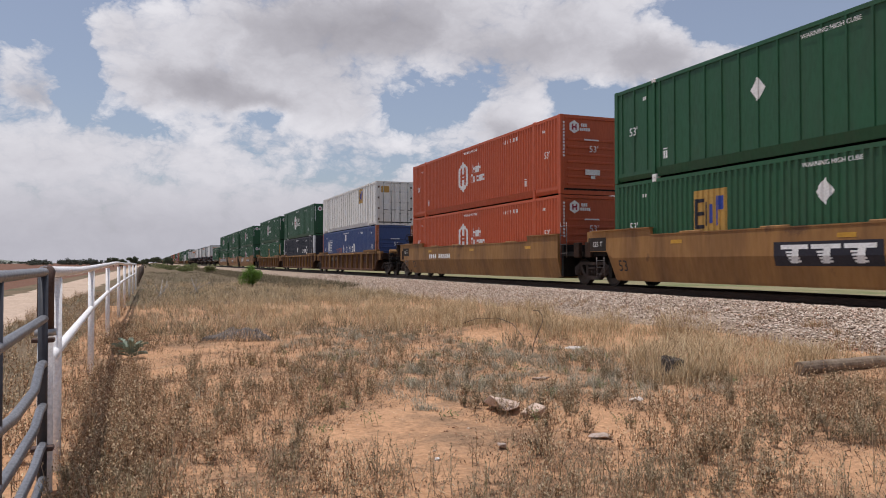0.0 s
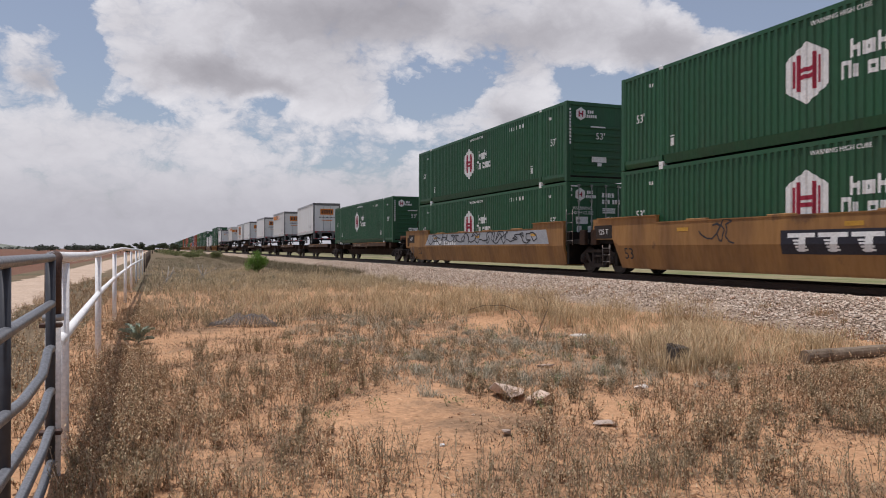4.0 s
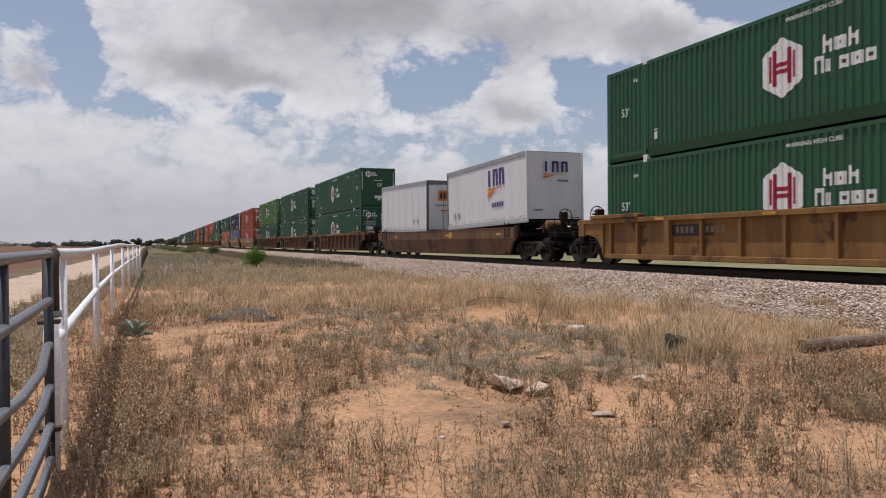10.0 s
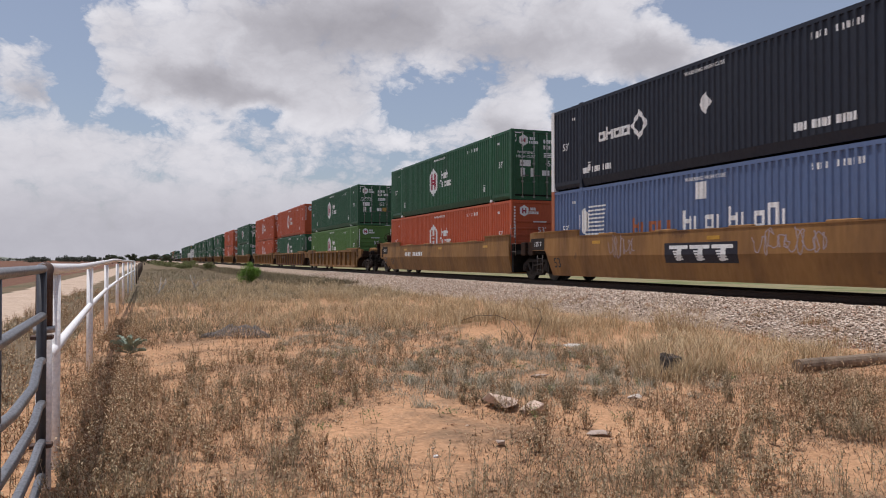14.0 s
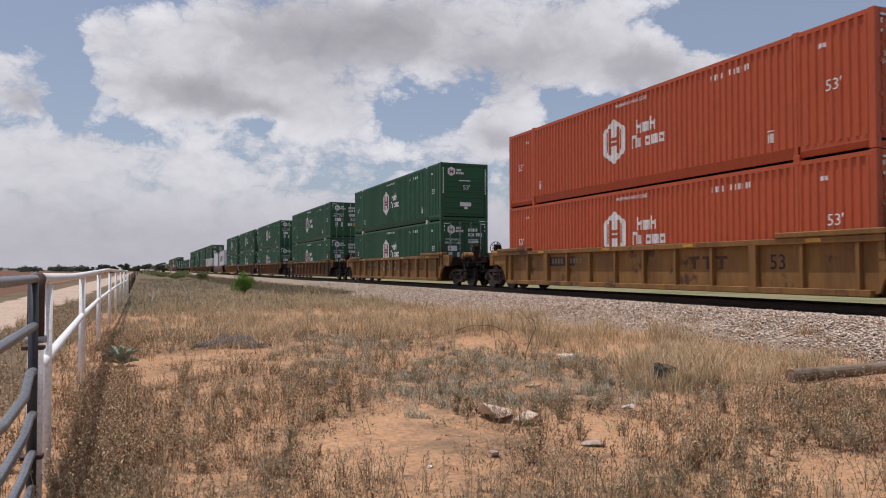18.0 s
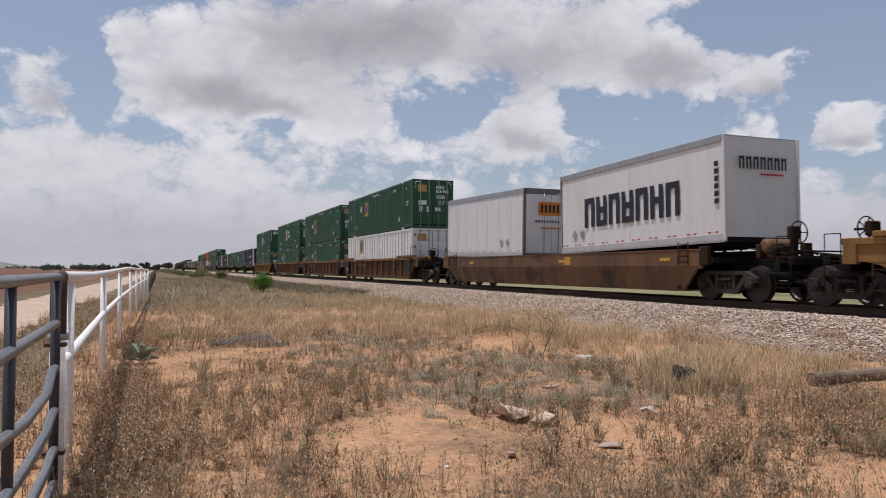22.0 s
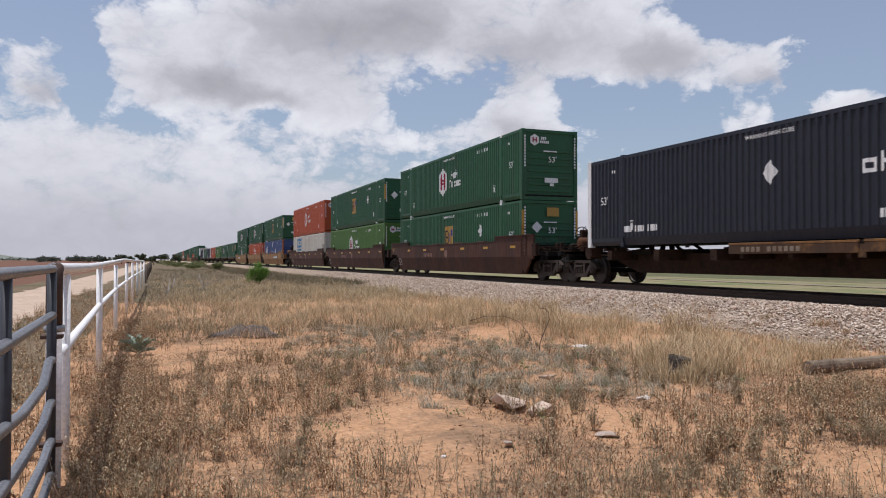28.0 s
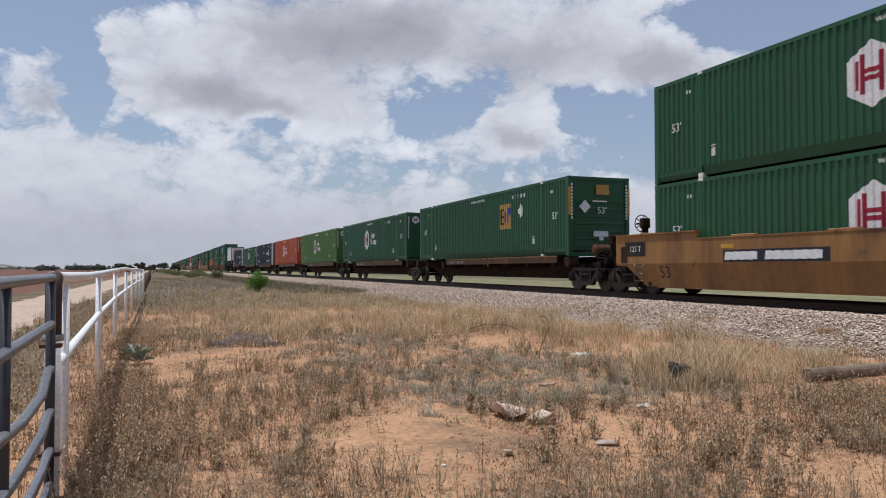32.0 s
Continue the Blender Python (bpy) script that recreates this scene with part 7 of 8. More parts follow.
    a, l, w = rng.random(n) * math.tau, 0.01 + 0.05 * rng.random(n) ** 2, 0.0022 + 0.004 * rng.random(n) ** 3
    z = np.array([height(p, q) for p, q in zip(x, y)]) + 0.004
    dx, dy, wx, wy = np.cos(a) * l, np.sin(a) * l, -np.sin(a) * w, np.cos(a) * w
    V = np.stack([np.stack([x - dx, y - dy, z], -1), np.stack([x + wx, y + wy, z + 0.004], -1), np.stack([x + dx, y + dy, z + l * 0.25], -1), np.stack([x - wx, y - wy, z + 0.006], -1)], 1).reshape(-1, 3)
    F = (4 * np.arange(n)[:, None] + np.array([[0, 1, 2, 3]])).tolist()
    stuff_lists("plant_litter", V, F, WEED, "twigs and straws lying on sand", "litter")
    # sparse fresh green sprigs
    n = 70
    x, y = 1.2 + 7 * rng.random(n), 4.4 + 7 * rng.random(n)
    V, F = weeds(rng, x, y, 0.06 + 0.08 * rng.random(n), 4, 7, 0.014)
    stuff_lists("green_sprigs", V, F, OLIVE, "small dull green sprigs on sand", "weeds")
    # rough growth by the road and along the verge further off
    n = 5200
    x, y = np.where(rng.random(n) < 0.35, -2.9 + 2.2 * rng.random(n), -0.6 + 10.6 * rng.random(n)), 4 + 110 * rng.random(n) ** 1.6
    keep = (x < -0.6) | (y > 24)
    x, y = x[keep], y[keep]
    x, y = x[x > -0.6], y[x > -0.6]
    V, F = blades(rng, x, y, 9, (0.08 + 0.30 * rng.random(len(x)) ** 2), 1.1, 0.006, 0.7, 0.2)
    stuff_lists("verge_grass", V, F, VERGESTRAW, "sparse dry verge grass", "grass")


build_plants()


def leafy(rng, cx, cy, cz, rx, ry, rz, n, s, spread=0.45, number=12):
    """A crown: small crossed leaves in uneven clumps."""
    V, F = [], []
    clumps = [(rng.normal(0, spread), rng.normal(0, spread), rng.normal(0, spread * 0.9), 0.25 + 0.3 * rng.random()) for _ in range(number)]
    for _ in range(n):
        a, b, c, r = clumps[rng.integers(len(clumps))]
        p = rng.normal(0, 1, 3)
        p *= r * (0.4 + 0.6 * rng.random()) / np.linalg.norm(p)
        x, y, z = cx + (a + p[0]) * rx, cy + (b + p[1]) * ry, cz + (c + p[2]) * rz
        if z < 0.03:
            continue
        u, v = rng.normal(0, 1, 3), rng.normal(0, 1, 3)
        u *= s * (0.6 + 0.8 * rng.random()) / np.linalg.norm(u)
        v *= 0.5 * s / np.linalg.norm(v)
        k = len(V)
        V += [(x - u[0], y - u[1], z - u[2]), (x + v[0], y + v[1], z + v[2]), (x + u[0], y + u[1], z + u[2]), (x - v[0], y - v[1], z - v[2])]
        F.append((k, k + 1, k + 2, k + 3))
    return V, F


def bush(name, label, x, y, w, h, n, s, mat, seed):
    rng = np.random.default_rng(seed)
    ob = thing(name, label, "bush")
    V, F = leafy(rng, 0, 0, h * 0.50, w / 2, w / 2, h * 0.5, n, s, 0.36, 26)
    me = bpy.data.meshes.new("foliage")
    me.from_pydata(V, [], F)
    me.materials.append(mat)
    part("foliage", me, mat, ob)
    st = bmesh.new()
    for i in range(7):
        a = i * 0.9
        tube(st, (0.03 * math.cos(a), 0.03 * math.sin(a), -0.05), (w * 0.3 * math.cos(a), w * 0.3 * math.sin(a), h * 0.7), 0.02, 5, 0.008)
    part("stem", st, TIMBER, ob)
    ob.matrix_basis = pose(x, y, 0)
    return ob


bush("green_bush", "small bright green mesquite bush on dry grass", 5.2, 42.5, 0.98, 1.30, 7000, 0.04, LEAF, 3)
bush("low_bush", "low fresh green bush near the track", 7.4, 105.0, 2.2, 1.2, 900, 0.12, OLIVE, 5)
for i, (x, y, w, h) in enumerate(((4.6, 120.0, 3.0, 1.0), (6.0, 135.0, 4.5, 1.2), (3.0, 150.0, 5.0, 1.3), (7.6, 165.0, 5.0, 1.6), (2.0, 190.0, 6.0, 1.6))):
    bush("low_bush", "low dull green bush by the railway", x, y, w * 0.8, h * 0.8, 900, 0.14, OLIVE, 20 + i)


def tree(seed, h, label):
    rng = np.random.default_rng(seed)
    ob = thing("tree", label, "tree", "trees at the end of the fence")
    bm = tube(bmesh.new(), (0, 0, -0.1), (0.1, 0.05, h * 0.45), 0.16, 8, 0.09)
    for i in range(6):
        a = i * 1.1 + rng.random()
        tube(bm, (0.1, 0.05, h * (0.25 + 0.03 * i)), (math.cos(a) * h * 0.35, math.sin(a) * h * 0.35, h * (0.6 + 0.05 * i)), 0.06, 6, 0.02)
    part("trunk", bm, TIMBER, ob)
    V, F = leafy(rng, 0, 0, h * 0.62, h * 0.55, h * 0.55, h * 0.34, 1500, 0.20)
    me = bpy.data.meshes.new("crown")
    me.from_pydata(V, [], F)
    me.materials.append(DULL)
    part("crown", me, DULL, ob)
    return ob


def build_trees():
    rng = np.random.default_rng(8)
    kinds = [tree(40 + i, 2.6 + 0.5 * i, "dark green scrubby tree with a spreading crown") for i in range(3)]
    spots = [(-1.5, 215.0), (-4.5, 225.0), (1.5, 235.0), (-8.0, 240.0), (4.5, 250.0), (-11.5, 262.0), (-2.5, 255.0), (-6.0, 280.0), (0.5, 290.0), (6.5, 300.0), (-14.0, 290.0)]
    for i, (x, y) in enumerate(spots):
        m = pose(x, y, 0, 0, 0, 71 * i)
        if i < 3:
            kinds[i].matrix_basis = m
        else:
            copy_thing(kinds[i % 3], m)
    V, F = [], []
    for i in range(46):
        x = -62 + 46 * rng.random()
        y = 430 + 40 * rng.random()
        h = 1.9 + 1.7 * rng.random()
        v, f = leafy(rng, x, y, h * 0.55, 2.4, 2.4, h * 0.42, 260, 0.42)
        F += [tuple(k + len(V) for k in q) for q in f]
        V += v
    for i in range(60):
        x = -400 + 330 * rng.random()
        v, f = leafy(rng, x, 900 + 200 * rng.random(), 1.5, 5.0, 3.0, 2.0, 60, 1.0)
        F += [tuple(k + len(V) for k in q) for q in f]
        V += v
    # far leaves paler and greyer: the air's haze is painted in
    stuff_lists("far_woods", V, F, island_material("hazy_leaf", [(0.0, (0.075, 0.085, 0.065)), (0.5, (0.10, 0.11, 0.085)), (1.0, (0.13, 0.14, 0.11))], 0.9, 0.2), "far line of dark scrub trees across the field", "trees")
    bm, n = bmesh.new(), 60
    A = []
    for i in range(n + 1):
        x = -1500 + 1350 * i / n
        h = 23 * smooth(0, 0.25, i / n) * (1 - smooth(0.84, 0.968, i / n)) * (0.85 + 0.3 * noise.noise((x * 0.006, 1, 1))) + 0.05
        A.append([bm.verts.new((x, 1500, 0)), bm.verts.new((x, 1640, max(0.1, h))), bm.verts.new((x, 1900, 0))])
    for a, b in zip(A, A[1:]):
        bm.faces.new((a[0], b[0], b[1], a[1]))
        bm.faces.new((a[1], b[1], b[2], a[2]))
    tagged(new("backdrop", mesh_from(bm, "backdrop", surface("hazy_hill", (0.20, 0.21, 0.17), rough=1.0, scale=0.02))), "low hazy ridge on the horizon", "hill", kind="structure")


build_trees()

# ---- fence and gate ----
WHITEPIPE = surface("chipped_white_pipe", (0.87, 0.855, 0.835), rough=0.45, dirt=(0.66, 0.60, 0.54), scale=5, patch=(0.12, 0.06, 0.035), patch_edge=0.665, patch_scale=4.0)
GATEPAINT = surface("grey_gate_paint", (0.165, 0.168, 0.18), rough=0.38, dirt=(0.10, 0.098, 0.10), scale=6, patch=(0.09, 0.05, 0.035), patch_edge=0.74, patch_scale=5.0)
RUSTPIPE = surface("rusty_pipe", (0.085, 0.05, 0.038), rough=0.75, dirt=(0.16, 0.10, 0.07), scale=9)


def pipe(bm, pts, r, n=10):
    """A tube swept through points."""
    rings = []
    for i, p in enumerate(pts):
        a, b = Vector(pts[max(0, i - 1)]), Vector(pts[min(len(pts) - 1, i + 1)])
        q = (b - a).to_track_quat("Z", "Y").to_matrix()
        rings.append([bm.verts.new(Vector(p) + q @ Vector((math.cos(k * math.tau / n) * r, math.sin(k * math.tau / n) * r, 0))) for k in range(n)])
    for a, b in zip(rings, rings[1:]):
        for k in range(n):
            f = bm.faces.new((a[k], a[(k + 1) % n], b[(k + 1) % n], b[k]))
            f.smooth = True
    bm.faces.new(rings[0][::-1])
    bm.faces.new(rings[-1])
    return bm


POSTS = [(-0.60, 5.62), (-0.70, 10.2), (-0.77, 15.3), (-0.78, 20.5), (-0.80, 25.5), (-0.80, 31.0), (-0.80, 36.5), (-0.79, 43.0)]


def build_fence():
    f = thing("pipe_fence", "white painted steel pipe fence with chipped rust spots", "fence")
    post = mesh_from(tube(bmesh.new(), (0, 0, -0.2), (0, 0, 1.30), 0.037, 14), "post", WHITEPIPE)
    for x, y in POSTS:
        part("post", post, WHITEPIPE, f, at=pose(x, y, 0, 0, 0, y * 40))
    tops = [(-0.61, 5.07, 1.345), (-0.60, 5.62, 1.338), (-0.65, 8.0, 1.325), (-0.70, 10.2, 1.33), (-0.74, 12.8, 1.345), (-0.77, 15.3, 1.36), (-0.775, 18, 1.385), (-0.78, 20.5, 1.39), (-0.80, 25.5, 1.36), (-0.80, 31, 1.36), (-0.80, 36.5, 1.33), (-0.79, 43, 1.31)]
    part("top_rail", pipe(bmesh.new(), tops, 0.037, 12), WHITEPIPE, f)
    mids = [(-0.59, 5.20, 0.80), (-0.60, 5.6, 0.80), (-0.70, 10.2, 0.83), (-0.77, 15.3, 0.84), (-0.80, 25.5, 0.86), (-0.79, 43, 0.84)]
    part("middle_rail", pipe(bmesh.new(), mids, 0.034, 12), WHITEPIPE, f)
    gp = thing("gate_post", "rust-stained white steel gate post with dark elbow", "post")
    part("pipe", tube(bmesh.new(), (0, 0, -0.3), (0, 0, 1.28), 0.044, 16), WHITEPIPE, gp)
    el = pipe(bmesh.new(), [(0, 0, 1.0), (0, 0, 1.25), (0, 0.004, 1.305), (0, 0.03, 1.335), (0, 0.06, 1.342)], 0.047, 14)
    part("elbow", el, RUSTPIPE, gp)
    part("clamp", tube(bmesh.new(), (0, 0, 0.96), (0, 0, 1.0), 0.060, 16), GREY, gp)
    for bz in (0.94, 0.30):
        part("hinge_bolt", boxes((-0.06, 0.06, -0.13, -0.05, bz - 0.012, bz + 0.012), bevel=0.004), RUSTPIPE, gp)
    gp.matrix_basis = pose(-0.597, 5.06, 0)
    g = thing("field_gate", "grey six-bar tubular steel field gate, bent bars", "gate")
    x0, y0, x1, y1 = -0.59, 4.93, -0.48, 0.10

    def at(u, z, dx=0.0):
        return (x0 + (x1 - x0) * u + dx, y0 + (y1 - y0) * u, z)
    for i, z in enumerate((1.345, 1.07, 0.806, 0.556, 0.329, 0.13)):
        sag = (0.0, 0.0, -0.09, -0.05, -0.03, -0.02)[i]
        pts = [at(0.0, z), at(0.035, z - sag * 0.1), at(0.09, z + sag), at(0.25, z + sag), at(0.5, z), at(1.0, z)]
        part("bar", pipe(bmesh.new(), pts, 0.025, 12), GATEPAINT, g)
    for u in (0.0, 0.335, 0.67, 1.0):
        part("upright", tube(bmesh.new(), at(u, 0.10, -0.005), at(u, 1.345, -0.005), 0.027 if u in (0.0, 1.0) else 0.022, 12), surface("dark_gate_stile", (0.05, 0.052, 0.06), rough=0.5), g)
    # sagging wire fence beyond the last pipe post
    wf = thing("wire_fence", "dark wooden posts with wire beyond the pipe fence", "fence")
    wp = mesh_from(tube(bmesh.new(), (0, 0, -0.1), (0, 0, 1.15), 0.045, 8, 0.035), "post", TIMBER)
    for k in range(8):
        part("post", wp, TIMBER, wf, at=pose(-0.75 - 0.04 * k, 47 + 9.0 * k, 0, 2 * math.sin(k * 3), 0, 0))
    w = bmesh.new()
    for z in (0.35, 0.7, 1.05):
        tube(w, (-0.75, 47, z), (-1.02, 112, z), 0.006, 5)
    part("wire", w, RUSTPIPE, wf)


build_fence()

# ---- small things on the ground ----
STONE = surface("pale_stone", (0.42, 0.33, 0.27), rough=0.95, dirt=(0.33, 0.25, 0.19), scale=7, bump=0.8, bump_scale=40)
CONCRETE = surface("broken_concrete", (0.58, 0.44, 0.345), rough=0.95, dirt=(0.44, 0.31, 0.22), scale=6, bump=0.8, bump_scale=50)


SCRAP = surface("bleached_scrap", (0.66, 0.60, 0.54), rough=0.9, dirt=(0.45, 0.36, 0.28), scale=9, bump=0.6)


def rock(name, label, x, y, sx, sy, sz, seed, mat, rz=0, tip=0):
    """A broken stone: the hull of scattered points, its edges worn."""
    rng = random.Random(seed)
    bm = bmesh.new()
    for i in range(11):
        a, b = i * 2.4 + rng.uniform(-0.5, 0.5), rng.uniform(-0.95, 0.95)
        r = math.sqrt(1 - b * b) ** 0.5 * rng.uniform(0.78, 1.0)
        bm.verts.new((sx * r * math.cos(a), sy * r * math.sin(a), sz * b * rng.uniform(0.8, 1.0)))
    res = bmesh.ops.convex_hull(bm, input=bm.verts[:])
    bmesh.ops.delete(bm, geom=list({v for v in res["geom_interior"] if isinstance(v, bmesh.types.BMVert)}), context="VERTS")
    bmesh.ops.bevel(bm, geom=bm.edges[:], offset=0.06 * sz, segments=1, affect="EDGES")
    ob = new(name, mesh_from(bm, name, mat))
    ob.matrix_basis = pose(x, y, height(x, y) + sz * 0.45, tip, 0, rz)
    return tagged(ob, label, "rock")


rock("rock", "flat pale stone lying on sand", 2.16, 8.83, 0.15, 0.09, 0.045, 1.2, STONE, 20)
rock("rock", "flat pale slab of stone on sand", 3.36, 5.08, 0.13, 0.07, 0.035, 2.9, STONE, -15)
rock("rock", "small grey stone on sand", 2.44, 5.02, 0.06, 0.05, 0.04, 4.4, STONE, 40)
rock("rock", "small white piece of litter stone", 1.86, 4.85, 0.03, 0.02, 0.015, 7.4, DECAL, 40)
rock("concrete_chunk", "broken pale concrete chunk beside weeds", 3.03, 6.20, 0.30, 0.20, 0.10, 5.7, CONCRETE, 65, 16)
rock("concrete_chunk", "broken angular concrete chunk on sand", 3.20, 5.88, 0.15, 0.12, 0.09, 6.6, CONCRETE, -25, 14)
rock("rock", "small pale stone among weeds", 4.34, 7.86, 0.14, 0.07, 0.05, 8.8, STONE, -30)
rock("rock", "pale stone at the edge of dry grass", 6.4, 10.45, 0.20, 0.08, 0.05, 9.3, SCRAP, -20)
rock("rock", "small crumpled pale scrap on sand", 4.57, 6.28, 0.11, 0.05, 0.035, 3.3, SCRAP, 10)


def build_clutter():
    log = thing("fallen_log", "weathered grey wooden pole lying by the ballast", "log")
    bm, n = bmesh.new(), 14
    rings = []
    for i in range(16):
        u = i / 15
        r = 0.085 - 0.015 * u
        rings.append([bm.verts.new((u * 3.4, r * (1 + 0.1 * noise.noise((u * 6, k * 0.7, 1))) * math.cos(k * math.tau / n) + 0.03 * math.sin(u * 5), 0.09 + r * (1 + 0.1 * noise.noise((u * 6, k * 0.7, 5))) * math.sin(k * math.tau / n))) for k in range(n)])
    for a, b in zip(rings, rings[1:]):
        for k in range(n):
            bm.faces.new((a[k], a[(k + 1) % n], b[(k + 1) % n], b[k]))
    bm.faces.new(rings[0][::-1])
    bm.faces.new(rings[-1])
    part("pole", bm, surface("grey_driftwood", (0.23, 0.175, 0.125), rough=0.95, dirt=(0.11, 0.078, 0.055), dirt_amount=0.9, scale=4, streak=6, bump=0.8, bump_scale=18), log)
    log.matrix_basis = pose(7.48, 6.96, -0.02, 0, 0, 3)
    stump = thing("tree_stump", "dark charred stump standing in dry grass", "stump")
    bm, prev = bmesh.new(), None
    for z, r in ((-0.06, 0.16), (0.05, 0.145), (0.14, 0.13), (0.22, 0.125), (0.285, 0.12), (0.30, 0.07), (0.27, 0.02)):
        cur = [bm.verts.new((r * 1.1 * (1 + 0.22 * noise.noise((math.cos(k * 0.45) * 2, math.sin(k * 0.45) * 2, z * 4))) * math.cos(k * math.tau / 14),
                             r * (1 + 0.22 * noise.noise((math.cos(k * 0.45) * 2, math.sin(k * 0.45) * 2, z * 4 + 3))) * math.sin(k * math.tau / 14),
                             z + 0.05 * noise.noise((k * 0.9, z * 3, 2)))) for k in range(14)]
        if prev:
            for k in range(14):
                bm.faces.new((prev[k], prev[(k + 1) % 14], cur[(k + 1) % 14], cur[k]))
        prev = cur
    bm.faces.new(prev)
    part("trunk", bm, surface("charred_wood", (0.065, 0.052, 0.043), rough=0.95, dirt=(0.11, 0.095, 0.08), dirt_amount=0.8, scale=9, streak=4, bump=1.0, bump_scale=30), stump)
    stump.matrix_basis = pose(5.88, 7.36, height(5.88, 7.36) - 0.05)
    # crumpled wire netting, a low hump of crossing strands
    rng2 = np.random.default_rng(19)
    net = thing("wire_netting", "crumpled grey wire netting lying on sand", "netting")
    bm = bmesh.new()

    def shell(p, q):
        k = math.sin(math.pi * min(1.0, 0.04 + 0.96 * p) ** 1.5) ** 0.7
        bend = 0.10 * noise.noise((p * 4, q * 2, 3))
        a = math.pi * q
        return Vector((-0.62 + 1.24 * p, (0.24 * k * math.cos(a) + bend) + 0.10 * math.sin(3 * p), max(0.0, (0.20 * k + 0.02) * math.sin(a) * (1 + 0.5 * noise.noise((p * 7, q * 5, 9))))))
    for i in range(46):
        o, w = rng2.normal(0, 0.006), 0.14 + 0.1 * rng2.random()
        pipe(bm, [shell(min(1.0, max(0.0, i / 45 + o + w * (q - 0.5))), q) for q in np.linspace(0.02, 0.98, 9).tolist()], 0.0032, 4)
        pipe(bm, [shell(min(1.0, max(0.0, i / 45 + o - w * (q - 0.5))), q) for q in np.linspace(0.02, 0.98, 9).tolist()], 0.0032, 4)
    part("mesh", bm, surface("grey_wire", (0.20, 0.19, 0.18), rough=0.7, dirt=(0.09, 0.08, 0.07), scale=20), net)
    net.matrix_basis = pose(1.38, 13.5, height(1.38, 13.5), 0, 0, -19)
    # two heaps of grey bare branches by the fence
    rng3 = random.Random(31)
    for hx, hy in ((0.30, 31.0), (1.85, 34.6)):
        heap = thing("brush_heap", "small heap of bare grey branches on dry grass", "branches", "heaps of dead branches")
        for i in range(6):
            a, l = rng3.uniform(0, math.tau), rng3.uniform(0.35, 0.75)
            ca, sa = math.cos(a), math.sin(a)
            pts = [(-ca * l * 0.4, -sa * l * 0.4, 0.02), (0.0, 0.0, rng3.uniform(0.08, 0.2)), (ca * l * 0.5, sa * l * 0.5, rng3.uniform(0.25, 0.45)), (ca * l * 0.8, sa * l * 0.8, rng3.uniform(0.4, 0.75))]
            part("branch", pipe(bmesh.new(), pts, 0.013, 5), surface("bleached_branch", (0.34, 0.31, 0.28), rough=0.9, dirt=(0.2, 0.17, 0.15), scale=12), heap)
        heap.matrix_basis = pose(hx, hy, height(hx, hy))
    # bare bent branches
    bark = surface("dead_bark", (0.11, 0.085, 0.07), rough=0.9, dirt=(0.20, 0.17, 0.14), scale=20)
    for rows in (((1.27, 11.0, -0.02), (1.29, 11.0, 0.18), (1.37, 11.0, 0.38), (1.43, 11.0, 0.52), (1.42, 11.0, 0.62), (1.36, 11.0, 0.68), (1.29, 11.0, 0.68)),
                 ((0.30, 13.7, 0.27), (0.58, 13.6, 0.37), (0.95, 13.5, 0.38), (1.18, 13.3, 0.30), (1.32, 12.9, 0.12), (1.36, 12.6, -0.02))):
        br = thing("dead_branch", "thin bare bent branch sticking out of the sand", "branch", "bare branches")
        part("stem", pipe(bmesh.new(), [(*place_of(u, v), z) for u, v, z in rows], 0.006, 6), bark, br)
    ag = thing("thistle_rosette", "grey-green broad-leaved thistle rosette on sand", "plant")
    rng = random.Random(5)
    leaf_mat = surface("thistle_leaf", (0.25, 0.29, 0.215), rough=0.7, dirt=(0.40, 0.43, 0.33), scale=10)
    for i in range(22):
        a, l, up = i * 2.4, 0.24 + 0.16 * rng.random(), 0.15 + 1.1 * rng.random()
        bm = bmesh.new()
        prev = None
        for k in range(12):
            u = k / 11
            w = (1.25 if k % 2 else 0.6) * 0.055 * math.sin(math.pi * (0.12 + 0.86 * u)) + 0.004
            r, z = l * u, l * up * (u - 0.55 * u * u) + 0.02
            cur = [bm.verts.new((math.cos(a) * r - math.sin(a) * w * s, math.sin(a) * r + math.cos(a) * w * s, z + abs(s) * 0.025)) for s in (-1, 0, 1)]
            if prev:
                for q in range(2):
                    bm.faces.new((prev[q], prev[q + 1], cur[q + 1], cur[q]))
            prev = cur
        part("leaf", bm, leaf_mat, ag)
    ag.matrix_basis = pose(-0.27, 11.7, height(-0.27, 11.7), 0, 0, 0) @ Matrix.Diagonal((0.68, 0.68, 1.25, 1))
    mast = thing("radio_mast", "slender grey lattice radio mast on the far plain", "mast")
    bm = bmesh.new()
    H = 62.0
    for k in range(3):
        a = k * math.tau / 3
        tube(bm, (0.3 * math.cos(a), 0.3 * math.sin(a), 0), (0.3 * math.cos(a), 0.3 * math.sin(a), H), 0.06, 5)
    for i in range(60):
        a, z = i * math.tau / 3, i * H / 60
        tube(bm, (0.3 * math.cos(a), 0.3 * math.sin(a), z), (0.3 * math.cos(a + 2.09), 0.3 * math.sin(a + 2.09), z + H / 60), 0.03, 4)
    part("lattice", bm, GREY, mast)
    tp = bmesh.new()
    tube(tp, (0, 0, H), (0, 0, H + 4), 0.05, 5)
    part("tip", tp, GREY, mast)
    a = radians(34.3)
    mast.matrix_basis = pose(500 * math.sin(a), 500 * math.cos(a), 0)


build_clutter()


# ---- the train: where each load's leading end stands along the track at the start ----
SPEED, TX, ZR = 31.5, 14.955, 0.60
RIDERS = []


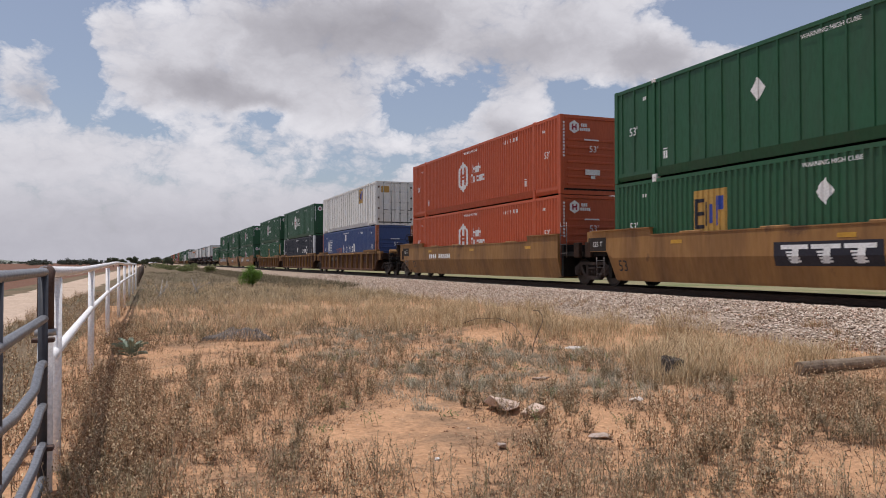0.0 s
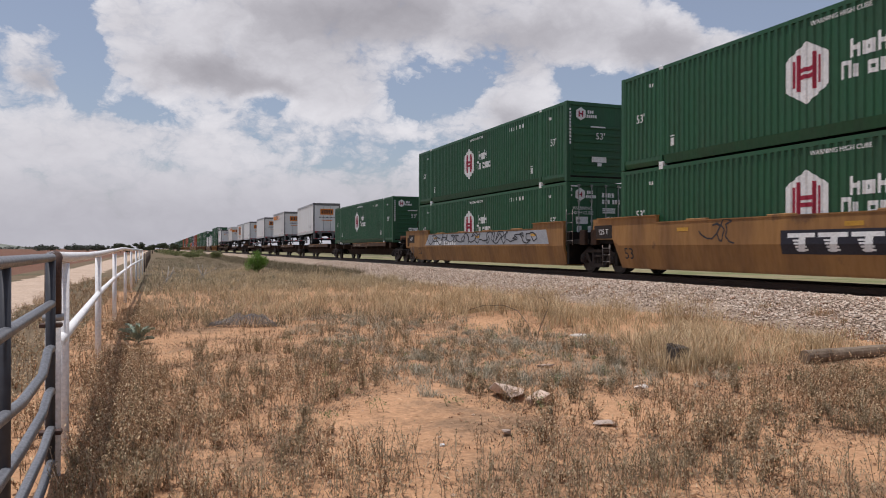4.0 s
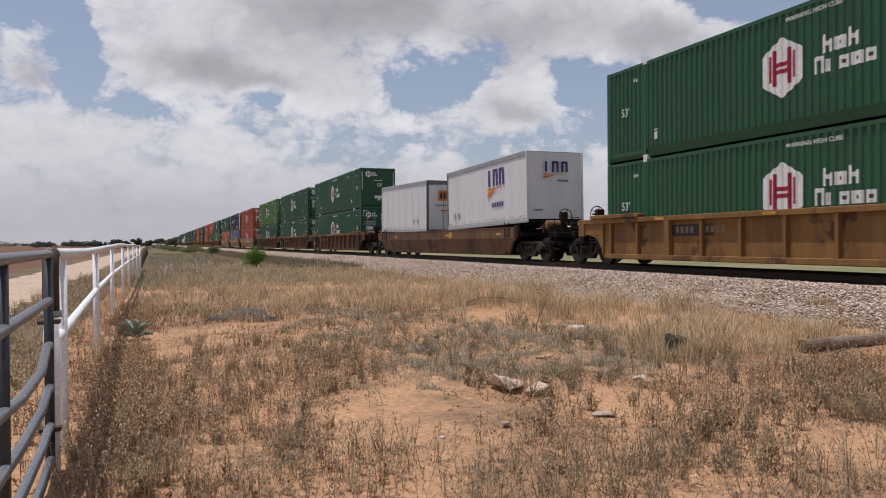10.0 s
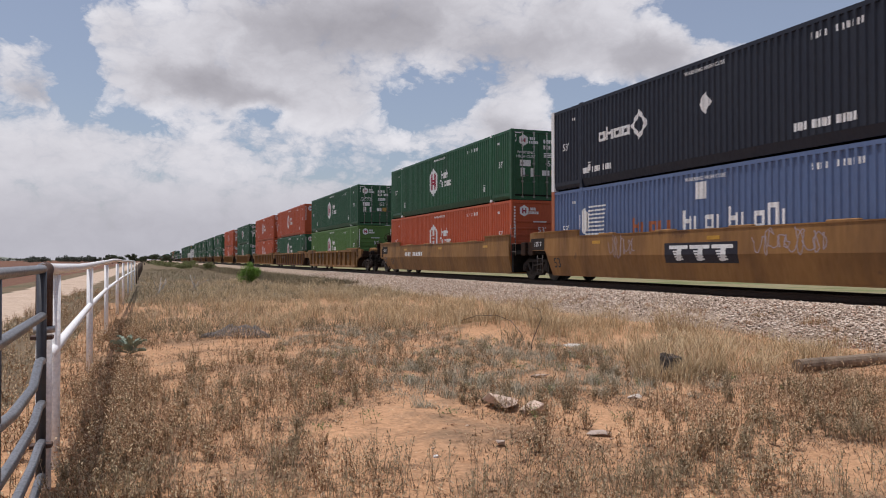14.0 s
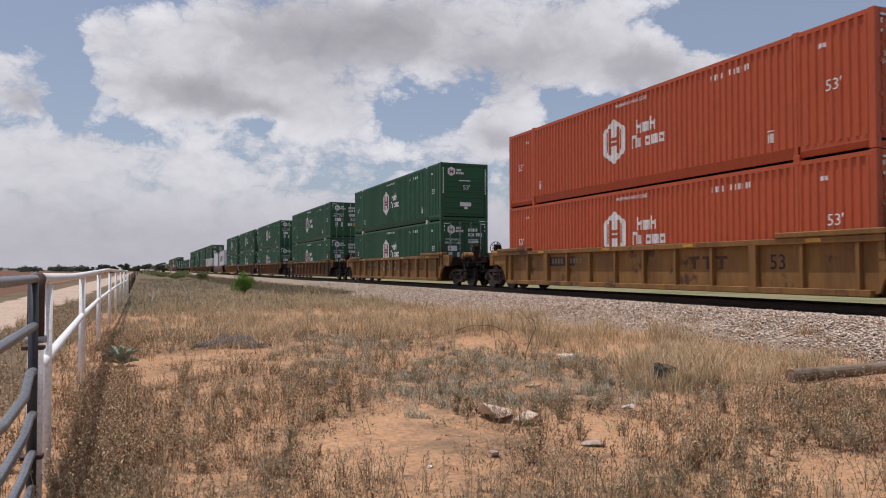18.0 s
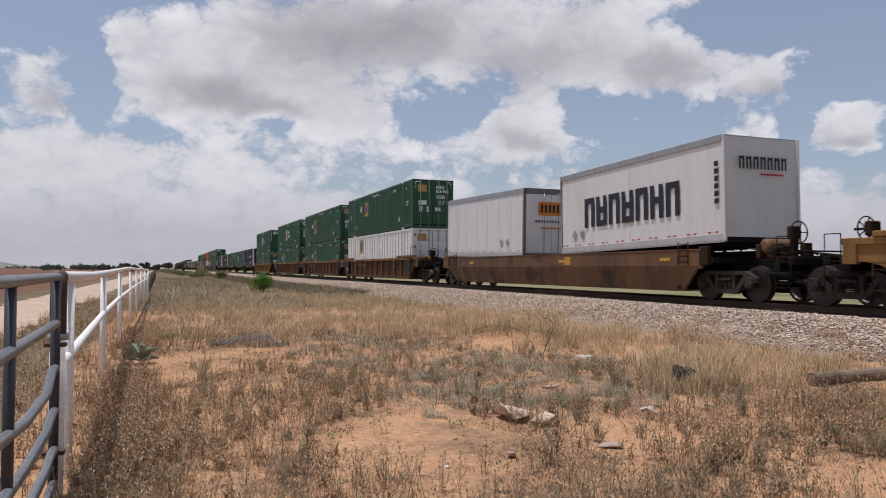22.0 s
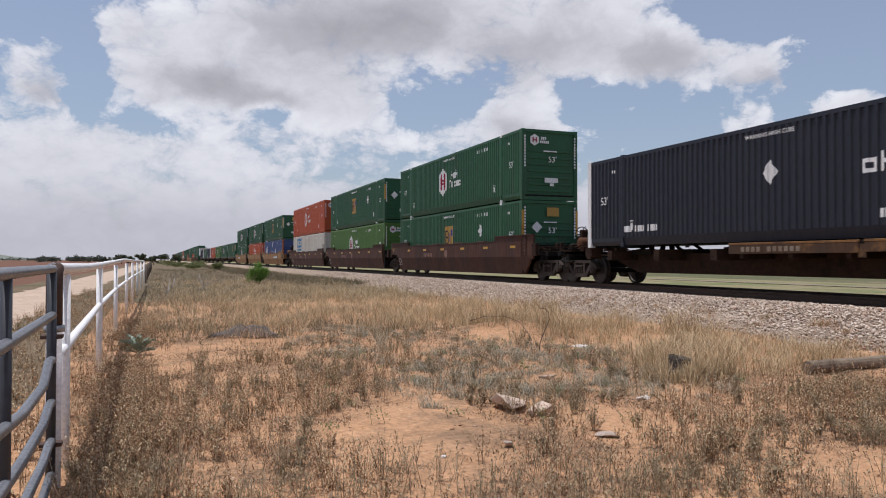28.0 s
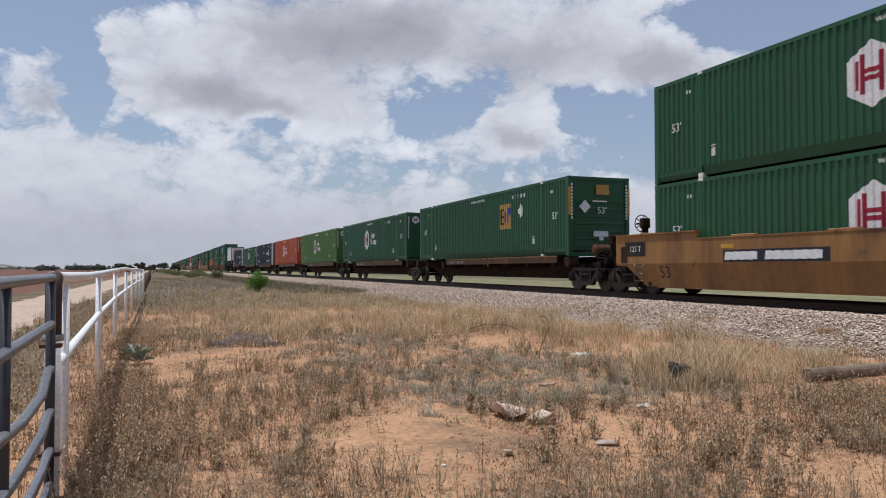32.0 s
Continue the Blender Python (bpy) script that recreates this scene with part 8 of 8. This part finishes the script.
def ride(ob, m):
    RIDERS.append((ob, m))
    return ob


def stack(s, upper, lower, kind, tone, front, back):
    m = pose(TX, s, ZR)
    ride(place_car(well_car, (kind, tone, front, back), m), m)
    for z, spec in ((0.345, lower), (0.345 + CH + 0.012, upper)):
        if spec:
            q = pose(TX, s, ZR + z)
            ride(place_container(*spec, q), q)


G, GD = ("green", "hexa", "blank"), ("green", "hexa", "door")
O, OD, RD = ("orange", "hexa", "blank"), ("orange", "hexa", "door"), ("red", "hexa", "door")
SQUAREL = ("square", 8.1, 1.60, 1.12, 4.2, 1.79)
SQUARER = ("square", 10.75, 1.55, 1.22, 12.25, 1.70)
E_, ED, LG, N_, ND = ("green", SQUAREL, "blank"), ("green", SQUARER, "door"), ("lime", "hexa", "blank"), ("navy", "whitebars", "blank"), ("navy", "whitebars", "door")
BS, PS, EW, CX = ("blue", "stack", "blank"), ("paleblue", "stack", "blank"), ("white", ("square", 4.0, 2.2, 1.0, 8.4, 1.35), "door"), ("cream", "teal", "blank")
GF, EF = ("greenflat", "hexa", "blank"), ("greenflat", "blank", "blank")
E0 = ("green", ("square", 11.9, 1.74, 1.25, 8.3, 2.0), "blank")
STACKS = [
    (3.7, EF, E0, "smooth", "yellow", 0, 0), (23.2, O, O, "smooth", "yellow", 0, 3.65),
    (46.7, EW, BS, "ribbed", "mixed", 3.65, 0), (66.8, GF, N_, "ribbed", "ochre", 0, 0), (86.3, G, E_, "ribbed", "mixed", 0, 3.7),
    (110.3, G, G, "smooth", "yellow", 3.7, 0), (129.7, GD, GD, "smooth", "yellow", 0, 0), (149.2, G, GD, "smooth", "yellow", 0, 2.6),
    (319.3, G, GD, "ribbed", "ochre", 2.7, 2.7), (366.4, G, GD, "ribbed", "rust", 2.6, 0), (386.0, GD, GD, "ribbed", "rust", 0, 0),
]
STACKS += [
    (405.4, LG, GD, "ribbed", "rust", 0, 3.8), (429.1, RD, RD, "smooth", "yellow", 3.8, 0), (448.6, ND, PS, "smooth", "yellow", 0, 0),
    (468.0, GD, O, "smooth", "yellow", 0, 3.9), (492.1, GD, LG, "ribbed", "ochre", 3.9, 0), (511.6, O, G, "ribbed", "ochre", 0, 0),
    (530.8, OD, OD, "ribbed", "ochre", 0, 3.7), (554.2, GD, GD, "ribbed", "ochre", 3.7, 3.65), (577.5, OD, OD, "ribbed", "ochre", 3.65, 3.7),
    (601.1, G, GD, "ribbed", "ochre", 3.7, 3.65), (624.6, GD, GD, "ribbed", "rust", 3.65, 3.65), (648.0, GD, GD, "ribbed", "rust", 3.65, 0),
    (667.9, GD, GD, "ribbed", "rust", 0, 0), (687.1, GD, GD, "ribbed", "ochre", 0, 2.6), (734.4, ("green", ("square", 10.7, 1.85, 0.98, 12.2, 1.95), "door"), ("white", ("square", 12.0, 2.10, 1.0, 7.1, 2.0), "door"), "ribbed", "rust", 2.6, 0),
    (753.5, ED, ED, "ribbed", "rust", 0, 0), (773.2, GD, ED, "ribbed", "rust", 0, 3.65), (796.5, G, ("green", ("square", 8.0, 1.75, 1.22, 12.4, 1.75), "door"), "ribbed", "ochre", 3.65, 2.5),
    (908.8, G, E_, "smooth", "brown", 2.5, 0), (928.4, E_, LG, "smooth", "brown", 0, 0), (947.3, O, CX, "smooth", "brown", 0, 3.9),
    (971.3, E_, BS, "smooth", "yellow", 3.9, 0), (990.5, G, O, "smooth", "faded", 0, 0), (1010.0, G, GD, "smooth", "yellow", 0, 2.6),
]


def flat_wall(y):
    return 0.0


def build_train():
    for row in STACKS:
        stack(*row)
    cars = {round(m.translation.y, 1): ob for ob, m in RIDERS if ob["category"] == "railcar"}
    X, chalk, silver = -HALF - 0.002, surface("chalk_white", (0.62, 0.60, 0.58), rough=0.8), surface("silver_spray", (0.42, 0.43, 0.45), rough=0.5, metal=0.3)
    pink, black_ = surface("pink_spray", (0.45, 0.22, 0.30), rough=0.7), surface("black_spray", (0.03, 0.03, 0.035), rough=0.6)
    # graffiti that sets single cars apart
    for i in range(5):
        part("graffiti", decal(bmesh.new(), flat_wall, [(13.6 - i * 0.62, 0.80), (13.0 - i * 0.62, 1.10), (13.05 - i * 0.62, 1.52), (13.55 - i * 0.62, 1.56)], 0.002, HALF), chalk, cars[110.3], "white bubble letter shape")
    scrawl(cars[110.3], X - 0.004, 12.2, 1.22, 3, 3.2, 0.9, black_, 6, 0.03)
    part("graffiti", decal(bmesh.new(), flat_wall, hexagon(1.95, 1.28, 1.45, 0.68), 0.002, HALF), surface("dull_spray", (0.15, 0.10, 0.05), rough=0.8, patch=(0.30, 0.13, 0.03), patch_edge=0.6, patch_scale=3.0), cars[110.3], "dull sprayed hexagon drawing")
    scrawl(cars[110.3], X - 0.004, 1.95, 1.28, 9, 1.2, 0.55, black_, 4, 0.02)
    part("graffiti", decal(bmesh.new(), flat_wall, [(1.0, 1.0), (14.6, 1.0), (14.0, 1.56), (1.2, 1.54)], 0.002, HALF), silver, cars[149.2], "long silver sprayed panel")
    scrawl(cars[149.2], X - 0.004, 8.0, 1.30, 5, 12.0, 0.6, black_, 22, 0.025)
    scrawl(cars[129.7], X, 5.4, 1.35, 6, 2.6, 0.35, pink, 7, 0.03)
    scrawl(cars[129.7], X, 11.6, 1.30, 7, 1.1, 0.7, black_, 3, 0.02)
    for y in (8.4, 6.75, 5.1):
        part("chalk_line", boxes((X - 0.003, X, y - 0.03, y + 0.03, 0.96, 1.55)), chalk, cars[429.1])
    scrawl(cars[429.1], X, 1.0, 1.35, 8, 1.5, 0.45, chalk, 4, 0.018)
    scrawl(cars[448.6], X, 5.2, 1.2, 12, 2.0, 0.75, surface("mauve_spray", (0.34, 0.27, 0.27), rough=0.7), 10, 0.014)
    scrawl(cars[448.6], X, 11.6, 1.2, 13, 1.3, 0.7, surface("mauve_spray", (0.34, 0.27, 0.27), rough=0.7), 8, 0.014)
    for s, ys in ((601.1, (7.1, 8.3, 9.4)), (687.1, (4.6, 5.4, 7.0, 8.0, 10.6, 11.4)), (667.9, (0.9, 1.5))):
        for k, y in enumerate(ys):
            scrawl(cars[s], -1.336, y, 1.05, 30 + k, 0.45, 0.8, chalk, 2, 0.018)
    part("name_panel", girder_patch(bmesh.new(), 9.9, 13.15, 0.95, 1.26, 0.004), DARKDECAL, cars[1010.0], "black panel with white lettering bars")
    tagged(part("number_stencil", boxes(*[(X - 0.010, X - 0.004, 12.8 - i * 0.27, 12.97 - i * 0.27, 1.01, 1.20) for i in range(11) if i != 4]), DECAL, cars[1010.0]), kind="stuff")
    # long well cars that carry two short trailers each
    for s, first, second in ((341.0, ("fan", True), ("plain", False)), (708.4, ("darkbars", True), ("plain", False))):
        m = pose(TX, s + 2.0, ZR)
        ride(place_car(well_car, ("smooth", "low", 4.6, 4.6), m), m)
        for ds, spec in ((0.0, first), (11.65, second)):
            q = pose(TX, s + ds, ZR + (0.46 if ds == 0 else 0.20), -1.15 if ds == 0 else 1.25)
            ride(place_trailer(*spec, q), q)
    # spine cars: joints between platforms, what they carry
    def spine(joints, flips, ends):
        n = len(joints) - 1
        for i in range(n):
            L = round(joints[i + 1] - joints[i], 2)
            m = pose(TX, joints[i], ZR)
            ride(place_car(spine_car, (flips, ends[0] if i == 0 else 0, ends[1] if i == n - 1 else 0, L), m), m)
    spine([170.1, 187.4, 204.7, 222.0, 239.3, 255.8], False, (2.0, 2.0))
    spine([259.9, 277.8, 296.2], True, (2.0, 0))
    spine([296.2, 314.5], False, (0, 1.9))
    spine([816.6, 834.3, 851.9, 869.5, 887.2, 904.8], False, (1.6, 1.4))
    spine([1030.4, 1048.8, 1067.4, 1086.0, 1104.6, 1123.2, 1141.8], False, (1.9, 1.9))
    spine([1145.8, 1164.4], False, (1.9, 1.9))
    for s, spec in ((170.3, G), (817.5, N_), (835.0, G), (852.7, E_), (870.2, N_), (887.7, N_),
                    (1031.1, ("green", ("square", 5.2, 1.75, 1.05, 3.8, 1.9), "blank")), (1049.7, G), (1068.3, LG), (1086.9, O), (1105.5, N_), (1124.1, G), (1142.7, N_)):
        q = pose(TX, s, ZR + 1.22)
        ride(place_container(*spec, q), q)
    for s, style, nose in ((195.65, "plain", False), (213.1, "band", False), (230.4, "plain", False), (247.9, "plain", False), (259.3, "big", True),
                           (278.4, "band", True), (305.8, "fan", False), (1164.0, "plain", False)):
        q = pose(TX, s, ZR + 1.20, -0.9 if s < 200 else 0.0)
        ride(place_trailer(style, nose, q), q)
    # the far tail of the train
    tail, s = [(GD, G), (GD, GD), (G, O), (GD, G), (GD, GD), (E_, RD), (GD, G), (G, GD), (GD, G), (O, CX), (E_, RD), (GD, G)], 1178.0
    for k in range(28):
        up, lo = tail[k % len(tail)]
        last = k % 3 == 2
        m = pose(TX, s, ZR)
        ride(place_car(far_car, ("yellow" if (k // 3) % 2 else "rust",), m), m)
        for z, spec in ((0.345, lo), (0.345 + CH + 0.012, up)):
            q = pose(TX, s, ZR + z)
            ride(far_container(spec[0], q), q)
        s += 23.4 if last else 19.5


build_train()


def motions():
    for ob, m in RIDERS:
        a = m.copy()
        b = Matrix.Translation((0, -SPEED * 32.0, 0)) @ m
        walk(ob, [(0.0, a), (32.0, b)])


motions()
